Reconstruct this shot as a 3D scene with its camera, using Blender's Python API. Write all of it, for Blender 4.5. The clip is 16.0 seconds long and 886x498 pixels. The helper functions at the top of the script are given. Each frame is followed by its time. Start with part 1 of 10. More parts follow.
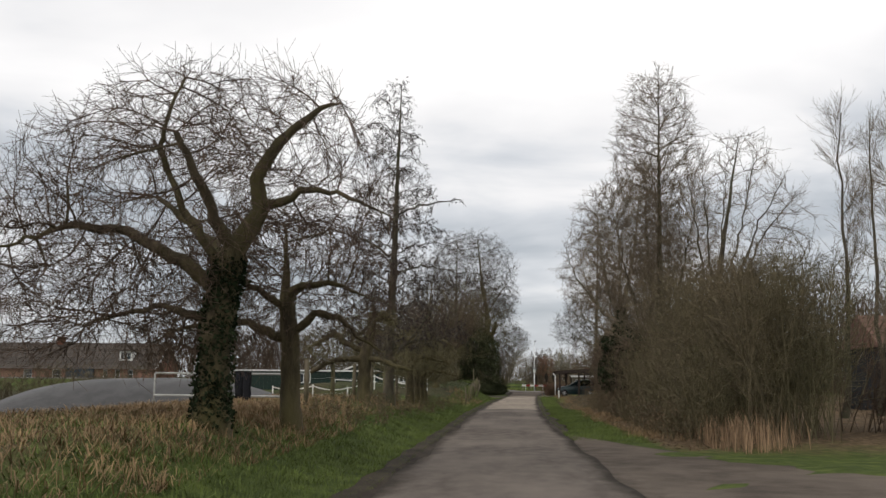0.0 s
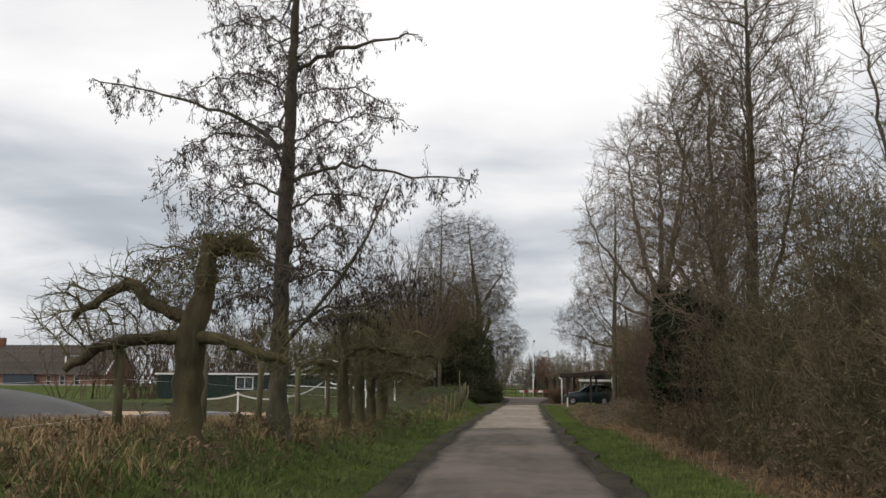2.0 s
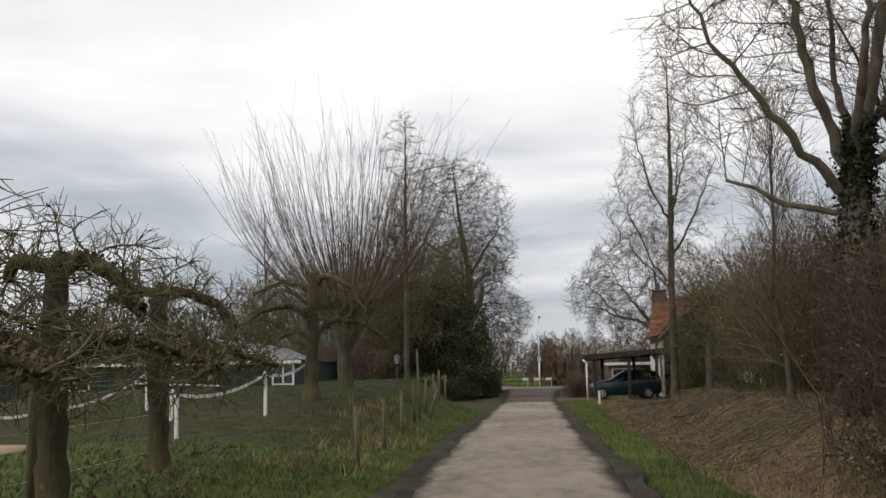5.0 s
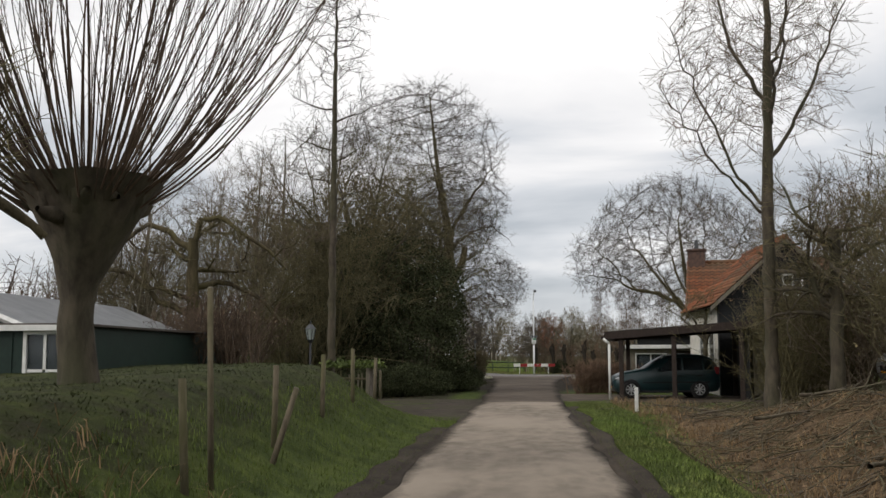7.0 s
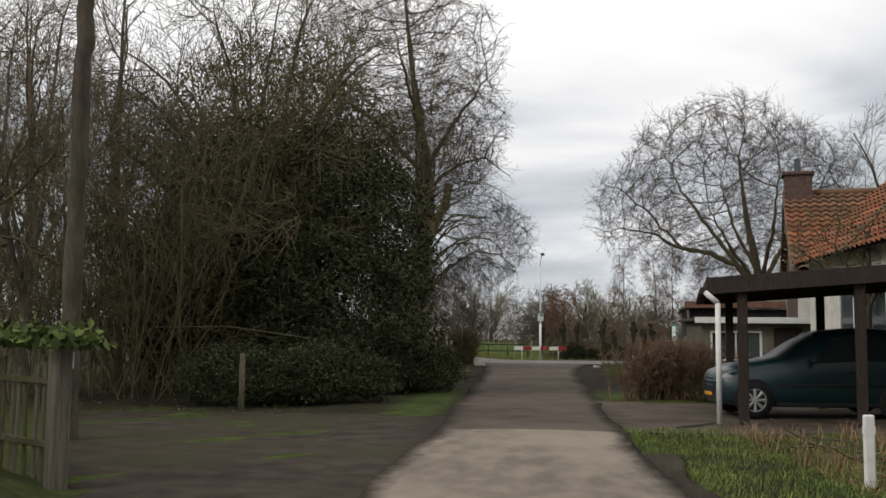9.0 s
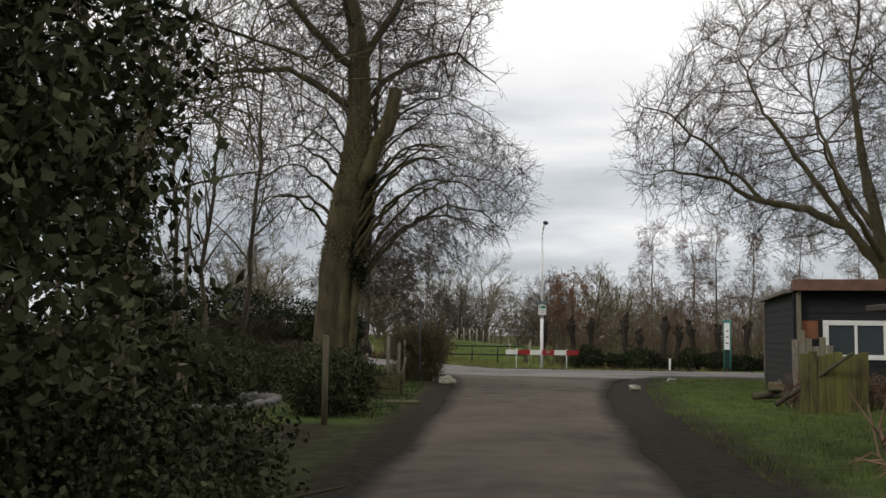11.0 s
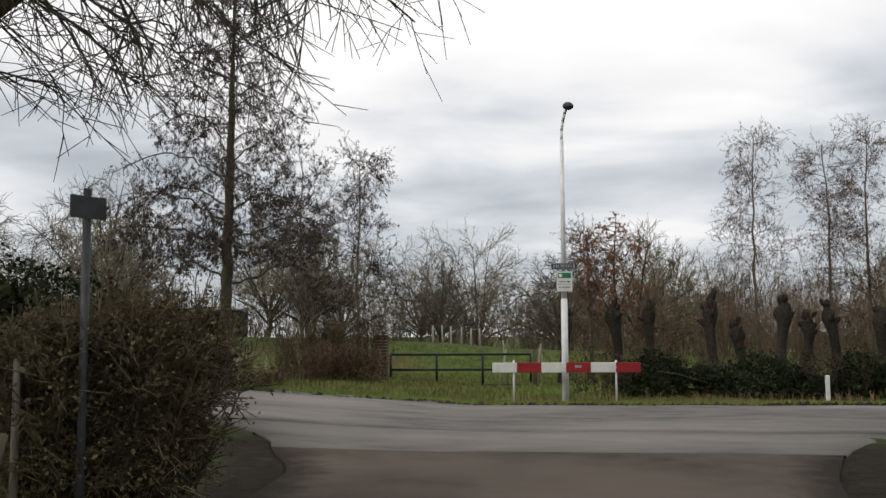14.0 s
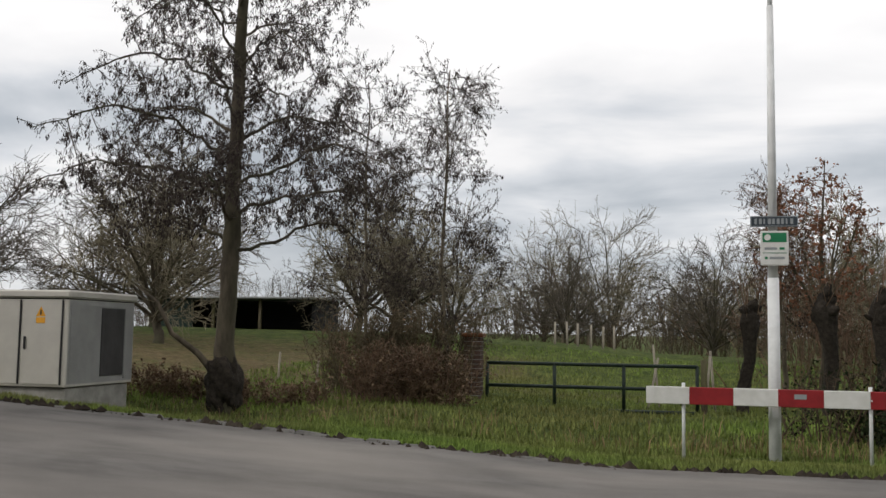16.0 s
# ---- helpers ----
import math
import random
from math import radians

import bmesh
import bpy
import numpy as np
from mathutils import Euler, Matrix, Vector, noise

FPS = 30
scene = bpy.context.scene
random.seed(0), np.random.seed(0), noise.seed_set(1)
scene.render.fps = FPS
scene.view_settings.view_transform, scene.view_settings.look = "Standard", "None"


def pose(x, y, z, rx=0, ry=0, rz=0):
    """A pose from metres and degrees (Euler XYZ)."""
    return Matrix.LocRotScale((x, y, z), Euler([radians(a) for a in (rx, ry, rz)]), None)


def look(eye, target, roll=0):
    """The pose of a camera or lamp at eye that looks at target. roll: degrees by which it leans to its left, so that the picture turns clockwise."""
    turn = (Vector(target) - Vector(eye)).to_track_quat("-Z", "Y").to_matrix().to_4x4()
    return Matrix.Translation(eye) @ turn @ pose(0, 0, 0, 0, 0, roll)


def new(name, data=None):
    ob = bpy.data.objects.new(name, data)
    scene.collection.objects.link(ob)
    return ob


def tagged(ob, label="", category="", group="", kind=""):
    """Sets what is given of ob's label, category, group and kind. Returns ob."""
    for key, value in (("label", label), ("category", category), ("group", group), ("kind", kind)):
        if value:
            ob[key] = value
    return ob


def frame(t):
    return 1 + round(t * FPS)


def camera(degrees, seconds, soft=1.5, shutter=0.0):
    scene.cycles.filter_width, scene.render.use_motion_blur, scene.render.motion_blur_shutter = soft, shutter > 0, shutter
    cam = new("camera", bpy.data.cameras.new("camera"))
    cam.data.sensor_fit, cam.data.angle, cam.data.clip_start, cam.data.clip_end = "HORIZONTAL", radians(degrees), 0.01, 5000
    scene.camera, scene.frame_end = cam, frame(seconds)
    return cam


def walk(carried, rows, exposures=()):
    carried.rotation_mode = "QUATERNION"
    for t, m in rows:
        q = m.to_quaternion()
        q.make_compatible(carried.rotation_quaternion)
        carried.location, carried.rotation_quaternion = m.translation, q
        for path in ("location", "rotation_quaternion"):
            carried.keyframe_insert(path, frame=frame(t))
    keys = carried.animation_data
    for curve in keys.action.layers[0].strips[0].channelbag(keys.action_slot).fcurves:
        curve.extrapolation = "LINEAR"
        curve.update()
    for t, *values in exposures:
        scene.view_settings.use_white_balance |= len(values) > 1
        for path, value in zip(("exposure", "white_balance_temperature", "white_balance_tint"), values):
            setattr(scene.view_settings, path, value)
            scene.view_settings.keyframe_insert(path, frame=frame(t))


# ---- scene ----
cam = camera(48.3, 16.0)
PATH = [
    (0, (0.701, 1.153, 1.361), (0.518, 3.127, 1.623), 0.5),
    (0.5, (0.588, 4.944, 1.392), (0.413, 6.919, 1.656), 0.4),
    (1, (0.459, 8.707, 1.406), (0.29, 10.682, 1.671), -0.1),
    (1.5, (0.317, 12.351, 1.398), (0.147, 14.325, 1.667), 0.2),
    (2, (0.188, 16.043, 1.349), (0.017, 18.017, 1.622), 0.3),
    (2.5, (0.054, 19.528, 1.354), (-0.121, 21.502, 1.622), 0.4),
    (3, (-0.061, 23.042, 1.452), (-0.236, 25.016, 1.72), 0.0),
    (3.5, (-0.155, 26.514, 1.459), (-0.332, 28.488, 1.727), 0.4),
    (4, (-0.203, 30.145, 1.453), (-0.375, 32.119, 1.724), -0.8),
    (4.2, (-0.216, 31.604, 1.438), (-0.389, 33.579, 1.705), -0.9),
    (6.3, (-0.259, 47.73, 1.517), (-0.403, 49.712, 1.745), -1.1),
    (6.5, (-0.265, 49.35, 1.522), (-0.411, 51.333, 1.746), -0.5),
    (7, (-0.286, 53.569, 1.398), (-0.441, 55.552, 1.614), -0.2),
    (7.5, (-0.319, 57.784, 1.339), (-0.473, 59.768, 1.547), -0.2),
    (8, (-0.348, 62.067, 1.291), (-0.502, 64.051, 1.487), -0.0),
    (8.5, (-0.362, 66.088, 1.249), (-0.52, 68.072, 1.44), 0.3),
    (9, (-0.361, 70.154, 1.221), (-0.522, 72.139, 1.402), 0.5),
    (9.2, (-0.351, 71.801, 1.342), (-0.51, 73.788, 1.506), -0.0),
    (11.3, (-0.137, 89.28, 1.41), (-0.299, 91.265, 1.59), 1.0),
    (11.5, (-0.116, 90.955, 1.425), (-0.279, 92.94, 1.609), 1.1),
    (12, (-0.061, 95.116, 1.4), (-0.22, 97.102, 1.576), 0.4),
    (12.5, (-0.009, 98.975, 1.346), (-0.169, 100.961, 1.527), 0.0),
    (13, (0.021, 102.614, 1.349), (-0.14, 104.6, 1.522), 0.3),
    (13.5, (0.017, 105.892, 1.323), (-0.154, 107.876, 1.503), 0.5),
    (14, (-0.017, 108.98, 1.366), (-0.193, 110.964, 1.543), -0.3),
    (14.5, (-0.099, 111.62, 1.397), (-0.274, 113.605, 1.569), -0.5),
    (15, (-0.239, 114.008, 1.425), (-0.421, 115.993, 1.594), -0.4),
    (15.5, (-0.442, 115.95, 1.424), (-0.743, 117.92, 1.6), 0.4),
    (16, (-0.667, 117.745, 1.428), (-1.1, 119.69, 1.597), 0.9),
]
walk(cam, [(t, look(eye, target, roll)) for t, eye, target, roll in PATH])


# ---- world and sun ----
def build_world():
    w = bpy.data.worlds.new("overcast_sky")
    scene.world = w
    w.use_nodes = True
    nt = w.node_tree
    nt.nodes.clear()
    N, L = nt.nodes.new, nt.links.new
    out, bg = N("ShaderNodeOutputWorld"), N("ShaderNodeBackground")
    sky = N("ShaderNodeTexSky")
    sky.sky_type, sky.sun_disc = "NISHITA", False
    sky.sun_elevation, sky.sun_rotation = radians(32), radians(-115)
    dim = N("ShaderNodeMix")
    dim.data_type, dim.blend_type = "RGBA", "MULTIPLY"
    dim.inputs[0].default_value = 1.0
    dim.inputs[7].default_value = (0.1, 0.1, 0.1, 1)
    L(sky.outputs[0], dim.inputs[6])
    tc, sep = N("ShaderNodeTexCoord"), N("ShaderNodeSeparateXYZ")
    L(tc.outputs["Generated"], sep.inputs[0])

    def math_node(op, a, b):
        n = N("ShaderNodeMath")
        n.operation = op
        for k, v in enumerate((a, b)):
            if isinstance(v, (int, float)):
                n.inputs[k].default_value = v
            else:
                L(v, n.inputs[k])
        return n.outputs[0]

    up = math_node("MAXIMUM", sep.outputs[2], 0.0)
    den = math_node("ADD", up, 0.16)
    comb = N("ShaderNodeCombineXYZ")
    L(math_node("DIVIDE", sep.outputs[0], den), comb.inputs[0])
    L(math_node("DIVIDE", sep.outputs[1], den), comb.inputs[1])

    def cloud(scale, detail, seed, stretch):
        mp = N("ShaderNodeMapping")
        mp.inputs["Scale"].default_value = stretch
        mp.inputs["Location"].default_value = (seed, seed * 0.37, 0)
        L(comb.outputs[0], mp.inputs[0])
        n = N("ShaderNodeTexNoise")
        n.inputs["Scale"].default_value, n.inputs["Detail"].default_value, n.inputs["Roughness"].default_value = scale, detail, 0.52
        n.inputs["Distortion"].default_value = 0.35
        L(mp.outputs[0], n.inputs["Vector"])
        return n.outputs["Fac"]

    big, fine = cloud(0.75, 4, 4.3, (0.9, 0.7, 1)), cloud(1.9, 5, 1.7, (0.7, 0.9, 1))
    both = math_node("ADD", math_node("MULTIPLY", big, 0.6), math_node("MULTIPLY", fine, 0.4))
    lift = math_node("MULTIPLY", math_node("SUBTRACT", up, 0.15), 0.56)
    both = math_node("ADD", both, lift)
    ramp = N("ShaderNodeValToRGB")
    cr = ramp.color_ramp
    cr.elements[0].position, cr.elements[0].color = 0.30, (0.38, 0.425, 0.475, 1)
    cr.elements[1].position, cr.elements[1].color = 0.68, (1.12, 1.10, 1.09, 1)
    for pos, col in ((0.42, (0.52, 0.555, 0.60, 1)), (0.50, (0.73, 0.75, 0.785, 1)), (0.57, (0.95, 0.94, 0.945, 1))):
        e = cr.elements.new(pos)
        e.color = col
    L(both, ramp.inputs[0])
    # pale band low over the horizon
    low = N("ShaderNodeMapRange")
    low.inputs[1].default_value, low.inputs[2].default_value = 0.0, 0.11
    low.inputs[3].default_value, low.inputs[4].default_value = 0.6, 0.0
    L(up, low.inputs[0])
    pale = N("ShaderNodeMix")
    pale.data_type = "RGBA"
    pale.inputs[7].default_value = (0.78, 0.79, 0.80, 1)
    L(low.outputs[0], pale.inputs[0])
    L(ramp.outputs[0], pale.inputs[6])
    mix = N("ShaderNodeMix")
    mix.data_type = "RGBA"
    mix.inputs[0].default_value = 0.94
    L(dim.outputs[2], mix.inputs[6])
    L(pale.outputs[2], mix.inputs[7])
    L(mix.outputs[2], bg.inputs[0])
    bg.inputs[1].default_value = 1.0
    L(bg.outputs[0], out.inputs[0])


build_world()
sun = new("sun", bpy.data.lights.new("sun", "SUN"))
sun.data.energy, sun.data.angle, sun.data.color = 1.2, radians(12), (1.0, 0.95, 0.88)
sun.matrix_world = look((-60, 20, 45), (0, 60, 0))


# ---- materials ----
def mat(name, base, second=None, scale=4.0, rough=0.85, bump=0.3, bump_scale=None, metal=0.0, third=None, coords="Object",
        stretch=(1, 1, 1), vary=0.0, patch=0.35, spec=0.3, transmission=0.0, alpha=1.0, bump_dist=0.02, edge=None):
    """A surface of two or three colours mixed at two scales, with fine relief."""
    m = bpy.data.materials.new(name)
    m.use_nodes = True
    nt = m.node_tree
    N, L = nt.nodes.new, nt.links.new
    bsdf = nt.nodes["Principled BSDF"]
    bsdf.inputs["Roughness"].default_value, bsdf.inputs["Metallic"].default_value = rough, metal
    bsdf.inputs["Specular IOR Level"].default_value = spec
    second = second or tuple(c * 0.7 for c in base)
    tc, mp = N("ShaderNodeTexCoord"), N("ShaderNodeMapping")
    mp.inputs["Scale"].default_value = stretch
    L(tc.outputs[coords], mp.inputs[0])

    def noise_node(s, detail=4.0, r=0.6):
        n = N("ShaderNodeTexNoise")
        n.inputs["Scale"].default_value, n.inputs["Detail"].default_value, n.inputs["Roughness"].default_value = s, detail, r
        L(mp.outputs[0], n.inputs["Vector"])
        return n

    fine, coarse = noise_node(scale), noise_node(scale * 0.13, 3)
    ramp = N("ShaderNodeValToRGB")
    ramp.color_ramp.elements[0].position, ramp.color_ramp.elements[0].color = 0.36, (*second, 1)
    ramp.color_ramp.elements[1].position, ramp.color_ramp.elements[1].color = 0.64, (*base, 1)
    L(fine.outputs["Fac"], ramp.inputs[0])
    mr = N("ShaderNodeMapRange")
    mr.inputs[1].default_value, mr.inputs[2].default_value = 0.42, 0.66
    mr.inputs[3].default_value, mr.inputs[4].default_value = 0.0, patch if third is None else 0.9
    L(coarse.outputs["Fac"], mr.inputs[0])
    mx = N("ShaderNodeMix")
    mx.data_type = "RGBA"
    mx.inputs[7].default_value = (*(third or second), 1)
    L(mr.outputs[0], mx.inputs[0])
    L(ramp.outputs[0], mx.inputs[6])
    col = mx.outputs[2]
    if vary:
        info, hsv = N("ShaderNodeNewGeometry"), N("ShaderNodeHueSaturation")
        vr = N("ShaderNodeMapRange")
        vr.inputs[3].default_value, vr.inputs[4].default_value = 1 - vary, 1 + vary
        L(info.outputs["Random Per Island"], vr.inputs[0])
        L(vr.outputs[0], hsv.inputs["Value"])
        L(col, hsv.inputs["Color"])
        col = hsv.outputs[0]
    if edge:
        at, ad, cl = N("ShaderNodeVertexColor"), N("ShaderNodeMath"), N("ShaderNodeMapRange")
        at.layer_name = "mud_edge"
        ad.operation = "ADD"
        L(at.outputs[0], ad.inputs[0])
        L(noise_node(2.6, 6, 0.7).outputs["Fac"], ad.inputs[1])
        cl.inputs[1].default_value, cl.inputs[2].default_value = 0.72, 1.12
        L(ad.outputs[0], cl.inputs[0])
        em = N("ShaderNodeMix")
        em.data_type = "RGBA"
        em.inputs[7].default_value = (*edge, 1)
        L(cl.outputs[0], em.inputs[0])
        L(col, em.inputs[6])
        col = em.outputs[2]
    L(col, bsdf.inputs["Base Color"])
    if bump:
        b, bn = N("ShaderNodeBump"), noise_node(bump_scale or scale * 3, 5, 0.65)
        b.inputs["Strength"].default_value, b.inputs["Distance"].default_value = bump, bump_dist
        L(bn.outputs["Fac"], b.inputs["Height"])
        L(b.outputs[0], bsdf.inputs["Normal"])
    if transmission:
        bsdf.inputs["Transmission Weight"].default_value = transmission
    return m


M = {}
M["asphalt"] = mat("weathered_asphalt", (0.124, 0.105, 0.090), (0.078, 0.066, 0.057), 3.6, 0.9, 0.6, 60, third=(0.165, 0.140, 0.120), stretch=(1, 0.45, 1), spec=0.1, edge=(0.040, 0.033, 0.026))
M["asphalt_pale"] = mat("sandy_asphalt", (0.245, 0.208, 0.168), (0.160, 0.136, 0.110), 3.6, 0.9, 0.6, 60, third=(0.29, 0.246, 0.20), stretch=(1, 0.45, 1), spec=0.1, edge=(0.040, 0.033, 0.026))
M["asphalt_dark"] = mat("muddy_asphalt", (0.104, 0.084, 0.068), (0.056, 0.046, 0.037), 1.6, 0.85, 0.5, 55, third=(0.132, 0.108, 0.088), spec=0.08, edge=(0.040, 0.033, 0.026))
M["asphalt_cross"] = mat("grey_asphalt", (0.165, 0.157, 0.150), (0.105, 0.100, 0.095), 2.2, 0.88, 0.6, 60, third=(0.25, 0.232, 0.212), stretch=(0.55, 1.1, 1), spec=0.12)
M["mud"] = mat("dark_wet_earth", (0.040, 0.032, 0.025), (0.020, 0.016, 0.013), 5, 0.8, 0.8, 20, third=(0.062, 0.050, 0.038), spec=0.06)
M["drive_mud"] = mat("grey_brown_drive_mud", (0.072, 0.060, 0.049), (0.036, 0.030, 0.025), 2.5, 0.9, 0.8, 20, third=(0.052, 0.050, 0.030), spec=0.06)
M["bark"] = mat("grey_brown_bark", (0.100, 0.082, 0.060), (0.046, 0.038, 0.028), 7, 0.95, 0.9, 22, third=(0.060, 0.062, 0.032), stretch=(1, 1, 0.35))
M["bark_pale"] = mat("pale_grey_bark", (0.16, 0.13, 0.095), (0.06, 0.05, 0.037), 6, 0.95, 0.8, 24, third=(0.10, 0.095, 0.055), stretch=(1, 1, 0.3))
M["bark_green"] = mat("algae_green_bark", (0.100, 0.086, 0.040), (0.046, 0.039, 0.022), 5, 0.95, 0.8, 20, third=(0.120, 0.104, 0.052), stretch=(1, 1, 0.35))
M["bark_moss"] = mat("mossy_brown_bark", (0.094, 0.074, 0.044), (0.036, 0.029, 0.018), 5, 0.95, 1.0, 14, third=(0.092, 0.082, 0.030), stretch=(1, 1, 0.3), bump_dist=0.05)
M["burr"] = mat("blackened_burr", (0.052, 0.042, 0.032), (0.022, 0.018, 0.014), 14, 0.95, 1.0, 30, bump_dist=0.05)
M["withered"] = mat("withered_olive_leaves", (0.165, 0.132, 0.066), (0.084, 0.068, 0.034), 0.8, 0.85, 0, vary=0.45, third=(0.060, 0.060, 0.027))
M["twig_brown"] = mat("brown_twigs", (0.110, 0.076, 0.052), (0.060, 0.042, 0.029), 3, 0.9, 0, vary=0.3)
M["twig_red"] = mat("reddish_twigs", (0.200, 0.128, 0.084), (0.115, 0.074, 0.050), 3, 0.9, 0, vary=0.3)
M["twig_hedge"] = mat("grey_brown_hedge_twigs", (0.150, 0.118, 0.072), (0.084, 0.067, 0.043), 1.1, 0.9, 0, vary=0.4, third=(0.104, 0.096, 0.048))
M["twig_grey"] = mat("grey_twigs", (0.115, 0.098, 0.078), (0.065, 0.055, 0.043), 3, 0.9, 0, vary=0.3)
M["twig_tan"] = mat("tan_twigs", (0.19, 0.15, 0.105), (0.115, 0.09, 0.063), 3, 0.9, 0, vary=0.3)
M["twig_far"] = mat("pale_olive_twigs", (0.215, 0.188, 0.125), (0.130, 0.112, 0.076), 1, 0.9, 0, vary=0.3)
M["twig_olive"] = mat("mossy_twigs", (0.142, 0.124, 0.060), (0.080, 0.070, 0.036), 3, 0.9, 0, vary=0.3)
M["cones"] = mat("dark_alder_cones", (0.050, 0.036, 0.032), (0.025, 0.018, 0.016), 3, 0.9, 0, vary=0.4)
M["dead_leaf"] = mat("dead_brown_leaves", (0.185, 0.125, 0.076), (0.085, 0.058, 0.036), 2, 0.85, 0, vary=0.4)
M["rust_leaf"] = mat("rusty_dead_leaves", (0.26, 0.115, 0.062), (0.13, 0.060, 0.036), 2, 0.85, 0, vary=0.4)
M["ivy"] = mat("dark_ivy_leaves", (0.030, 0.040, 0.019), (0.014, 0.020, 0.010), 2, 0.85, 0, vary=0.45, spec=0.06)
M["evergreen"] = mat("dark_evergreen_leaves", (0.068, 0.076, 0.038), (0.034, 0.040, 0.021), 2, 0.85, 0, vary=0.5, spec=0.05)
M["grass_blade"] = mat("green_grass_blades", (0.125, 0.165, 0.036), (0.062, 0.085, 0.021), 1.2, 0.8, 0, vary=0.35)
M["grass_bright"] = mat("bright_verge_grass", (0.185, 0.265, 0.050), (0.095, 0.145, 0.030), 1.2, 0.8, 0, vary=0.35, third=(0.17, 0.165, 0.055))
# darker copy of the green blades, for the lawn and the hedge corner
M["grass_dark"] = mat("darker_green_grass", (0.058, 0.072, 0.018), (0.028, 0.037, 0.012), 1.2, 0.8, 0, vary=0.35)
M["grass_dry"] = mat("dry_straw_grass", (0.290, 0.195, 0.100), (0.150, 0.100, 0.054), 1.2, 0.85, 0, vary=0.35)
M["reed"] = mat("pale_dry_reed", (0.33, 0.22, 0.13), (0.19, 0.125, 0.075), 1.2, 0.85, 0, vary=0.3)


def ground_material():
    m = bpy.data.materials.new("verge_and_meadow")
    m.use_nodes = True
    nt = m.node_tree
    N, L = nt.nodes.new, nt.links.new
    bsdf = nt.nodes["Principled BSDF"]
    bsdf.inputs["Roughness"].default_value, bsdf.inputs["Specular IOR Level"].default_value = 0.95, 0.1
    tc = N("ShaderNodeTexCoord")

    def noise_node(s, detail=5.0):
        n = N("ShaderNodeTexNoise")
        n.inputs["Scale"].default_value, n.inputs["Detail"].default_value, n.inputs["Roughness"].default_value = s, detail, 0.65
        L(tc.outputs["Object"], n.inputs["Vector"])
        return n.outputs["Fac"]

    def ramp(fac, stops):
        r = N("ShaderNodeValToRGB")
        e = r.color_ramp.elements
        e[0].position, e[0].color = stops[0][0], (*stops[0][1], 1)
        e[1].position, e[1].color = stops[-1][0], (*stops[-1][1], 1)
        for p, c in stops[1:-1]:
            k = e.new(p)
            k.color = (*c, 1)
        L(fac, r.inputs[0])
        return r.outputs[0]

    def mix(fac, a, b):
        x = N("ShaderNodeMix")
        x.data_type = "RGBA"
        L(fac, x.inputs[0])
        L(a, x.inputs[6])
        L(b, x.inputs[7])
        return x.outputs[2]

    green = ramp(noise_node(2.2), ((0.3, (0.030, 0.042, 0.012)), (0.5, (0.056, 0.076, 0.019)), (0.7, (0.095, 0.118, 0.030))))
    straw = ramp(noise_node(3.1), ((0.3, (0.060, 0.043, 0.024)), (0.7, (0.130, 0.092, 0.050))))
    leafy = ramp(noise_node(6.0), ((0.3, (0.044, 0.031, 0.019)), (0.5, (0.112, 0.078, 0.046)), (0.7, (0.200, 0.138, 0.082))))
    earth = ramp(noise_node(5.0), ((0.3, (0.015, 0.0125, 0.0095)), (0.7, (0.042, 0.034, 0.025))))
    # painted on the sheet: r dry straw, g leaf litter, b dark earth, bare or mixed into the lawn
    at = N("ShaderNodeVertexColor")
    at.layer_name = "cover"
    sep = N("ShaderNodeSeparateColor")
    L(at.outputs[0], sep.inputs[0])
    c = green
    for k, other in enumerate((straw, leafy, earth)):
        add, sub = N("ShaderNodeMath"), N("ShaderNodeMath")
        add.operation = "MULTIPLY_ADD"
        L(noise_node(1.3 + k), add.inputs[0])
        add.inputs[1].default_value, add.inputs[2].default_value = 1.6, -1.05
        sub.operation, sub.use_clamp = "ADD", True
        mul = N("ShaderNodeMath")
        mul.operation = "MULTIPLY"
        mul.inputs[1].default_value = 1.35
        L(sep.outputs[k], mul.inputs[0])
        cl = N("ShaderNodeMath")
        cl.operation, cl.use_clamp = "MULTIPLY", True
        L(add.outputs[0], sub.inputs[0])
        L(mul.outputs[0], sub.inputs[1])
        L(sub.outputs[0], cl.inputs[0])
        gate = N("ShaderNodeMath")
        gate.operation, gate.use_clamp = "MULTIPLY", True
        gate.inputs[1].default_value = 3.0
        L(sep.outputs[k], gate.inputs[0])
        L(gate.outputs[0], cl.inputs[1])
        c = mix(cl.outputs[0], c, other)
    L(c, bsdf.inputs["Base Color"])
    b = N("ShaderNodeBump")
    b.inputs["Strength"].default_value, b.inputs["Distance"].default_value = 0.9, 0.06
    L(noise_node(14, 6), b.inputs["Height"])
    L(b.outputs[0], bsdf.inputs["Normal"])
    return m


M["ground"] = ground_material()


# ---- building blocks ----
def raw_mesh(name, V, F, smooth=True):
    """A mesh from an array of points and one array of faces with equally many corners."""
    me = bpy.data.meshes.new(name)
    V, F = np.ascontiguousarray(V, dtype=np.float32), np.ascontiguousarray(F, dtype=np.int32)
    me.vertices.add(len(V))
    me.vertices.foreach_set("co", V.ravel())
    me.loops.add(F.size)
    me.loops.foreach_set("vertex_index", F.ravel())
    me.polygons.add(len(F))
    me.polygons.foreach_set("loop_start", np.arange(0, F.size, F.shape[1], dtype=np.int32))
    me.update(calc_edges=True)
    me.polygons.foreach_set("use_smooth", np.full(len(F), smooth))
    return me


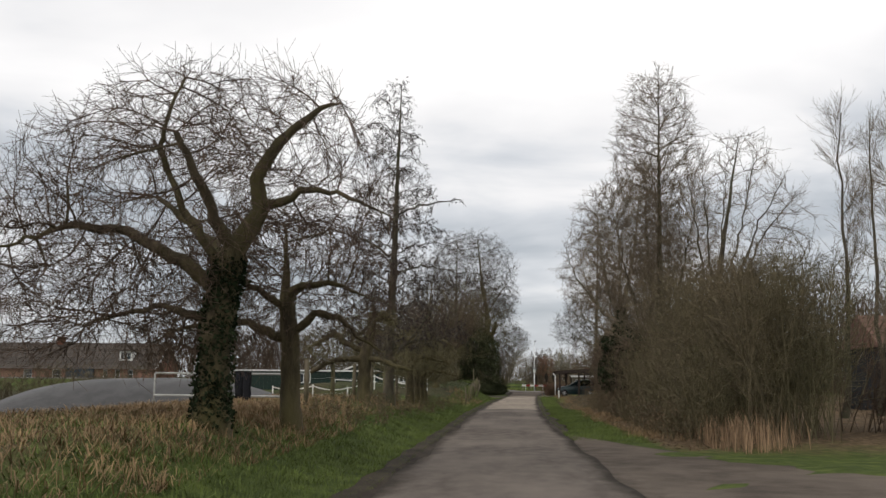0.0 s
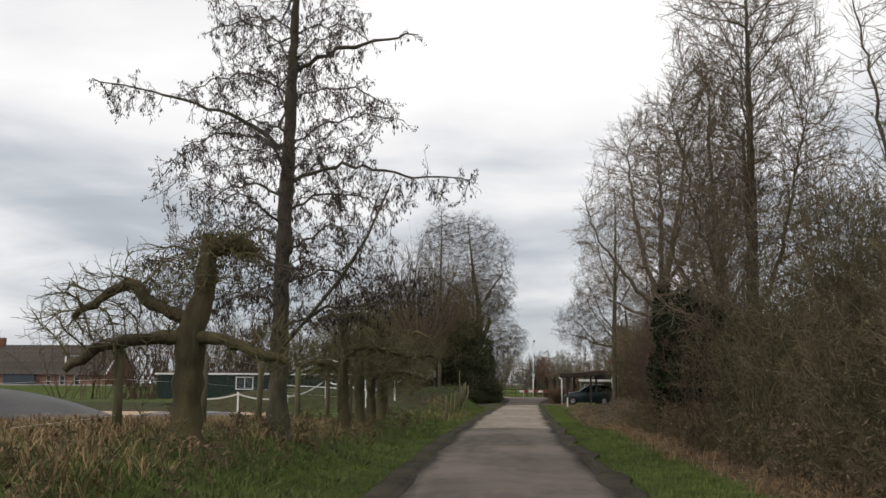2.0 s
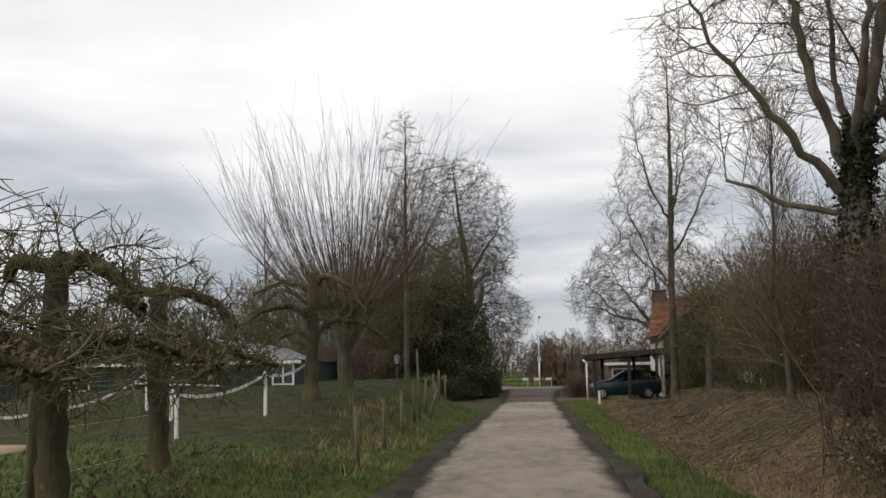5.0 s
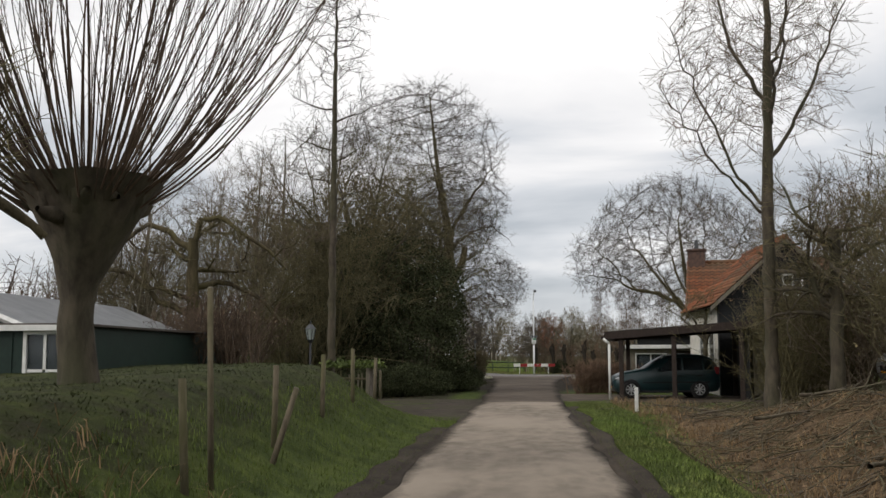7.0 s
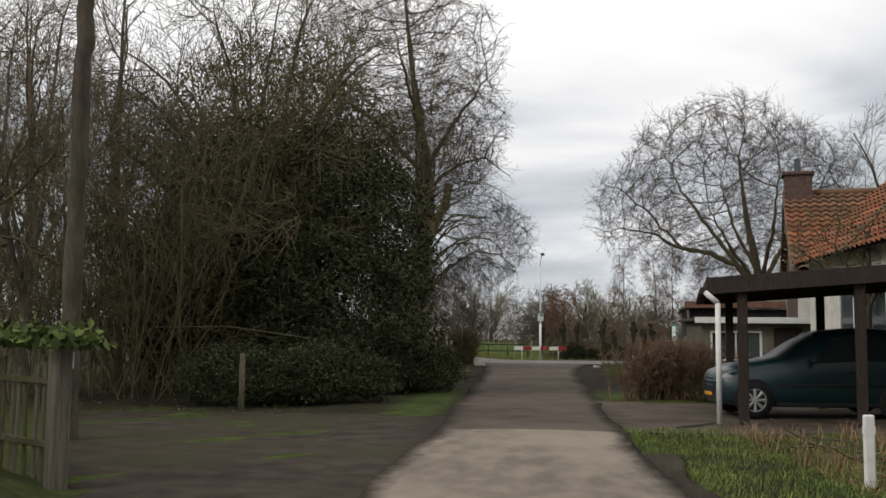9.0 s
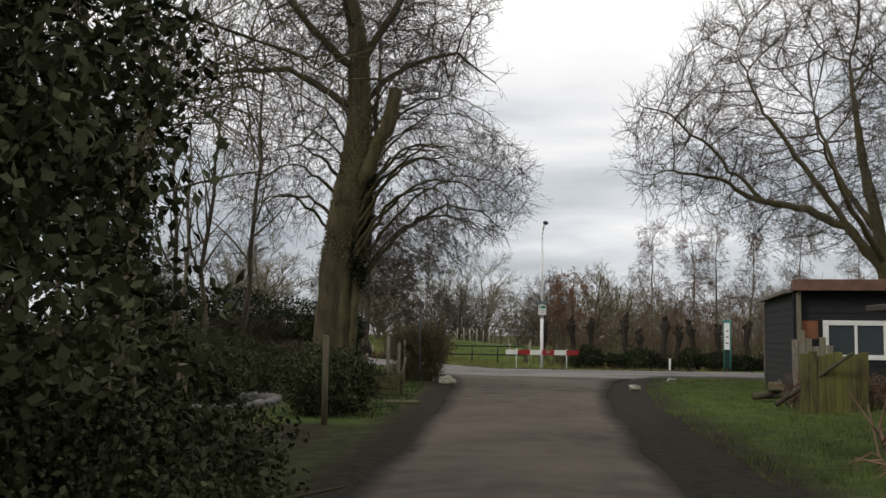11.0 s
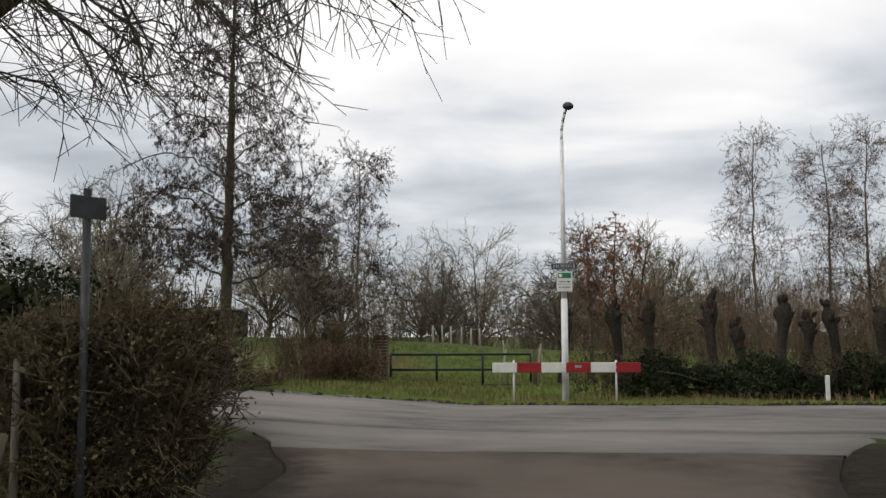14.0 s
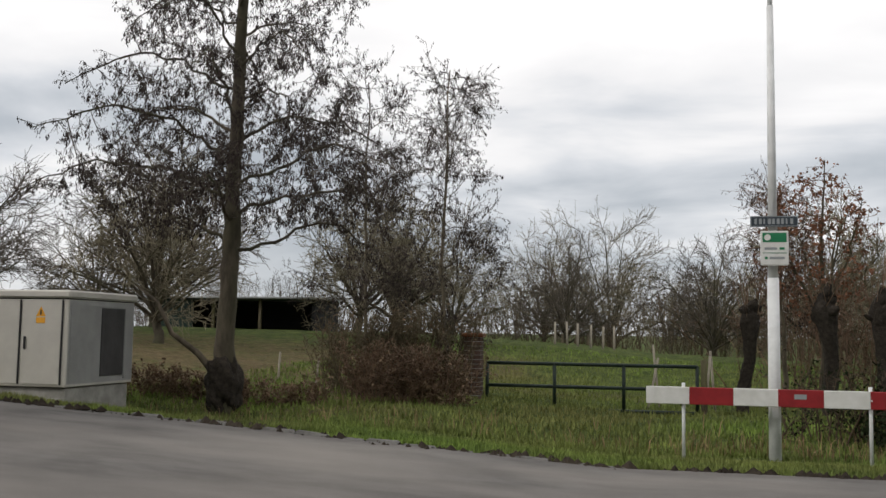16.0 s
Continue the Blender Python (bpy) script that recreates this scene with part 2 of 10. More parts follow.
def raw_part(name, V, F, material, parent=None, label="", smooth=True):
    me = raw_mesh(name, V, F, smooth)
    me.materials.append(material)
    ob = new(name, me)
    if parent is not None:
        ob.parent = parent
    return tagged(ob, label)


def part(name, bm, material, parent=None, label="", smooth=False):
    """Links a bmesh as one mesh object under a thing or under a part."""
    me = bpy.data.meshes.new(name)
    bm.to_mesh(me)
    bm.free()
    me.materials.append(material)
    for p in me.polygons:
        p.use_smooth = smooth
    ob = new(name, me)
    if parent is not None:
        ob.parent = parent
    return tagged(ob, label)


def thing(name, x, y, z, label, category, group="", turn=0.0, kind=""):
    ob = new(name)
    ob.matrix_basis = pose(x, y, z, 0, 0, turn)
    ob.empty_display_size = 0.2
    return tagged(ob, label, category, group, kind)


def box(bm, x0, x1, y0, y1, z0, z1, bevel=0.0):
    """A box between the given bounds, added to bm, its edges rounded by bevel."""
    r = bmesh.ops.create_cube(bm, size=1.0, matrix=Matrix.Translation(((x0 + x1) / 2, (y0 + y1) / 2, (z0 + z1) / 2))
                              @ Matrix.Diagonal((abs(x1 - x0), abs(y1 - y0), abs(z1 - z0), 1)))
    if bevel:
        es = {e for v in r["verts"] for e in v.link_edges}
        bmesh.ops.bevel(bm, geom=list(es), offset=bevel, segments=1, affect="EDGES", profile=0.5)
    return bm


def boxed(x0, x1, y0, y1, z0, z1, bevel=0.0):
    return box(bmesh.new(), x0, x1, y0, y1, z0, z1, bevel)


def rod(bm, a, b, r0, r1=None, sides=8):
    """A round bar from a to b, added to bm."""
    a, b = Vector(a), Vector(b)
    q = (b - a).to_track_quat("Z", "Y").to_matrix().to_4x4()
    bmesh.ops.create_cone(bm, cap_ends=True, segments=sides, radius1=r0, radius2=r1 if r1 is not None else r0, depth=(b - a).length,
                          matrix=Matrix.Translation((a + b) / 2) @ q)
    return bm


def rodded(a, b, r0, r1=None, sides=8):
    return rod(bmesh.new(), a, b, r0, r1, sides)


def unit(v):
    return v / np.maximum(np.linalg.norm(v, axis=-1, keepdims=True), 1e-9)


def tubes(P, R, sides=3):
    """Tapered tubes along many lines of equally many points: P (n, k, 3), R (n, k)."""
    n, k, _ = P.shape
    T = np.gradient(P, axis=1)
    T = unit(T)
    A = np.empty_like(T)
    lead = T[:, 0]
    A[:, 0] = unit(np.cross(lead, np.where(np.abs(lead[:, 2:3]) > 0.9, np.array([1.0, 0, 0]), np.array([0, 0, 1.0]))))
    for i in range(1, k):
        A[:, i] = unit(A[:, i - 1] - T[:, i] * (A[:, i - 1] * T[:, i]).sum(-1, keepdims=True))
    B = np.cross(T, A)
    ang = np.arange(sides) * 2 * np.pi / sides
    ring = np.cos(ang)[None, None, :, None] * A[:, :, None] + np.sin(ang)[None, None, :, None] * B[:, :, None]
    V = (P[:, :, None] + ring * R[:, :, None, None]).reshape(-1, 3)
    i = np.arange(n)[:, None, None] * (k * sides)
    j = np.arange(k - 1)[None, :, None] * sides
    s = np.arange(sides)[None, None, :]
    s2 = (s + 1) % sides
    F = np.stack([i + j + s, i + j + s2, i + j + sides + s2, i + j + sides + s], -1).reshape(-1, 4)
    return V, F


def joined(parts):
    """Several (points, faces) as one."""
    Vs, Fs, base = [], [], 0
    for V, F in parts:
        Vs.append(V)
        Fs.append(F + base)
        base += len(V)
    return np.concatenate(Vs), np.concatenate(Fs)


def grow(rng, start, way, length, k, wiggle=0.12, rise=0.0, curl=None):
    """Lines of k points from start, first along way, that wander and turn upwards by rise."""
    n = len(start)
    P = np.empty((n, k, 3))
    P[:, 0] = start
    d = unit(way)
    step = (length / (k - 1))[:, None]
    for i in range(1, k):
        d = d + rng.normal(0, wiggle, (n, 3))
        d[:, 2] += rise if np.isscalar(rise) else rise[min(i - 1, len(rise) - 1)]
        d = unit(d)
        P[:, i] = P[:, i - 1] + d * step
    return P


def branch(rng, P, R, per, span, angle, length, k, wiggle=0.12, rise=0.0, thin=0.55, tip=0.3, least=0.004, length_from=None, spread=0.25):
    """Children of the lines P: per of them on each, between the fractions span of its length, leaving at about angle degrees."""
    n, kp, _ = P.shape
    u = rng.uniform(span[0], span[1], (n, per))
    if per > 1:
        u = span[0] + (np.arange(per)[None] + rng.uniform(0, 1, (n, per))) / per * (span[1] - span[0])
    f = u * (kp - 1)
    i = np.minimum(f.astype(int), kp - 2)
    w = (f - i)[..., None]
    rows = np.arange(n)[:, None]
    S = P[rows, i] * (1 - w) + P[rows, i + 1] * w
    T = unit(P[rows, i + 1] - P[rows, i])
    r = R[rows, i] * (1 - w[..., 0]) + R[rows, i + 1] * w[..., 0]
    S, T, r, u = S.reshape(-1, 3), T.reshape(-1, 3), r.ravel(), u.ravel()
    side = unit(np.cross(T, rng.normal(0, 1, T.shape)))
    a = np.radians(angle) * (1 + rng.normal(0, spread, len(u)))
    way = T * np.cos(a)[:, None] + side * np.sin(a)[:, None]
    ln = length(u) if callable(length) else np.full(len(u), length)
    ln = ln * rng.uniform(0.65, 1.25, len(u))
    C = grow(rng, S, way, ln, k, wiggle, rise)
    r0 = np.maximum(r * thin, least)
    Rc = r0[:, None] * np.linspace(1, tip, k)[None]
    return C, np.maximum(Rc, least * 0.6)


def leaf_cards(rng, C, size, flat=0.0, aspect=0.6):
    """Small four-cornered leaves at the points C, turned at random."""
    n = len(C)
    a = unit(rng.normal(0, 1, (n, 3)))
    b = unit(np.cross(a, rng.normal(0, 1, (n, 3))))
    if flat:
        a[:, 2] *= 1 - flat
        a = unit(a)
    s = size * rng.uniform(0.6, 1.3, (n, 1))
    bow = unit(np.cross(a, b)) * s * 0.15
    V = np.stack([C - a * s, C + b * s * aspect + bow, C + a * s, C - b * s * aspect + bow], 1).reshape(-1, 3)
    return V, np.arange(4 * n).reshape(-1, 4)


def along(rng, P, count, jitter=0.0, span=(0.2, 1.0)):
    """Points at random along the lines P."""
    n, k, _ = P.shape
    r = rng.integers(0, n, count)
    f = rng.uniform(span[0], span[1], count) * (k - 1)
    i = np.minimum(f.astype(int), k - 2)
    w = (f - i)[:, None]
    return P[r, i] * (1 - w) + P[r, i + 1] * w + rng.normal(0, jitter, (count, 3)) if jitter else P[r, i] * (1 - w) + P[r, i + 1] * w


# ---- the lie of the land ----
def smooth(a, b, v):
    t = np.clip((v - a) / (b - a), 0, 1)
    return t * t * (3 - 2 * t)


def lane_middle(y):
    return np.interp(y, [-30, 13, 25, 40, 60, 75, 95, 108, 119, 130], [0.45, 0.36, 0.03, -0.36, -0.45, -0.37, -0.2, -0.05, 0.15, 0.3])


def lane_half(y):
    return np.interp(y, [-30, 13, 30, 60, 83, 100, 108, 114, 119, 121.5, 123, 124.2], [1.6, 1.6, 1.42, 1.36, 1.25, 1.5, 1.7, 2.1, 2.7, 3.6, 5.0, 6.5])


def cross_near(x):
    return 123.0 + 0.0 * x


def cross_far(x):
    return 128.5 + 0.0 * x


def climb(x, y):
    """The crossing road climbs gently to the west."""
    return 0.065 * np.clip(-np.asarray(x, float) - 1.2, 0, 18) * smooth(117, 124, np.asarray(y, float))


def rough(x, y, s, seed=0.0):
    """Cheap smooth bumps between about -1 and 1."""
    return (np.sin(x * 1.7 * s + 1.3 + seed) * np.cos(y * 1.3 * s - 0.7 + seed * 2) + np.sin((x + y) * 0.9 * s + 2.1 * seed)
            + np.sin(x * 3.1 * s - y * 2.3 * s + seed)) / 3


def land(x, y):
    x, y = np.asarray(x, float), np.asarray(y, float)
    mid, half = lane_middle(y), lane_half(np.minimum(y, 121))
    left, right = (mid - half) - x, x - (mid + half)
    along_lane = y - np.where(y > 60, 1.2 * np.clip(left - 1.5, 0, 5), 0.0) * smooth(60, 72, y)
    top = np.interp(along_lane, [-30, 6, 12, 30, 36, 42, 48, 54, 60, 66, 72, 74, 75.8, 76.8], [0.5, 0.6, 0.75, 0.75, 0.55, 0.36, 0.36, 0.55, 0.98, 1.2, 1.25, 0.9, 0.2, 0.0])
    fall_from = np.interp(y, [-30, 46, 58, 62], [6.0, 4.5, 4.5, 11.0])
    bank = top * smooth(0.35, 2.9, left) * (1 - 0.85 * smooth(fall_from, fall_from + 4, left))
    z = np.where(left > 0, bank, 0.0)
    ditch = smooth(47, 53, y) * (1 - smooth(72, 78, y))
    shape = -0.38 * smooth(0.9, 1.7, right) + 1.05 * smooth(1.7, 5.0, right)
    hedge_side = 0.25 * smooth(1.8, 4.5, right) * smooth(20, 26, y) * (1 - smooth(46, 52, y))
    z = np.where(right > 0, ditch * shape + hedge_side, z)
    beyond = y - cross_far(np.clip(x, -40, 40))
    z = z - 0.2 * smooth(0.5, 1.5, beyond) * (1 - smooth(9, 13, beyond)) * (1 - smooth(-7.0, -4.5, x))
    z = z - 0.12 * smooth(0.8, 2.4, beyond) * (1 - smooth(3.0, 4.5, beyond))
    dyke = smooth(16, 24, beyond) * (1 - smooth(30, 40, beyond))
    z = z + dyke * np.interp(x, [-70, -19, -10, -4, 3, 14], [0.15, 0.3, 0.75, 0.85, 0.6, 0.0])
    away = np.where(beyond > 1.0, smooth(1.0, 3.0, beyond), np.where(left > 0, smooth(0.1, 1.2, left), smooth(0.1, 1.2, right)))
    z = z + 0.045 * rough(x, y, 1.0) * away + 0.03 * rough(x, y, 2.7, 1.0) * away
    on_lane = ((left < 0.02) & (right < 0.02)) & (y < 124.5)
    on_cross = (y > cross_near(x) - 0.1) & (y < cross_far(x))
    return np.where(on_lane | on_cross, -0.03, z) + climb(x, y)


def build_ground():
    near_x = np.arange(-26, 26.01, 0.4)
    out = np.cumsum(0.6 * 1.22 ** np.arange(34))
    xs = np.concatenate([-26 - out[::-1], near_x, 26 + out])
    near_y = np.arange(-6, 172.01, 0.5)
    outy = np.cumsum(0.8 * 1.22 ** np.arange(33))
    ys = np.concatenate([-6 - outy[::-1], near_y, 172 + outy])
    X, Y = np.meshgrid(xs, ys)
    Z = land(X, Y)
    V = np.stack([X, Y, Z], -1).reshape(-1, 3)
    w = len(xs)
    i = (np.arange(len(ys) - 1)[:, None] * w + np.arange(w - 1)[None]).ravel()
    F = np.stack([i, i + 1, i + 1 + w, i + w], -1)
    ob = raw_part("ground", V, F, M["ground"], None, "green and straw-coloured verges, leaf-strewn banks and meadow")
    tagged(ob, kind="structure")
    x, y = V[:, 0], V[:, 1]
    mid, half = lane_middle(y), lane_half(np.minimum(y, 121))
    left, right = (mid - half) - x, x - (mid + half)
    straw = smooth(1.7, 3.2, left) * (1 - smooth(9, 14, left)) * (1 - smooth(30, 40, y)) * 0.85
    straw = np.maximum(straw, 0.55 * smooth(0.5, 1.5, left) * (1 - smooth(5, 9, left)) * smooth(52, 56, y) * (1 - smooth(58, 62, y)))
    straw = np.maximum(straw, 0.5 * smooth(9, 12, y - cross_far(x)) * (1 - smooth(13, 16, y - cross_far(x))))
    leafy = smooth(1.5, 2.2, right) * (1 - smooth(14, 20, right)) * smooth(19, 24, y) * (1 - smooth(77, 80, y))
    field = smooth(8, 11, left) * smooth(20, 28, y) * (1 - smooth(64, 70, y))
    straw = np.maximum(straw, 0.55 * field)
    leafy = np.maximum(leafy, 0.62 * smooth(131.5, 133, y) * (1 - smooth(146, 152, y)) * (1 - smooth(-5.0, -3.6, x)) * smooth(-40, -30, x))
    wave = 1.2 * rough(x, y, 0.45, 2.0)
    edge = (1 - smooth(0.12, 0.42, left)) * (left > -0.5) * 0.75 + (1 - smooth(0.12, 0.42, right)) * (right > -0.5) * 0.75
    edge = edge * (y < 122)
    yard = smooth(np.where(y < 102, 0.6, 2.6), np.where(y < 102, 1.4, 3.6), left) * (1 - smooth(20, 30, left + 2 * wave)) * smooth(83, 88, y + wave) * (1 - smooth(121, 124, y)) * 0.85
    muddy = smooth(90, 97, y) * (1 - smooth(121, 123, y)) * (1 - np.where(left > 0, smooth(0.5, 1.1, left), smooth(1.1, 2.0, right)))
    muddy_drive = (1 - smooth(1.2, 1.7, right)) * (right > -0.3) * smooth(74, 78, y) * (1 - smooth(88, 91, y)) * 0.9
    # earth colour mixed in to darken the raised lawn
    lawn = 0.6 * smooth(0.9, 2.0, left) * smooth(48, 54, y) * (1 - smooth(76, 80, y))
    earth = np.clip(np.maximum.reduce([edge, yard, muddy, muddy_drive, lawn, 0.18 * field]), 0, 1)
    col = np.stack([straw, leafy, earth, np.ones_like(x)], -1).astype(np.float32)
    layer = ob.data.color_attributes.new("cover", "FLOAT_COLOR", "POINT")
    layer.data.foreach_set("color", col.ravel())
    return ob


ground = build_ground()


def sheet(name, rows, material, label, z=0.02, thick=0.06, lay=False):
    """A paved strip: rows of (left x, right x, y), cut across into eleven, with a worn edge and its own thickness."""
    cols = 11
    f = np.linspace(0, 1, cols)
    top = []
    for n, (a, b, y) in enumerate(rows):
        ja, jb = 0.05 * math.sin(n * 0.55) + 0.025 * math.sin(n * 1.3), 0.05 * math.sin(n * 0.63 + 1) + 0.025 * math.sin(n * 1.4)
        x = (a + ja) + (b + jb - a - ja) * f
        crown = z + 0.02 * (1 - (2 * f - 1) ** 2) + 0.004 * np.sin(x * 2.1 + y * 0.7)
        yy = np.full(cols, y) if np.isscalar(y) else y
        top.append(np.stack([x, yy, land(x, yy) + z - (0.03 * max(0, 4 - n, n - len(rows) + 5) if lay else 0) if lay else crown + climb(x, yy)], -1))
    V = np.array(top)
    n = len(rows)
    under = V.copy()
    under[..., 2] -= thick
    V = np.concatenate([V.reshape(-1, 3), under.reshape(-1, 3)])
    i = (np.arange(n - 1)[:, None] * cols + np.arange(cols - 1)[None]).ravel()
    F = [np.stack([i, i + 1, i + 1 + cols, i + cols], -1)]
    m = n * cols
    for e in (0, cols - 1):
        j = np.arange(n - 1) * cols + e
        F.append(np.stack([j, j + cols, j + cols + m, j + m], -1) if e == 0 else np.stack([j + cols, j, j + m, j + cols + m], -1))
    ob = raw_part(name, V, np.concatenate(F), material, None, label)
    soil = np.tile(np.interp(np.arange(cols), [0, 1, 2, cols - 3, cols - 2, cols - 1], [0.7, 0.22, 0, 0, 0.22, 0.7]), 2 * n)
    layer = ob.data.color_attributes.new("mud_edge", "FLOAT_COLOR", "POINT")
    layer.data.foreach_set("color", np.repeat(soil, 4).astype(np.float32))
    return tagged(ob, kind="structure")


sheet("road", [(lane_middle(y) - lane_half(y), lane_middle(y) + lane_half(y), y) for y in np.arange(-30, 47.41, 0.6)], M["asphalt"],
      "narrow single-track lane of worn grey-brown asphalt")
sheet("road", [(lane_middle(y) - lane_half(y), lane_middle(y) + lane_half(y), y) for y in np.arange(47.4, 83.41, 0.6)], M["asphalt_pale"],
      "narrow single-track lane of worn pale sandy asphalt")
sheet("road", [(lane_middle(y) - lane_half(y), lane_middle(y) + lane_half(y), y) for y in np.arange(83.4, 120.9, 0.6)], M["asphalt_dark"],
      "darker muddy stretch of lane before the junction", z=0.018)
sheet("road", [(lane_middle(y) - lane_half(y), lane_middle(y) + lane_half(y), y) for y in np.arange(120.6, 123.3, 0.6)], M["asphalt_cross"],
      "grey asphalt mouth of the lane at the junction", z=0.016)
for side, w0, w1, y0, y1 in ((-1, -0.1, 0.3, -6, 75), (1, -0.1, 0.24, 26, 83)):
    sheet("verge_mud", [sorted((lane_middle(y) + side * (lane_half(y) + w0), lane_middle(y) + side * (lane_half(y) + w1 * (1 + 0.2 * math.sin(y * 1.1) + 0.12 * math.sin(y * 2.7))))) + [y] for y in np.arange(y0, y1, 0.5)],
          M["mud"], "dark muddy strip at the edge of the lane", z=0.052, thick=0.1, lay=True)
sheet("road", [(x, x, np.linspace(cross_near(x), cross_far(x), 11)) for x in np.concatenate([np.arange(-180, -20, 8), np.arange(-20, 20, 0.7), np.arange(20, 181, 8)])],
      M["asphalt_cross"], "grey asphalt road crossing at the end of the lane", z=0.03)
sheet("side_road", [(1.5, np.interp(y, [2, 5, 11, 16.7, 19.2, 22.7, 26], [26, 24, 12.5, 5.9, 4.2, 2.9, 1.75]), y) for y in np.arange(2, 26.1, 0.8)],
      M["asphalt_dark"], "dark asphalt mouth of a side road", z=0.008)
sheet("driveway", [(np.interp(y, [75, 76, 79, 83, 86], [-2.4, -3.0, -4.6, -6.8, -7.5]), -1.4, y) for y in np.arange(75, 86.1, 0.6)], M["drive_mud"],
      "dark muddy driveway into the wooded yard", z=0.008)
sheet("driveway", [(0.6, np.interp(y, [83.4, 84.5, 88, 90], [2.0, 9.5, 9.5, 2.2]), y) for y in np.arange(83.4, 90.1, 0.6)], M["asphalt_dark"],
      "dark asphalt drive in front of the carport", z=0.008)


# ---- trees ----
def grown(rng, P, R, specs):
    """Level after level of branches on the lines P. Returns all levels after the first."""
    levels = []
    for s in specs:
        P, R = branch(rng, P, R, **s)
        levels.append((P, R))
    return levels


def trunk_line(rng, height, r0, r1, k=10, lean=(0, 0), wander=0.04, flare=1.5):
    z = np.linspace(-0.15, height, k)
    f = np.clip(z / height, 0, 1)
    P = np.stack([lean[0] * f + np.cumsum(rng.normal(0, wander, k)) * (f > 0), lean[1] * f + np.cumsum(rng.normal(0, wander, k)) * (f > 0), z], -1)
    R = r0 + (r1 - r0) * f
    R[0] *= flare
    R[1] *= 1 + (flare - 1) * 0.25
    return P[None], R[None]


def add_levels(ob, levels, limb_mat, twig_mat, limb_levels=1, sides=(6, 4, 3, 3, 3)):
    """The first levels as the limbs of a tree, the rest as its twigs."""
    P, R = levels[0]
    if len(P) <= 24:
        for n in range(len(P)):
            raw_part("limb", *tubes(P[n:n + 1], R[n:n + 1], 7), limb_mat, ob)
    else:
        tagged(raw_part("branchwork", *tubes(P, R, 5), limb_mat, ob), kind="stuff")
    if limb_levels > 1:
        tagged(raw_part("branchwork", *tubes(*levels[1], 4), limb_mat, ob), kind="stuff")
    if levels[limb_levels:]:
        twigs = joined([tubes(P, R, 3) for P, R in levels[limb_levels:]])
        tagged(raw_part("crown", *twigs, twig_mat, ob), kind="stuff")


def place(name, x, y, label, category="tree", group="", z=None, turn=0.0):
    return thing(name, x, y, float(land(x, y)) if z is None else z, label, category, group, turn)


def poplar(x, y, H, seed, label, twig="twig_tan", spread=1.0, r=0.2, dense=1.0, low=0.12, lean=(0, 0), ivy=0, angle=36, group=""):
    rng = np.random.default_rng(seed)
    ob = place("poplar_tree", x, y, label, group=group)
    P, R = trunk_line(rng, H, r, 0.015, 14, lean, 0.06)
    raw_part("trunk", *tubes(P, R, 9), M["bark"], ob)
    lv = grown(rng, P, R, [
        dict(per=int(52 * dense), span=(low, 0.97), angle=angle, length=lambda u: spread * H * (0.06 + 0.30 * (1 - u)), k=8, wiggle=0.11, rise=0.08, thin=0.3, tip=0.25, least=0.009),
        dict(per=11, span=(0.12, 0.98), angle=36, length=lambda u: 0.55 + 1.3 * (1 - u) * spread, k=4, wiggle=0.09, rise=0.09, thin=0.5, tip=0.4, least=0.0065),
        dict(per=5, span=(0.15, 1.0), angle=32, length=lambda u: 0.25 + 0.6 * (1 - u), k=2, wiggle=0.08, rise=0.08, thin=0.6, tip=0.5, least=0.005)])
    add_levels(ob, lv, M["bark"], M[twig])
    if ivy:
        z = rng.uniform(0.2, ivy, 2600)
        f = z / H
        c = np.stack([lean[0] * f, lean[1] * f, z], -1) + rng.normal(0, 0.16, (2600, 3))
        tagged(raw_part("ivy", *leaf_cards(rng, c, 0.06), M["ivy"], ob, "dark glossy ivy"), kind="stuff")
    return ob


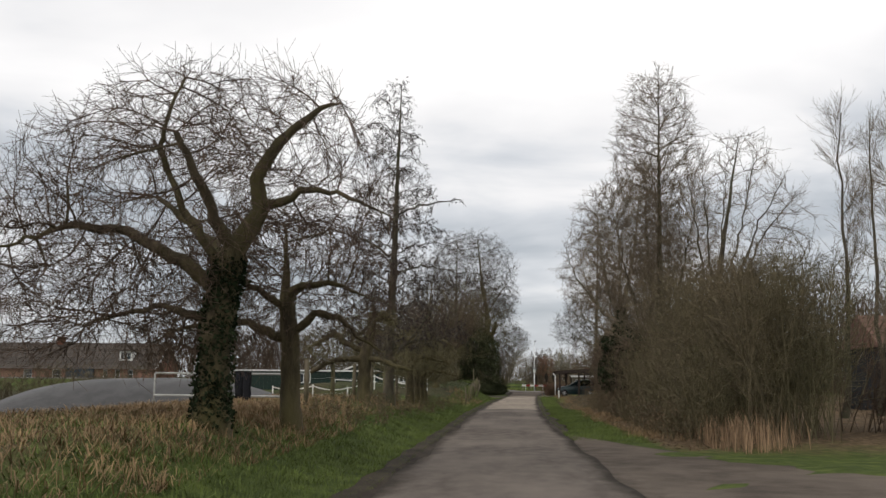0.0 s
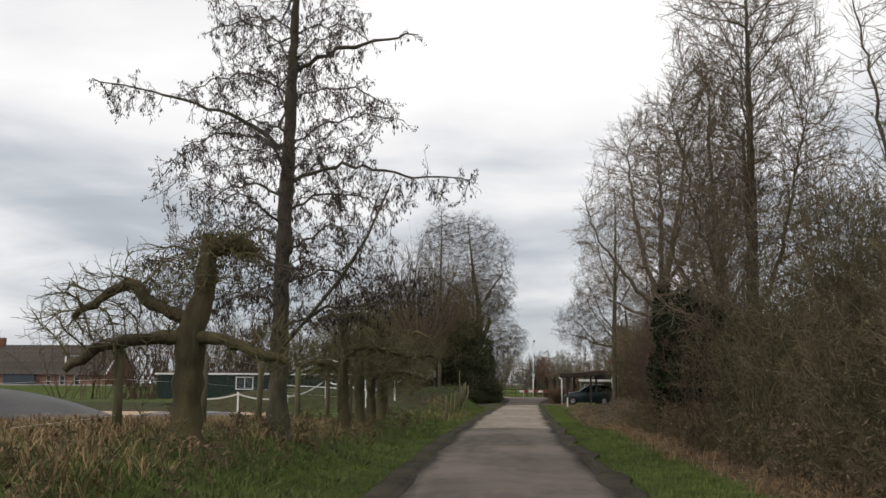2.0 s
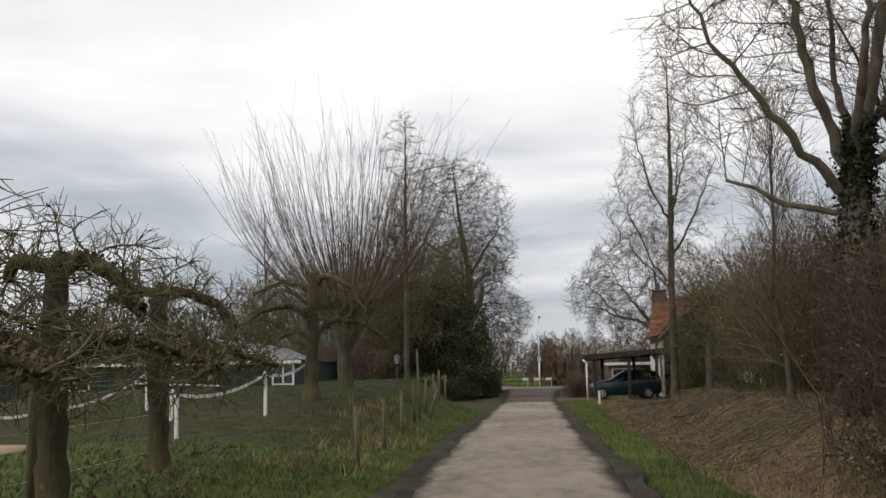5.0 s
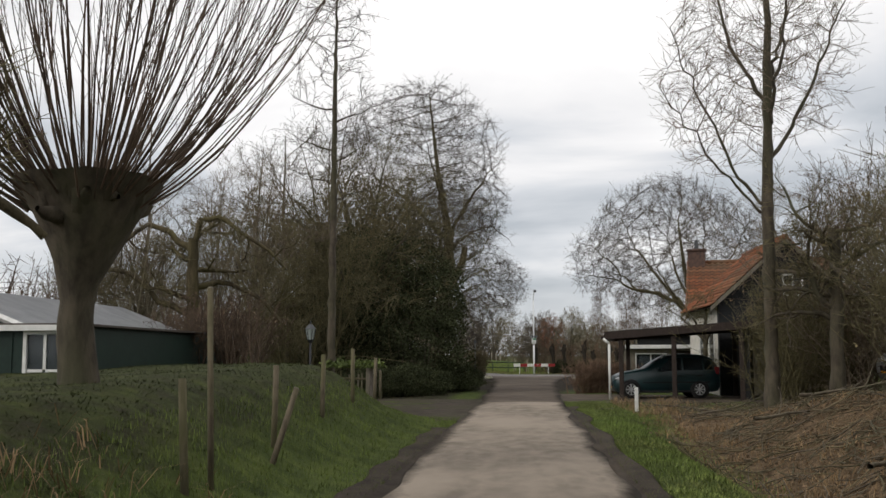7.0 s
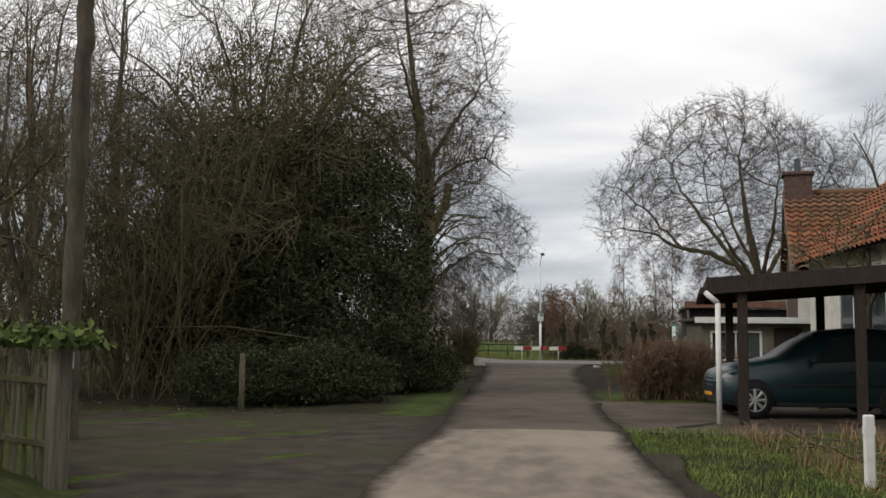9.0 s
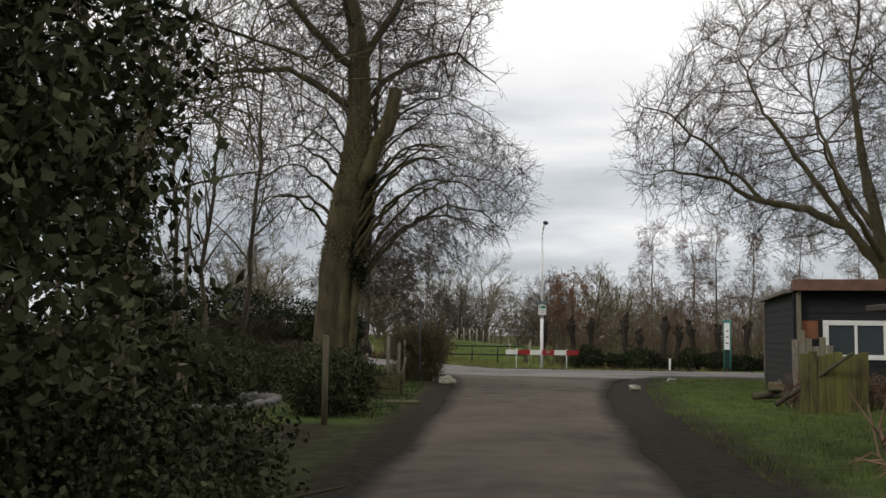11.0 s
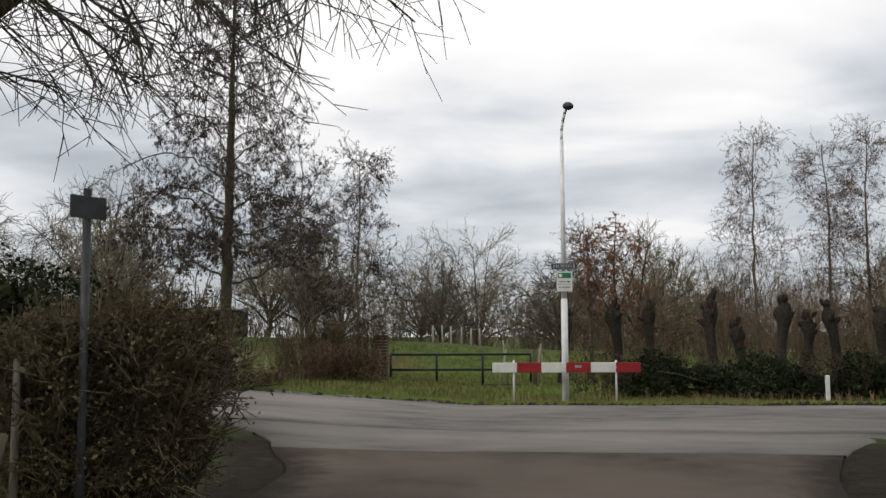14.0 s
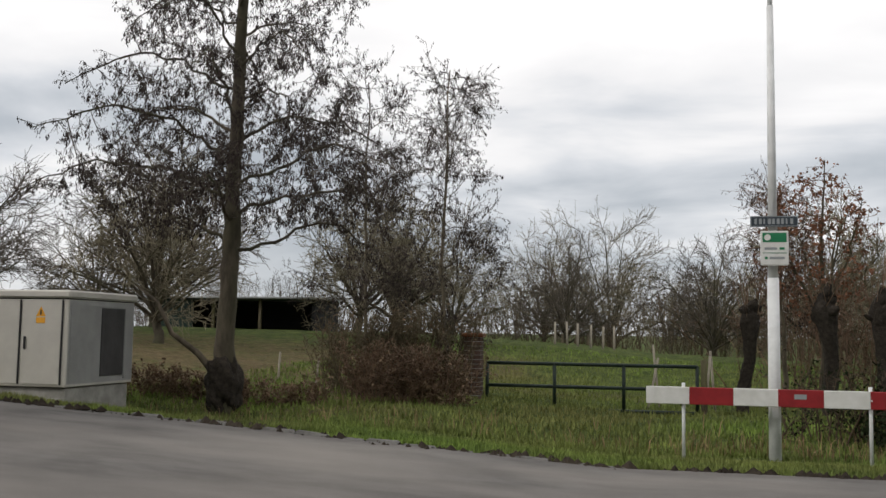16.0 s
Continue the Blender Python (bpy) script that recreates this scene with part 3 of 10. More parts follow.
def round_tree(x, y, H, radius, seed, label, bark="bark", twig="twig_grey", r=0.28, fork=0.28, first=9, dense=1.0, lean=(0, 0), angle=55, rise=0.07,
               wiggle=0.11, low=0.3, ivy=0, name="tree", group="", levels=4, droop=0.0, least=0.005, ivy_n=4000, thin=0.6):
    """A bare broad crown: a trunk to the fork, first-order limbs that arch outwards, and three orders of twigs."""
    rng = np.random.default_rng(seed)
    ob = place(name, x, y, label, group=group)
    P, R = trunk_line(rng, H * 0.82, r, r * 0.18, 12, lean, 0.09)
    raw_part("trunk", *tubes(P, R, 11), M[bark], ob)
    specs = [dict(per=first, span=(fork, 0.95), angle=angle, length=lambda u: radius * (1.15 - 0.55 * u), k=7, wiggle=wiggle, rise=rise, thin=thin, tip=0.22, least=0.018),
             dict(per=int(7 * dense), span=(0.15, 0.98), angle=42, length=lambda u: radius * (0.52 - 0.28 * u), k=4, wiggle=wiggle, rise=rise - droop, thin=0.55, tip=0.3, least=0.009),
             dict(per=int(6 * dense), span=(0.1, 1.0), angle=40, length=lambda u: radius * (0.25 - 0.11 * u), k=3, wiggle=wiggle * 1.2, rise=rise * 0.7 - droop, thin=0.6, tip=0.4, least=least),
             dict(per=4, span=(0.1, 1.0), angle=38, length=lambda u: radius * 0.10, k=2, wiggle=wiggle * 1.2, rise=-droop, thin=0.65, tip=0.5, least=least * 0.8)][:levels]
    add_levels(ob, grown(rng, P, R, specs), M[bark], M[twig], 2)
    if ivy:
        z = rng.uniform(0.1, ivy, ivy_n)
        f = z / (H * 0.82)
        a = rng.uniform(0, 2 * np.pi, ivy_n)
        rr = r * 1.25 + np.abs(rng.normal(0, 0.14, ivy_n))
        c = np.stack([lean[0] * f + rr * np.cos(a), lean[1] * f + rr * np.sin(a), z], -1)
        tagged(raw_part("ivy", *leaf_cards(rng, c, 0.04), M["ivy"], ob, "dark glossy ivy"), kind="stuff")
    return ob


def broad_tree(x, y, H, radius, fork, seed, label, bark="bark", twig="twig_grey", r=0.3, limbs=10, per=(9, 7, 5), lean=(0, 0), low=95, droop=0.0, least=0.008,
               name="tree", group="", middle=0.42, wiggle=0.12, ivy=0, ivy_n=9000, arch=0.35, rough_bark=0.0, lengths=(0.52, 0.26, 0.13), offset=(0, 0), stub=(), great=()):
    """A trunk that divides at the fork into limbs reaching out to a rounded crown, with three or four orders of twigs."""
    rng = np.random.default_rng(seed)
    ob = place(name, x, y, label, group=group)
    kt = 30 if rough_bark else 12
    P, R = trunk_line(rng, fork * 1.25, r, r * 0.62, kt, lean, 0.03 if kt == 12 else 0.018, 1.6 if kt == 12 else 1.3)
    if rough_bark:
        R = R * (1 + 0.42 * np.clip((P[..., 2] - 0.8) / 3.2, 0, 1))
    V, F = tubes(P, R, 14 if kt == 12 else 28)
    if rough_bark:
        a = np.arctan2(V[:, 1] - np.interp(V[:, 2], P[0, :, 2], P[0, :, 1]), V[:, 0] - np.interp(V[:, 2], P[0, :, 2], P[0, :, 0]))
        swell = rough_bark * (0.5 * np.sin(a * 9 + 2 * np.sin(V[:, 2] * 1.3)) + np.sin(a * 3 + V[:, 2] * 0.9) + 0.7 * np.sin(a * 5 - V[:, 2] * 1.7 + 1) + 0.8 * np.sin(V[:, 2] * 1.9 + a))
        V = V + np.stack([np.cos(a) * swell, np.sin(a) * swell, 0 * swell], -1)
    raw_part("trunk", V, F, M[bark], ob)
    if stub:
        g = resample(np.array([stub], float), 9)
        V, F = tubes(g, np.linspace(0.3, 0.21, 9)[None], 12)
        raw_part("limb", V + rng.normal(0, 0.015, V.shape), F, M[bark], ob, "thick sawn-off limb")
        end = np.asarray(stub[-1], float)
        part("sawn_face", rodded(tuple(end), tuple(end + unit(end - np.asarray(stub[-2], float)) * 0.02), 0.205, 0.19, 12), M["bark_pale"], ob, "pale sawn face")
    z0 = fork + (H - fork) * middle
    k = 9
    L, LR = [], []
    for n in range(limbs):
        az = 2.399963 * n + rng.normal(0, 0.25)
        pol = np.radians(low) * math.sqrt((n + 0.5) / limbs)
        end = np.array([radius * math.sin(pol) * math.cos(az) + offset[0], radius * math.sin(pol) * math.sin(az) + offset[1], z0 + (H - z0) * math.cos(pol)]) * np.array([0.88, 0.88, 1])
        end[2] = min(end[2], H) - 0.06 * H
        f = 0.62 + 0.36 * (1 - n / limbs) + rng.uniform(-0.05, 0.05)
        start = np.array([np.interp(f, np.linspace(0, 1, kt), P[0, :, c]) for c in range(3)])
        rise = np.array([(end[0] - start[0]) * 0.42, (end[1] - start[1]) * 0.42, (end[2] - start[2]) * (0.5 + arch)])
        ctrl = start + rise
        t = np.linspace(0, 1, k)[:, None]
        q = start * (1 - t) ** 2 + 2 * ctrl * t * (1 - t) + end * t ** 2
        q[1:] += np.cumsum(rng.normal(0, wiggle * radius * 0.09, (k - 1, 3)), 0)
        L.append(q)
        LR.append(r * rng.uniform(0.32, 0.5) * np.linspace(1, 0.16, k))
    for line in great:
        g = resample(np.array([line], float), k)[0]
        g[1:] += np.cumsum(rng.normal(0, 0.05, (k - 1, 3)), 0)
        L.append(g)
        LR.append(r * 0.42 * np.linspace(1, 0.2, k))
    P, R = np.array(L), np.maximum(np.array(LR), least * 1.2)
    specs = [dict(per=per[0], span=(0.18, 1.0), angle=46, length=lambda u: radius * lengths[0] * (1.15 - 0.6 * u), k=6, wiggle=wiggle, rise=0.04 - droop * 0.5, thin=0.5, tip=0.3, least=least * 1.5),
             dict(per=per[1], span=(0.12, 1.0), angle=42, length=lambda u: radius * lengths[1] * (1.1 - 0.45 * u), k=4, wiggle=wiggle * 1.2, rise=0.03 - droop, thin=0.55, tip=0.4, least=least),
             dict(per=per[2], span=(0.1, 1.0), angle=40, length=lambda u: radius * lengths[2], k=3, wiggle=wiggle * 1.3, rise=0.02 - droop * 1.3, thin=0.6, tip=0.5, least=least * 0.85)]
    if len(per) > 3:
        specs.append(dict(per=per[3], span=(0.15, 1.0), angle=38, length=lambda u: radius * lengths[2] * 0.5, k=2, wiggle=wiggle * 1.3, rise=-droop, thin=0.65, tip=0.6, least=least * 0.75))
    lv = grown(rng, P, R, specs)
    add_levels(ob, [(P, R)] + lv, M[bark], M[twig], 2)
    if ivy:
        z = rng.uniform(0.05, ivy, ivy_n)
        f = z / (fork * 1.25)
        a = rng.uniform(0, 2 * np.pi, ivy_n)
        rr = r * (1.05 - 0.3 * f) + np.abs(rng.normal(0, 0.09, ivy_n))
        c = np.stack([lean[0] * f + rr * np.cos(a), lean[1] * f + rr * np.sin(a), z], -1)
        tagged(raw_part("ivy", *leaf_cards(rng, c, 0.055), M["ivy"], ob, "dark glossy ivy"), kind="stuff")
    return ob


def hanging(rng, C, size, aspect=0.3):
    """Small narrow cards that hang nearly straight down from the points C."""
    n = len(C)
    a = unit(np.stack([rng.normal(0, 0.35, n), rng.normal(0, 0.35, n), -np.ones(n)], -1))
    b = unit(np.cross(a, rng.normal(0, 1, (n, 3))))
    s = size * rng.uniform(0.5, 1.35, (n, 1))
    V = np.stack([C, C + a * s + b * s * aspect, C + a * s * 2, C + a * s - b * s * aspect], 1).reshape(-1, 3)
    return V, np.arange(4 * n).reshape(-1, 4)


def alder(x, y, H, seed, label, r=0.14, reach=0.26, branches=30, low=0.22, cones=9000, twig="twig_grey", bark="bark_pale", lean=(0, 0), group="", size=0.03, great=()):
    """Straight stem, near-level branches, hung all over with dark cones and catkins."""
    rng = np.random.default_rng(seed)
    ob = place("alder_tree", x, y, label, group=group)
    P, R = trunk_line(rng, H, r, 0.012, 14, lean, 0.035)
    raw_part("trunk", *tubes(P, R, 9), M[bark], ob)
    bend = (0.10, 0.06, 0.0, -0.05, -0.09, -0.10, -0.08, -0.05)
    first = branch(rng, P, R, per=branches, span=(low, 0.98), angle=68, length=lambda u: H * reach * (1.06 - 0.8 * u) + 0.2, k=9, wiggle=0.17, rise=bend, thin=0.26, tip=0.25, least=0.010)
    for line in great:
        g = resample(np.array([line], float), 9)
        g[:, 1:] += rng.normal(0, 0.04, (1, 8, 3))
        first = (np.concatenate([first[0], g]), np.concatenate([first[1], np.linspace(0.045, 0.012, 9)[None]]))
    lv = [first] + grown(rng, *first, [
        dict(per=9, span=(0.2, 1.0), angle=50, length=lambda u: 1.0 - 0.45 * u, k=4, wiggle=0.22, rise=-0.05, thin=0.5, tip=0.4, least=0.0065),
        dict(per=5, span=(0.15, 1.0), angle=45, length=0.30, k=2, wiggle=0.2, rise=-0.10, thin=0.6, tip=0.6, least=0.0048)])
    add_levels(ob, lv, M["bark"], M[twig])
    c = np.concatenate([along(rng, lv[2][0], cones, 0.02), along(rng, lv[1][0], cones // 4, 0.02)])
    tagged(raw_part("catkin_cover", *hanging(rng, c, size), M["cones"], ob, "dark brown cones and catkins"), kind="stuff")
    return ob


def pollard_willow(x, y, head, width, reach, seed, label, r=0.32, shoots=150, name="pollard_willow", twig="twig_brown", group="", fan=1.0, knob=1.0, lean=(0, 0), neck=0.4, bark="bark_moss", lift=0.085):
    """A stout trunk with a swollen head, from which long straight shoots fan out."""
    rng = np.random.default_rng(seed)
    ob = place(name, x, y, label, group=group)
    k = 12 if neck < 0.6 else 20
    z = np.linspace(-0.2, head, k)
    f = np.clip(z / head, 0, 1)
    R = r * (1.1 - 0.2 * np.sin(f * 3.0)) + (width * 0.5 * knob - r * 0.6) * np.clip((f - neck) / (1 - neck), 0, 1) ** 1.35
    if neck > 0.6:
        g = np.clip((f - neck) / (1 - neck), 0, 1)
        R = r * (1.1 - 0.2 * np.sin(f * 3.0)) + (width * 0.5 - r * 0.8) * np.sin(g * 2.9) * (g > 0)
    R[0] *= 1.2
    P = np.stack([lean[0] * f + 0.05 * np.sin(f * 5 + seed), lean[1] * f + 0.04 * np.cos(f * 4), z], -1)
    V, F = tubes(P[None], R[None], 16)
    V = V + rng.normal(0, (0.05 if neck < 0.6 else 0.22) * r, V.shape)
    top = np.array([[P[-1, 0], P[-1, 1], head + width * 0.16]])
    ring = np.arange(len(V) - 16, len(V))
    V = np.concatenate([V, top])
    cap = np.stack([ring, np.roll(ring, -1), np.full(16, len(V) - 1), np.full(16, len(V) - 1)], -1)
    tri = raw_part("trunk", V, np.concatenate([F, cap[:, :4]]), M[bark], ob)
    tri.data.validate()
    a = rng.uniform(0, 2 * np.pi, shoots)
    q = np.sqrt(rng.uniform(0, 1, shoots))
    S = np.stack([P[-1, 0] + q * width * 0.47 * knob * np.cos(a), P[-1, 1] + q * width * 0.47 * knob * np.sin(a), head - 0.18 * width * q + rng.uniform(-0.1, 0.1, shoots)], -1)
    tilt = np.radians(6 + 74 * q * fan)
    way = np.stack([np.cos(a) * np.sin(tilt), np.sin(a) * np.sin(tilt), np.cos(tilt)], -1)
    A = grow(rng, S, way, reach * rng.uniform(0.6, 1.15, shoots), 8, 0.04, lift)
    RA = rng.uniform(0.007, 0.018, shoots)[:, None] * np.linspace(1, 0.22, 8)[None]
    tagged(raw_part("shoot_fan", *tubes(A, RA, 4), M[twig], ob, "long straight shoots"), kind="stuff")
    B, RB = branch(rng, A, RA, per=4, span=(0.3, 0.95), angle=18, length=reach * 0.28, k=4, wiggle=0.05, rise=0.03, thin=0.6, least=0.0045)
    tagged(raw_part("crown", *tubes(B, RB, 3), M[twig], ob), kind="stuff")
    # knobs of old cuts round the head
    m = 26
    c = along(rng, P[None], m, 0, (0.8, 1.0))
    a = rng.uniform(0, 2 * np.pi, m)
    rr = width * 0.42 * knob
    c = np.stack([P[-1, 0] + rr * np.cos(a), P[-1, 1] + rr * np.sin(a), head - rng.uniform(0, 0.25, m) * width], -1)
    w2 = np.stack([np.cos(a), np.sin(a), np.full(m, 0.7)], -1)
    K = grow(rng, c - w2 * 0.12 * width, w2, np.full(m, 0.26 * width), 4, 0.2, 0.0)
    tagged(raw_part("knob_ring", *tubes(K, np.full((m, 1), 0.055 * width) * np.array([[1, 1.25, 1.0, 0.4]]), 6), M[bark], ob), kind="stuff")
    return ob


def cut_tree(x, y, H, seed, label, r=0.16, arms=7, reach=1.9, spurs=10, bark="bark", twig="twig_olive", group="", ivy=0, lean=(0, 0), low=0.5, tall=2, sucker=0.5, great=(), droop=0.02, fine=3, side=6, crop=0.62, lift=0.02):
    """A hard-pruned old tree: thick twisted level arms with knobs and many short spurs."""
    rng = np.random.default_rng(seed)
    ob = place("pruned_tree", x, y, label, group=group)
    P, R = trunk_line(rng, H, r, r * crop, 9, lean, 0.025)
    V, F = tubes(P, R, 10)
    raw_part("trunk", V + rng.normal(0, 0.012, V.shape), F, M[bark], ob)
    for line in great:
        g = np.array(line, float)
        f = np.linspace(0, len(g) - 1, 10)
        q = np.stack([np.interp(f, np.arange(len(g)), g[:, c]) for c in range(3)], -1) + rng.normal(0, 0.05, (10, 3))
        q[0] = g[0]
        rr = r * np.linspace(0.46, 0.16, 10)
        raw_part("limb", *tubes(q[None], rr[None], 8), M[bark], ob, "great twisted limb")
        P = np.concatenate([P, q[None]]) if P.shape[1] == 10 else np.concatenate([resample(P, 10), q[None]])
        R = np.concatenate([R, rr[None]]) if R.shape[1] == 10 else np.concatenate([np.interp(np.linspace(0, 1, 10), np.linspace(0, 1, R.shape[1]), R[0])[None], rr[None]])
    lv = grown(rng, P, R, [
        dict(per=arms, span=(low, 0.99), angle=80, length=lambda u: reach * (1.25 - 0.5 * u), k=9, wiggle=0.24, rise=lift, thin=0.5, tip=0.42, least=0.026),
        dict(per=side, span=(0.2, 1.0), angle=55, length=lambda u: reach * 0.42, k=6, wiggle=0.28, rise=droop, thin=0.55, tip=0.4, least=0.013),
        dict(per=spurs, span=(0.05, 1.0), angle=55, length=lambda u: 0.16 + sucker * 0.5, k=3, wiggle=0.2, rise=0.10, thin=0.5, tip=0.45, least=0.006),
        dict(per=fine, span=(0.2, 1.0), angle=45, length=0.16 + 0.2 * sucker, k=2, wiggle=0.2, rise=droop, thin=0.6, tip=0.6, least=0.0045)])
    add_levels(ob, lv, M[bark], M[twig], 2)
    m = tall * 5
    S = along(rng, lv[0][0], m, 0, (0.3, 1))
    W = grow(rng, S, np.tile([0.0, 0, 1.0], (m, 1)) + rng.normal(0, 0.15, (m, 3)), rng.uniform(0.4, 1.5, m), 6, 0.06, 0.02)
    tagged(raw_part("shoot_fan", *tubes(W, np.full((m, 1), 0.006) * np.linspace(1, 0.5, 6)[None], 3), M["twig_brown"], ob), kind="stuff")
    if ivy:
        z = rng.uniform(0.0, ivy, 9000)
        a = rng.uniform(0, 2 * np.pi, 9000)
        rr = r * 1.05 + np.abs(rng.normal(0, 0.045, 9000))
        c = np.stack([lean[0] * z / H + rr * np.cos(a), lean[1] * z / H + rr * np.sin(a), z], -1)
        tagged(raw_part("ivy", *leaf_cards(rng, c, 0.035), M["ivy"], ob, "dark ivy sheathing the trunk"), kind="stuff")
    return ob


def thicket(name, line, depth, height, stems, seed, label, twig="twig_brown", leaves=0, leaf="dead_leaf", category="hedge", fine=3, size=0.028, wander=0.12, top_vary=0.25,
            spread=0.28, per=6, stem_r=0.014, lean=0.0, bold=1.0):
    """Many stems from a strip of ground along a line, each with two orders of twigs."""
    rng = np.random.default_rng(seed)
    line = np.array(line, float)
    seg = np.linalg.norm(np.diff(line, axis=0), axis=1)
    cum = np.concatenate([[0], np.cumsum(seg)])
    s = rng.uniform(0, cum[-1], stems)
    bx, by = np.interp(s, cum, line[:, 0]), np.interp(s, cum, line[:, 1])
    bx, by = bx + rng.uniform(-0.5, 0.5, stems) * depth, by + rng.uniform(-0.25, 0.25, stems) * min(depth, 1.5)
    x0, y0 = line.mean(0)
    z0 = float(land(x0, y0))
    ob = thing(name, x0, y0, z0, label, category)
    S = np.stack([bx - x0, by - y0, land(bx, by) - 0.05 - z0], -1)
    hh = height(by) if callable(height) else np.full(stems, height)
    h = hh * (1 - top_vary * rng.uniform(0, 1, stems) ** 1.5) * (1 + 0.08 * np.sin(s * 1.3 + seed))
    way = np.stack([rng.normal(lean, spread, stems), rng.normal(0, spread, stems), np.ones(stems)], -1)
    A = grow(rng, S, way, h * 1.04, 5, wander, 0.06)
    RA = (stem_r * rng.uniform(0.6, 1.5, stems))[:, None] * np.linspace(1, 0.35, 5)[None]
    B, RB = branch(rng, A, RA, per=per, span=(0.12, 1.0), angle=45, length=lambda u: 0.25 * height_mean(h) * (1.1 - 0.6 * u), k=3, wiggle=0.2, rise=0.03, thin=0.6, least=0.0065 * bold)
    C, RC = branch(rng, B, RB, per=fine, span=(0.15, 1.0), angle=42, length=0.11 * height_mean(h) + 0.05, k=2, wiggle=0.2, rise=0.02, thin=0.6, least=0.0055 * bold)
    tagged(raw_part("brushwood", *joined([tubes(A, RA, 3), tubes(B, RB, 3), tubes(C, RC, 3)]), M[twig], ob), kind="stuff")
    if leaves:
        c = along(rng, C, leaves, 0.04)
        tagged(raw_part("foliage", *leaf_cards(rng, c, size), M[leaf], ob), kind="stuff")
    return ob


def resample(P, k):
    f = np.linspace(0, P.shape[1] - 1, k)
    i = np.minimum(f.astype(int), P.shape[1] - 2)
    w = (f - i)[None, :, None]
    return P[:, i] * (1 - w) + P[:, i + 1] * w


def height_mean(h):
    return float(np.mean(h))


def leafy_mass(name, x, y, blobs, count, seed, label, leaf="evergreen", size=0.07, category="bush", stems=True, z=None):
    """Dense evergreen: leaves on and in a few uneven swellings (dx, dy, z, rx, ry, rz) about a woody core."""
    rng = np.random.default_rng(seed)
    ob = place(name, x, y, label, category, z=z)
    vol = np.array([b[3] * b[4] + b[3] * b[5] + b[4] * b[5] for b in blobs])
    pts = []
    for b, share in zip(blobs, vol / vol.sum()):
        n = int(count * share)
        d = unit(rng.normal(0, 1, (n, 3)))
        q = rng.uniform(0.55, 1.0, n) ** 0.6
        lump = 1 + 0.16 * np.sin(d[:, 0] * 5 + b[0]) * np.cos(d[:, 1] * 6 + b[1]) + 0.12 * np.sin(d[:, 2] * 9 + d[:, 0] * 4) + 0.07 * rng.normal(0, 1, n)
        p = d * (q * lump)[:, None] * np.array(b[3:6]) + np.array(b[:3])
        pts.append(p[p[:, 2] > 0.02])
    C = np.concatenate(pts)
    tagged(raw_part("foliage", *leaf_cards(rng, C, size), M[leaf], ob), kind="stuff")
    if stems:
        S, W, Ln = [], [], []
        for b in blobs:
            for _ in range(7):
                S.append((b[0] * 0.6 + rng.normal(0, 0.1), b[1] * 0.6 + rng.normal(0, 0.1), -0.05))
                e = np.array(b[:3]) + rng.normal(0, 0.45, 3) * np.array(b[3:6])
                W.append(e - np.array(S[-1]))
                Ln.append(np.linalg.norm(W[-1]))
        A = grow(rng, np.array(S), np.array(W), np.array(Ln), 6, 0.06)
        tagged(raw_part("brushwood", *tubes(A, np.full((len(S), 1), 0.03) * np.linspace(1, 0.3, 6)[None], 5), M["bark"], ob), kind="stuff")
    return ob


def skeleton_mesh(pos, par, rad, keep, sides):
    """Tapered tubes along the kept joints of a branching skeleton, each from its parent's place."""
    ids = np.nonzero(keep & (par >= 0))[0]
    pa = par[ids]
    d = unit(pos[ids] - pos[pa])
    ref = np.where(np.abs(d[:, 2:3]) > 0.9, np.array([1.0, 0, 0]), np.array([0, 0, 1.0]))
    A = unit(np.cross(d, ref))
    B = np.cross(d, A)
    w = np.arange(sides) * 2 * np.pi / sides
    ring = np.cos(w)[None, :, None] * A[:, None] + np.sin(w)[None, :, None] * B[:, None]
    r0 = np.minimum(rad[pa], rad[ids] * 1.22)
    low = pos[pa][:, None] - d[:, None] * (rad[ids] * 0.3)[:, None, None] + ring * r0[:, None, None]
    top = pos[ids][:, None] + ring * rad[ids][:, None, None]
    V = np.concatenate([low, top], 1).reshape(-1, 3)
    base = np.arange(len(ids))[:, None] * (2 * sides)
    k = np.arange(sides)[None]
    k2 = (k + 1) % sides
    F = np.stack([base + k, base + k2, base + sides + k2, base + sides + k], -1).reshape(-1, 4)
    return V, F


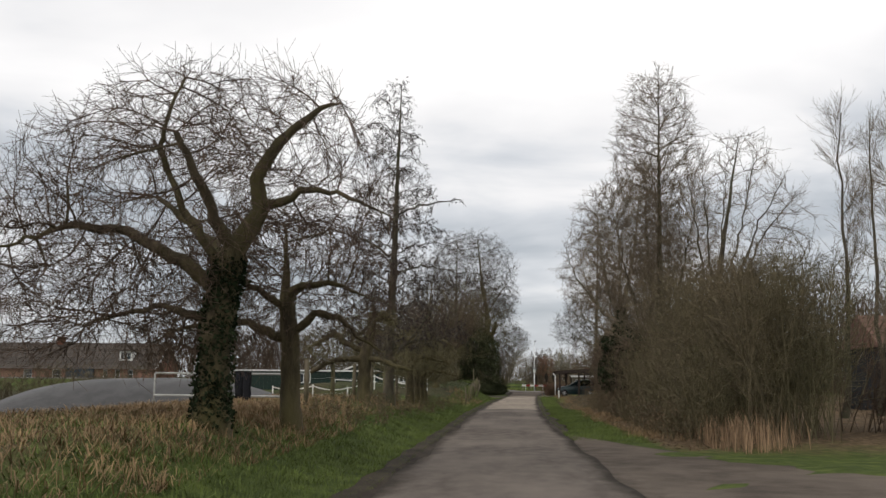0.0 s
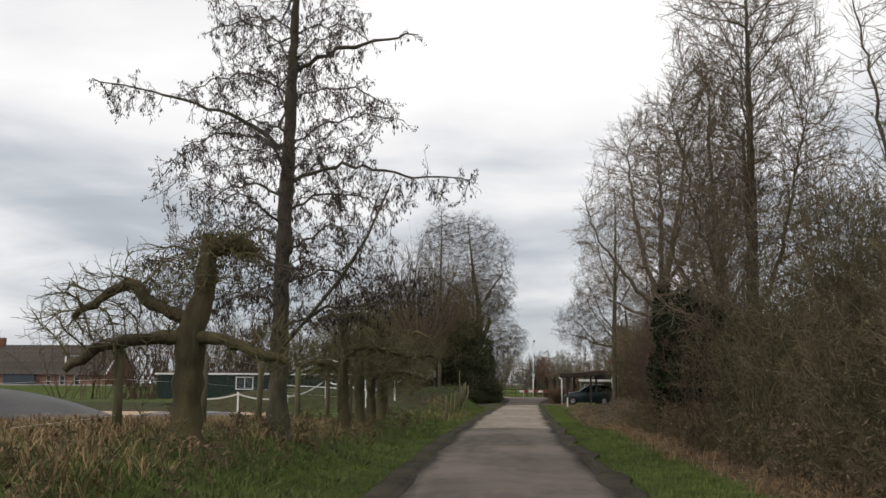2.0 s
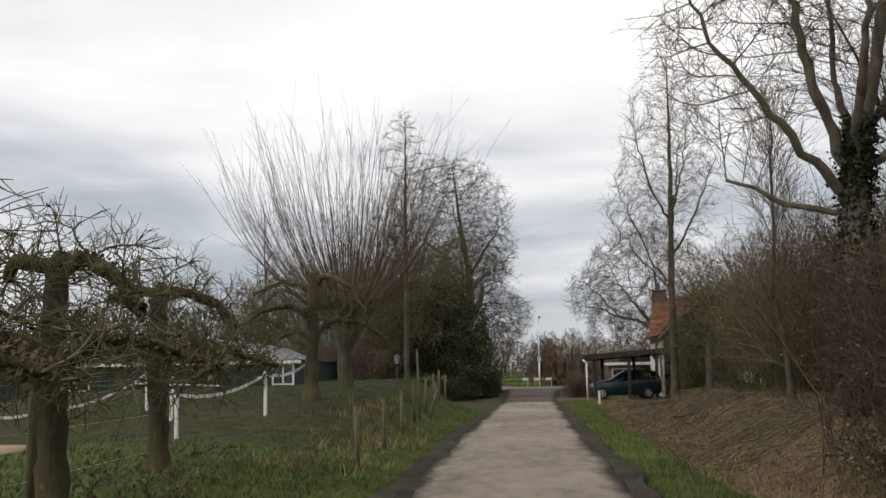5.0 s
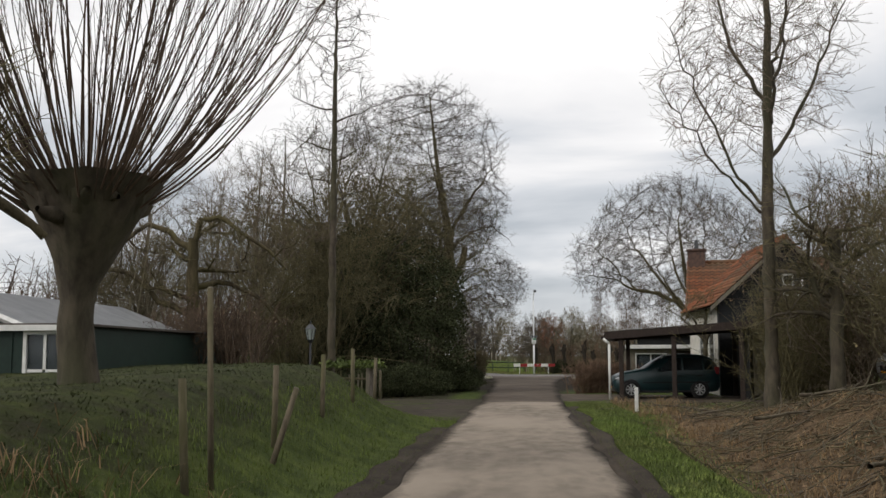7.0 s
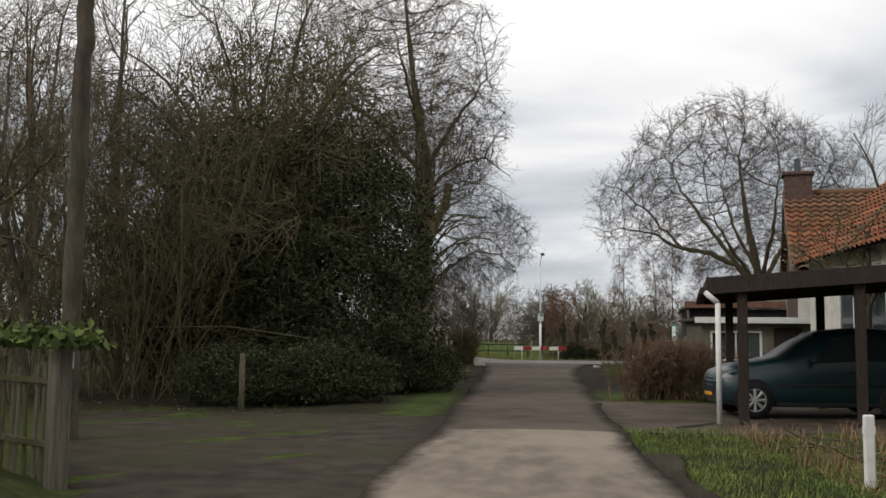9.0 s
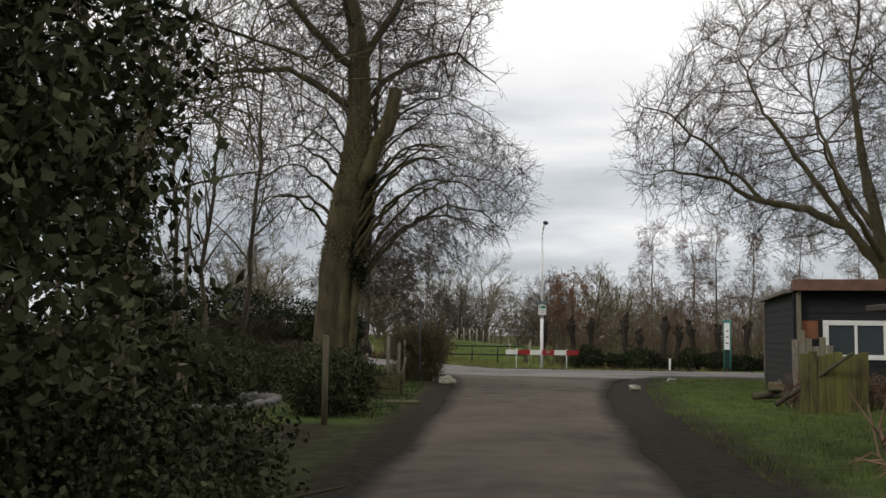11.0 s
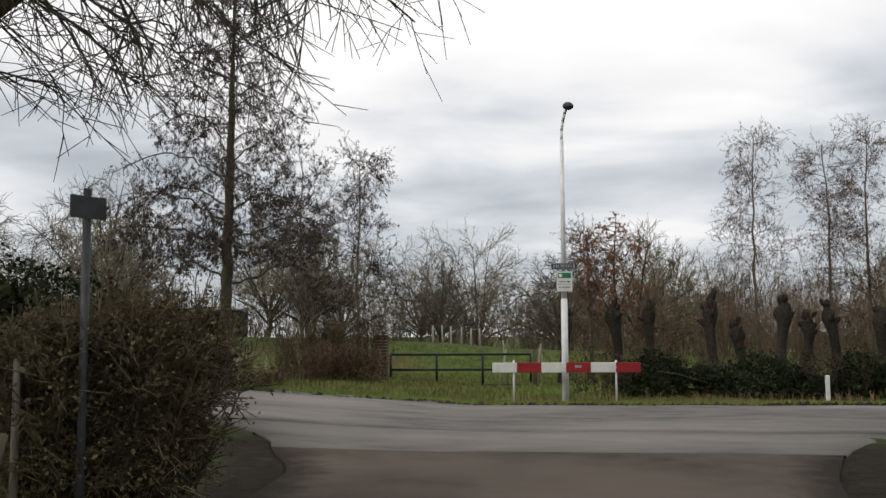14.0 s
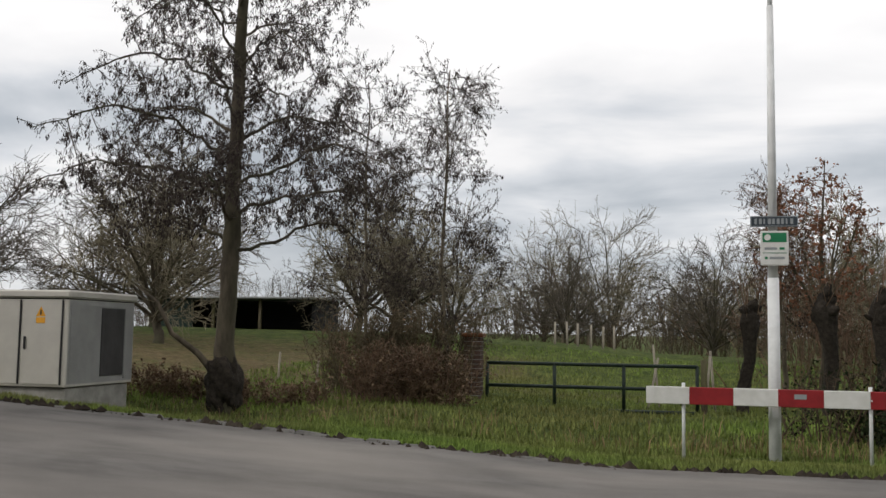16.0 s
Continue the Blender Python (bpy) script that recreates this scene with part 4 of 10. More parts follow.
def grown_tree(name, x, y, label, stems, blobs, seed, points=900, step=0.25, kill=0.4, pull=(0, 0, 0.1), jitter=0.25, tip=0.006, power=2.2, bark="bark", twig="twig_grey",
               twigs=2, length=0.45, rise=0.0, wiggle=0.22, second=2, group="", moss=(), moss_mat="withered", moss_size=0.03, hollow=0.5, catkins=0, rounds=110, limb_least=0.03, knobs=0.06, leaves=0, leaf_mat="dead_leaf"):
    """A tree that fills its crown: branches grow from the given stems (x, y, z, radius) towards points strewn in the crown's swellings
    (x, y, z, rx, ry, rz), and thicken downwards by what they carry; short twigs sit on the thin ends."""
    rng = np.random.default_rng(seed)
    ob = place(name, x, y, label, group=group)
    pos, par, own = [], [], []
    for n, line in enumerate(stems):
        g = np.array(line, float)
        seg = np.concatenate([[0], np.cumsum(np.linalg.norm(np.diff(g[:, :3], axis=0), axis=1))])
        k = max(int(seg[-1] / step), 2) + 1
        f = np.linspace(0, seg[-1], k)
        q = np.stack([np.interp(f, seg, g[:, c]) for c in range(4)], -1)
        bend = 1 if n else 0.3
        q[1:-1, :3] += rng.normal(0, 0.035 * bend, (k - 2, 3)) * min(1.0, step * 4)
        q[1:-1, 3] *= 1 + rng.normal(0, knobs, k - 2)
        first = len(pos)
        if n:
            join = int(np.argmin(np.linalg.norm(np.array(pos) - q[0, :3], axis=1)))
            q[0, :3] = pos[join]
        for i in range(k):
            pos.append(q[i, :3])
            par.append(i + first - 1 if i else (join if n else -1))
            own.append(q[i, 3])
        sides = 14 if q[0, 3] > 0.12 else 9
        V, F = tubes(q[None, :, :3], q[None, :, 3], sides)
        V = V + rng.normal(0, 0.035, V.shape) * np.repeat(q[:, 3], sides)[:, None]
        raw_part("limb" if n else "trunk", V, F, M[bark], ob)
    given = len(pos)
    vol = np.array([b[3] * b[4] * b[5] for b in blobs]) ** 0.75
    goals = []
    for b, share in zip(blobs, vol / vol.sum()):
        m = max(int(points * share), 4)
        d = unit(rng.normal(0, 1, (m, 3)))
        q = (hollow ** 3 + (1 - hollow ** 3) * rng.uniform(0, 1, m)) ** (1 / 3)
        goals.append(d * q[:, None] * np.array(b[3:6]) + np.array(b[:3]))
    goals = np.concatenate(goals)
    goals = goals[goals[:, 2] > 0.15]
    P = np.array(pos)
    D = np.linalg.norm(goals[:, None] - P[None], axis=2)
    near, dist = D.argmin(1), D.min(1)
    live, stuck = np.ones(len(goals), bool), np.zeros(len(goals), int)
    pos, par = list(P), list(par)
    for _ in range(rounds):
        live &= dist > kill
        if not live.any():
            break
        src, inv = np.unique(near[live], return_inverse=True)
        ways = unit(goals[live] - np.array(pos)[near[live]])
        total = np.zeros((len(src), 3))
        np.add.at(total, inv, ways)
        way = unit(unit(total) + np.array(pull) + rng.normal(0, jitter, total.shape))
        fresh = np.array(pos)[src] + way * step
        at = len(pos)
        pos.extend(fresh)
        par.extend(src.tolist())
        D = np.linalg.norm(goals[:, None] - fresh[None], axis=2)
        j = D.argmin(1)
        better = D[np.arange(len(goals)), j] < dist
        stuck += live & ~better & np.isin(near, src)
        live &= stuck < 9
        near, dist = np.where(better, at + j, near), np.where(better, D[np.arange(len(goals)), j], dist)
    pos, par = np.array(pos), np.array(par)
    N = len(pos)
    carry = np.zeros(N)
    for i in range(N - 1, 0, -1):
        if carry[i] == 0:
            carry[i] = tip ** power
        if par[i] >= 0:
            carry[par[i]] += carry[i]
    rad = np.maximum(carry, tip ** power) ** (1 / power)
    rad[:given] = np.maximum(np.array(own), tip)
    for i in range(given, N):
        rad[i] = min(rad[i], rad[par[i]] * 0.92 if par[i] < given else rad[par[i]])
    grown_on = np.arange(N) >= given
    main = np.full(N, -1)
    order = np.argsort(rad)
    has = order[par[order] >= 0]
    main[par[has]] = has
    mid = np.nonzero(grown_on & (main >= 0))[0]
    for _ in range(3):
        pos[mid] += 0.5 * ((pos[par[mid]] + pos[main[mid]]) / 2 - pos[mid])
    thick = grown_on & (rad > limb_least)
    if thick.any():
        tagged(raw_part("branchwork", *skeleton_mesh(pos, par, rad, thick, 6), M[bark], ob), kind="stuff")
    sets = [skeleton_mesh(pos, par, rad, grown_on & (rad <= limb_least), 3)]
    thin = np.nonzero((rad < tip * 3.2) & (par >= 0))[0]
    S = np.repeat(thin, twigs)
    d = unit(pos[S] - pos[par[S]])
    way = unit(d + rng.normal(0, 0.5, d.shape))
    A = grow(rng, pos[S] - d * rng.uniform(0, step, (len(S), 1)), way, length * rng.uniform(0.35, 1.25, len(S)), 3, wiggle, rise)
    RA = np.full((len(S), 1), tip * 0.8) * np.linspace(1, 0.55, 3)[None]
    sets.append(tubes(A, RA, 3))
    ends = A
    if second:
        C, RC = branch(rng, A, RA, per=second, span=(0.25, 0.95), angle=42, length=length * 0.45, k=2, wiggle=wiggle, rise=rise, thin=0.8, tip=0.7, least=tip * 0.6)
        sets.append(tubes(C, RC, 3))
        ends = C
    tagged(raw_part("crown", *joined(sets), M[twig], ob), kind="stuff")
    if catkins:
        tagged(raw_part("catkin_cover", *hanging(rng, along(rng, ends, catkins, 0.02), 0.03), M["cones"], ob, "dark brown cones and catkins"), kind="stuff")
    if leaves:
        tagged(raw_part("foliage", *leaf_cards(rng, along(rng, ends, leaves, 0.03), 0.04), M[leaf_mat], ob, "withered brown leaves"), kind="stuff")
    for stem, count, out, foot, top in moss:
        g = np.array(stems[stem], float)
        g = resample(g[None], 60)[0]
        g = g[(g[:, 2] >= foot) & (g[:, 2] <= top)]
        c = along(rng, resample(g[None, :, :3], 24), count, 0, (0.02, 1.0))
        rr = np.interp(c[:, 2], *(g[np.argsort(g[:, 2])][:, (2, 3)].T))
        a = unit(rng.normal(0, 1, (count, 3)))
        c = c + a * (rr + np.abs(rng.normal(0, out, count)))[:, None]
        tagged(raw_part("ivy", *leaf_cards(rng, c, moss_size), M[moss_mat], ob, "shaggy climbing growth on the bark"), kind="stuff")
    return ob


# ---- planting, along the left of the lane ----
grown_tree("old_fruit_tree", -3.6, 14.2, "gnarled ivy-clad old tree with a wide bare mossy crown",
           [((0.0, 0, -0.1, 0.30), (0.0, 0, 0.5, 0.22), (0.05, 0, 1.4, 0.20), (0.12, 0, 2.0, 0.21), (0.22, 0, 2.4, 0.17), (0.56, 0.1, 2.95, 0.12), (0.46, 0.15, 3.45, 0.095), (0.74, 0.2, 3.95, 0.078), (1.0, 0.25, 4.2, 0.06), (1.35, 0.3, 4.5, 0.038), (1.6, 0.35, 4.55, 0.012)),
            ((0.56, 0.1, 2.95, 0.075), (1.15, 0.0, 3.25, 0.05), (1.8, -0.1, 3.15, 0.028), (2.4, -0.1, 2.85, 0.01)), ((0.12, 0, 2.1, 0.075), (-0.5, 0.0, 3.0, 0.052), (-0.88, 0.0, 3.8, 0.04), (-0.84, 0.05, 4.36, 0.028), (-0.6, 0.1, 4.9, 0.015)),
            ((0.1, 0, 1.8, 0.12), (-0.3, 0, 2.15, 0.105), (-0.9, 0.05, 2.45, 0.085), (-1.5, 0.1, 2.75, 0.066), (-2.3, 0.1, 2.75, 0.042), (-3.2, 0.2, 2.5, 0.02), (-3.7, 0.2, 2.4, 0.008)),
            ((0.3, 0, 2.3, 0.10), (-0.1, -0.4, 3.1, 0.07), (-0.4, -0.7, 3.9, 0.04)), ((0.1, 0, 1.4, 0.08), (-0.9, 0.4, 1.7, 0.045), (-1.9, 0.6, 1.5, 0.02), (-2.4, 0.7, 1.35, 0.007)),
            ((0.2, 0, 2.2, 0.09), (-0.7, 0.9, 2.9, 0.06), (-1.4, 1.3, 3.4, 0.035))],
           [(-0.9, 0.2, 3.1, 2.2, 1.9, 1.6), (-2.6, 0.3, 2.2, 1.6, 1.6, 1.3), (0.8, 0.3, 4.1, 1.3, 1.0, 0.9), (-0.6, 0.2, 4.4, 1.3, 1.0, 0.8), (1.7, 0, 3.0, 0.9, 0.7, 0.6), (-1.4, 0.3, 1.6, 2.0, 1.4, 0.8)], 11,
           points=2900, step=0.15, kill=0.18, pull=(0, 0, 0.0), jitter=0.26, knobs=0.04, tip=0.0058, bark="bark_moss", twig="twig_brown", twigs=2, length=0.5, wiggle=0.18, second=2, rise=-0.05,
           moss=((0, 6500, 0.035, 0.0, 2.3),), moss_mat="ivy", moss_size=0.034, limb_least=0.016)
grown_tree("old_fruit_tree", -3.85, 27.6, "hard-pruned tree with thick sawn level limbs",
           [((0.0, 0, -0.1, 0.25), (0.0, 0, 0.4, 0.18), (0.0, 0, 1.3, 0.17), (0.15, 0, 1.75, 0.14), (0.2, 0, 2.5, 0.085)),
            ((0.0, 0, 1.2, 0.10), (-0.25, -0.1, 1.25, 0.09), (-0.95, -0.2, 1.15, 0.07), (-1.4, -0.3, 0.85, 0.05)), ((0.0, 0, 1.45, 0.085), (-0.55, 0.1, 1.65, 0.08), (-0.8, 0.1, 1.95, 0.07), (-1.2, 0.2, 1.75, 0.06), (-1.6, 0.3, 1.5, 0.04)),
            ((0.0, 0, 1.25, 0.085), (0.5, -0.1, 1.2, 0.075), (0.9, -0.2, 1.05, 0.065), (1.25, -0.2, 0.95, 0.045)), ((0.2, 0, 2.3, 0.10), (0.5, 0, 2.4, 0.11), (0.75, 0.1, 2.25, 0.07))],
           [(-1.0, 0, 1.5, 1.0, 0.8, 0.6), (0.4, 0, 2.2, 0.6, 0.6, 0.45), (1.0, -0.1, 1.1, 0.6, 0.6, 0.4), (-0.3, 0, 2.0, 0.7, 0.6, 0.4)], 13,
           points=800, step=0.11, kill=0.15, pull=(0, 0, 0.0), jitter=0.5, knobs=0.07, tip=0.0062, bark="bark_moss", twig="twig_olive", twigs=2, length=0.3, wiggle=0.3, second=1, limb_least=0.016,
           moss=((4, 900, 0.06, 0, 9),), moss_mat="withered", moss_size=0.025)
def tiers(seed, count, z0, z1, reach, up=0.35, sag=0.25, r=0.03):
    """Level boughs round a straight stem, longest low down, first rising a little and then sinking."""
    r_ = random.Random(seed)
    arms = []
    for k in range(count):
        f = k / (count - 1)
        z, w = z0 + (z1 - z0) * f, 2.4 * k + r_.uniform(-0.4, 0.4)
        o = reach * (1.0 - 0.72 * f ** 1.3) * r_.uniform(0.7, 1.15)
        c, d = math.cos(w), math.sin(w)
        arms.append(((0, 0, z, r * (1.3 - 0.8 * f)), (0.3 * o * c, 0.3 * o * d, z + up * 0.8 * r_.uniform(0.5, 1.3), r * (1 - 0.6 * f)), (0.65 * o * c, 0.65 * o * d, z + up, r * 0.6), (o * c, o * d, z + up - sag, r * 0.25)))
    return arms


def alder_blobs(z0, z1, reach):
    return [(0, 0, z0 + (z1 - z0) * f, reach * (1.05 - 0.78 * f), reach * (1.05 - 0.78 * f), (z1 - z0) * 0.11) for f in (0.05, 0.24, 0.43, 0.62, 0.81, 0.97)]


grown_tree("alder_tree", -3.72, 31.4, "tall alder hung with dark cones beside the lane",
           [((0, 0, -0.1, 0.22), (0, 0, 0.6, 0.15), (0.0, 0, 2.4, 0.125), (0.13, -0.28, 4.4, 0.108), (0.2, -0.36, 6.6, 0.068), (0.3, -0.36, 10.0, 0.012))] + tiers(21, 34, 1.7, 9.2, 2.75, r=0.021)
           + [((0, 0, 4.0, 0.036), (1.0, 0, 4.35, 0.028), (1.9, 0, 4.1, 0.018), (3.0, -0.1, 4.0, 0.008)), ((0.1, 0, 4.5, 0.042), (-0.8, -0.1, 5.1, 0.032), (-1.5, -0.2, 5.35, 0.022), (-3.1, -0.4, 5.7, 0.008)), ((0.2, 0, 6.0, 0.04), (1.0, -0.2, 6.2, 0.03), (2.2, -0.4, 6.3, 0.01))],
           alder_blobs(2.0, 9.8, 2.5) + [(2.5, -0.1, 3.9, 0.7, 0.5, 0.4), (-2.5, -0.3, 5.4, 0.7, 0.5, 0.4)], 21, points=2200, step=0.17, kill=0.24, pull=(0, 0, -0.05), jitter=0.22, tip=0.0058, bark="bark", twig="twig_grey", twigs=2, length=0.26, wiggle=0.2, second=2, rise=-0.12, hollow=0.4,
           catkins=34000, limb_least=0.018)
stick = np.array([[0.05, -0.1, 1.35], [0.55, -0.2, 1.9], [1.0, -0.2, 2.45], [1.4, -0.2, 3.1], [1.77, -0.2, 3.95]])
raw_part("dead_bough", *tubes(stick[None], np.array([[0.03, 0.028, 0.025, 0.022, 0.012]]), 6), M["bark"], bpy.data.objects["alder_tree"], "dead bough hanging aslant")


grown_tree("old_fruit_tree", -3.4, 17.6, "bare wide-crowned tree with mossy twisted branches",
           [((0.05, 0, -0.1, 0.24), (0.03, 0, 0.4, 0.17), (0.0, 0, 1.5, 0.155), (-0.1, 0, 2.0, 0.12), (-0.12, 0.05, 2.5, 0.07), (-0.15, 0.1, 3.3, 0.02)),
            ((0.0, 0, 1.4, 0.09), (-0.6, 0, 1.7, 0.075), (-1.3, 0.1, 1.85, 0.05), (-2.1, 0.1, 1.6, 0.025), (-2.5, 0.1, 1.4, 0.008)), ((0.0, 0, 1.5, 0.08), (0.4, 0, 1.9, 0.07), (0.8, 0.1, 1.85, 0.05), (1.3, 0.1, 1.4, 0.022), (1.6, 0.1, 1.25, 0.008)),
            ((-0.1, 0, 2.2, 0.08), (0.3, 0, 2.4, 0.065), (0.8, 0, 2.4, 0.04), (1.25, 0.1, 2.2, 0.018), (1.6, 0.1, 2.1, 0.007)), ((-0.1, 0, 2.0, 0.07), (-0.7, -0.4, 2.4, 0.05), (-1.4, -0.6, 2.5, 0.03)),
            ((0, 0, 1.9, 0.07), (-0.2, 0.8, 2.3, 0.05), (-0.3, 1.5, 2.3, 0.03))],
           [(-0.3, 0.2, 2.9, 1.8, 1.5, 1.0), (-1.2, 0.1, 1.7, 1.5, 1.2, 0.8), (1.0, 0.1, 2.2, 0.95, 0.9, 0.8)], 12,
           points=1900, step=0.14, kill=0.17, pull=(0, 0, -0.02), jitter=0.24, knobs=0.04, tip=0.006, bark="bark_moss", twig="twig_brown", twigs=2, length=0.40, wiggle=0.16, second=2, rise=-0.09, limb_least=0.016)
for n, (px, py, hh) in enumerate(((-3.82, 37.5, 2.45), (-3.86, 39.8, 2.55), (-3.98, 42.3, 2.1), (-4.2, 45.6, 2.1), (-4.6, 49.0, 2.1))):
    sw = (1, -1, 1, -1, 1)[n]
    grown_tree("old_fruit_tree", px, py, "low pruned fruit tree with knobbly arching arms",
               [((0.0, 0, -0.1, 0.17), (0.0, 0, 0.4, 0.125), (-0.02, 0, 1.2, 0.115), (-0.02, 0, hh - 0.3, 0.095), (0.0, 0, hh, 0.11), (0.02, 0, hh + 0.1, 0.05)),
                ((0, 0, hh - 0.05, 0.07), (0.3, 0.1 * sw, hh + 0.02, 0.065), (0.65, 0.2 * sw, hh - 0.2, 0.06), (0.85, 0.3 * sw, hh - 0.45, 0.05)),
                ((0, 0, hh - 0.05, 0.07), (-0.3, -0.1, hh + 0.05, 0.065), (-0.55, -0.2 * sw, hh - 0.1, 0.05)),
                ((0, 0, hh - 0.9, 0.07), (0.45, -0.2, hh - 0.65, 0.06), (1.0, -0.3 * sw, hh - 0.75, 0.045), (1.5, -0.3, hh - 0.9, 0.03)),
                ((0, 0, 1.2, 0.07), (-0.35, 0.2, 1.45, 0.065), (-0.8, 0.3 * sw, 1.45, 0.05), (-1.4, 0.3, 1.15, 0.03))],
               [(0.1, 0, hh - 0.2, 1.0, 0.9, 0.7), (0.5, 0, hh - 0.8, 1.2, 0.9, 0.5), (-0.8, 0.1, 1.5, 0.9, 0.8, 0.5)], 31 + n,
               points=850, step=0.12, kill=0.16, pull=(0, 0, 0.06), jitter=0.5, knobs=0.07, tip=0.0062, bark="bark_moss", twig="twig_olive", twigs=2, length=0.32, wiggle=0.25, second=1, rise=0.04, limb_least=0.018,
               group="row of pruned trees", moss=((3, 900, 0.07, 0, 9), (1, 500, 0.04, 0, 9)), moss_size=0.026)
grown_tree("old_fruit_tree", -5.05, 59.3, "hard-pruned tree with a sawn trunk top and twisted arms",
           [((0.0, 0, -0.1, 0.22), (0.0, 0, 0.4, 0.16), (0.02, 0, 1.4, 0.14), (0.06, 0, 2.5, 0.125), (0.08, 0, 2.78, 0.15), (0.1, 0, 2.88, 0.06)),
            ((0.06, 0, 2.5, 0.08), (0.3, -0.1, 2.75, 0.075), (0.6, -0.2, 2.7, 0.06), (0.95, -0.3, 2.45, 0.045), (1.3, -0.4, 1.9, 0.03)), ((0.05, 0, 2.4, 0.08), (-0.3, 0.1, 2.6, 0.07), (-0.75, 0.2, 2.65, 0.055), (-1.4, 0.3, 2.4, 0.035)),
            ((0.03, 0, 1.8, 0.08), (-0.4, -0.2, 2.1, 0.07), (-1.0, -0.3, 2.0, 0.05), (-1.7, -0.3, 1.5, 0.03)), ((0.03, 0, 1.5, 0.07), (0.5, 0.3, 1.8, 0.06), (1.1, 0.5, 1.7, 0.045), (1.6, 0.6, 1.3, 0.03)), ((0.03, 0, 1.4, 0.06), (-0.4, 0.6, 1.6, 0.05), (-1.0, 1.0, 1.4, 0.03))],
           [(-0.6, 0, 2.4, 1.2, 0.9, 0.6), (0.8, 0, 2.0, 0.9, 0.8, 0.7), (-1.0, 0, 1.6, 1.1, 0.9, 0.5)], 36,
           points=800, step=0.12, kill=0.17, pull=(0, 0, 0.0), jitter=0.5, knobs=0.07, tip=0.006, bark="bark_moss", twig="twig_olive", twigs=2, length=0.35, wiggle=0.25, second=1, rise=0.0, limb_least=0.018)
pollard_willow(-5.18, 64.25, 2.25, 1.45, 5.0, 41, "pollard willow with a swollen head and long straight shoots", r=0.205, shoots=165, neck=0.42, fan=0.85, lift=0.16, bark="bark")
grown_tree("slender_tree", -5.65, 81.4, "tall slender bare tree with a pole-straight trunk",
           [((0, 0, -0.1, 0.15), (0, 0, 1.0, 0.115), (0.02, 0, 5.0, 0.10), (0.05, 0, 9.0, 0.065), (0.1, 0, 13.0, 0.012))]
           + [((0.02, 0, z, 0.03), (0.5 * a, 0.5 * b, z + 0.15, 0.022), (1.2 * a, 1.2 * b, z + 0.45, 0.008)) for z, a, b in ((5.9, 1, 0.2), (6.4, -1, 0.3), (7.0, 0.9, -0.4), (7.3, -0.9, -0.3), (7.9, 0.3, 1), (8.2, 1, 0.1), (8.5, -1, 0))],
           [(0, 0, 10.8, 1.25, 1.2, 2.7), (0, 0, 7.4, 1.2, 1.1, 1.2)], 51,
           points=620, step=0.2, kill=0.3, pull=(0, 0, 0.25), jitter=0.2, tip=0.0075, bark="bark", twig="twig_grey", twigs=2, length=0.4, wiggle=0.14, second=1, rise=0.05, hollow=0.3)
cut_tree(-10.2, 82.5, 4.9, 38, "crooked pruned tree with hooked mossy arms behind the lawn", r=0.24, arms=5, reach=1.7, spurs=9, low=0.6, tall=1, sucker=0.5, bark="bark_moss",
         great=(((0, 0, 4.5), (0.4, 0, 5.4), (1.0, 0, 5.5), (1.8, -0.2, 4.9), (3.0, -0.3, 3.9)), ((0, 0, 4.6), (-0.8, 0.2, 5.2), (-1.5, 0.2, 5.4), (-2.4, 0.2, 4.6), (-3.5, 0.3, 3.4)),
                ((0, 0, 2.6), (-1.0, 0, 3.1), (-1.6, 0, 3.8), (-2.7, 0, 4.1), (-3.7, 0.2, 2.9)), ((0, 0, 3.3), (0.8, 0.5, 3.6), (1.8, 0.8, 3.2), (2.6, 1.0, 2.4))))

# right of the lane
grown_tree("poplar_tree", 5.5, 40.2, "tall bare poplar with fine upright tan branches",
           [((0, 0, -0.1, 0.26), (0, 0, 1.0, 0.19), (0.1, 0, 5.0, 0.12), (0.15, 0, 9.0, 0.06), (0.2, 0, 13.4, 0.012)), ((0, 0, 1.6, 0.07), (-0.7, 0.2, 3.6, 0.05), (-1.3, 0.4, 6.0, 0.03), (-1.7, 0.4, 8.0, 0.01)),
            ((0, 0, 2.2, 0.06), (0.8, -0.2, 4.6, 0.045), (1.5, -0.3, 8.0, 0.01)), ((0, 0, 1.2, 0.06), (-1.0, -0.4, 2.6, 0.04), (-2.1, -0.6, 4.6, 0.01)), ((0.1, 0, 3.4, 0.07), (0.2, 1.0, 6.0, 0.05), (0.3, 1.5, 9.5, 0.015))],
           [(0.1, 0, 9.2, 1.9, 1.8, 4.5), (-0.9, 0, 5.6, 2.2, 1.9, 3.6), (0.9, 0, 6.2, 1.7, 1.7, 3.4)], 61,
           points=6500, step=0.26, kill=0.27, pull=(0, 0, 0.5), jitter=0.10, tip=0.0085, bark="bark", twig="twig_tan", twigs=2, length=0.55, wiggle=0.1, second=2, rise=0.12, hollow=0.3)
poplar(6.4, 46.5, 10.6, 62, "bare poplar with fine upright branches", r=0.15, spread=1.2, dense=1.2)
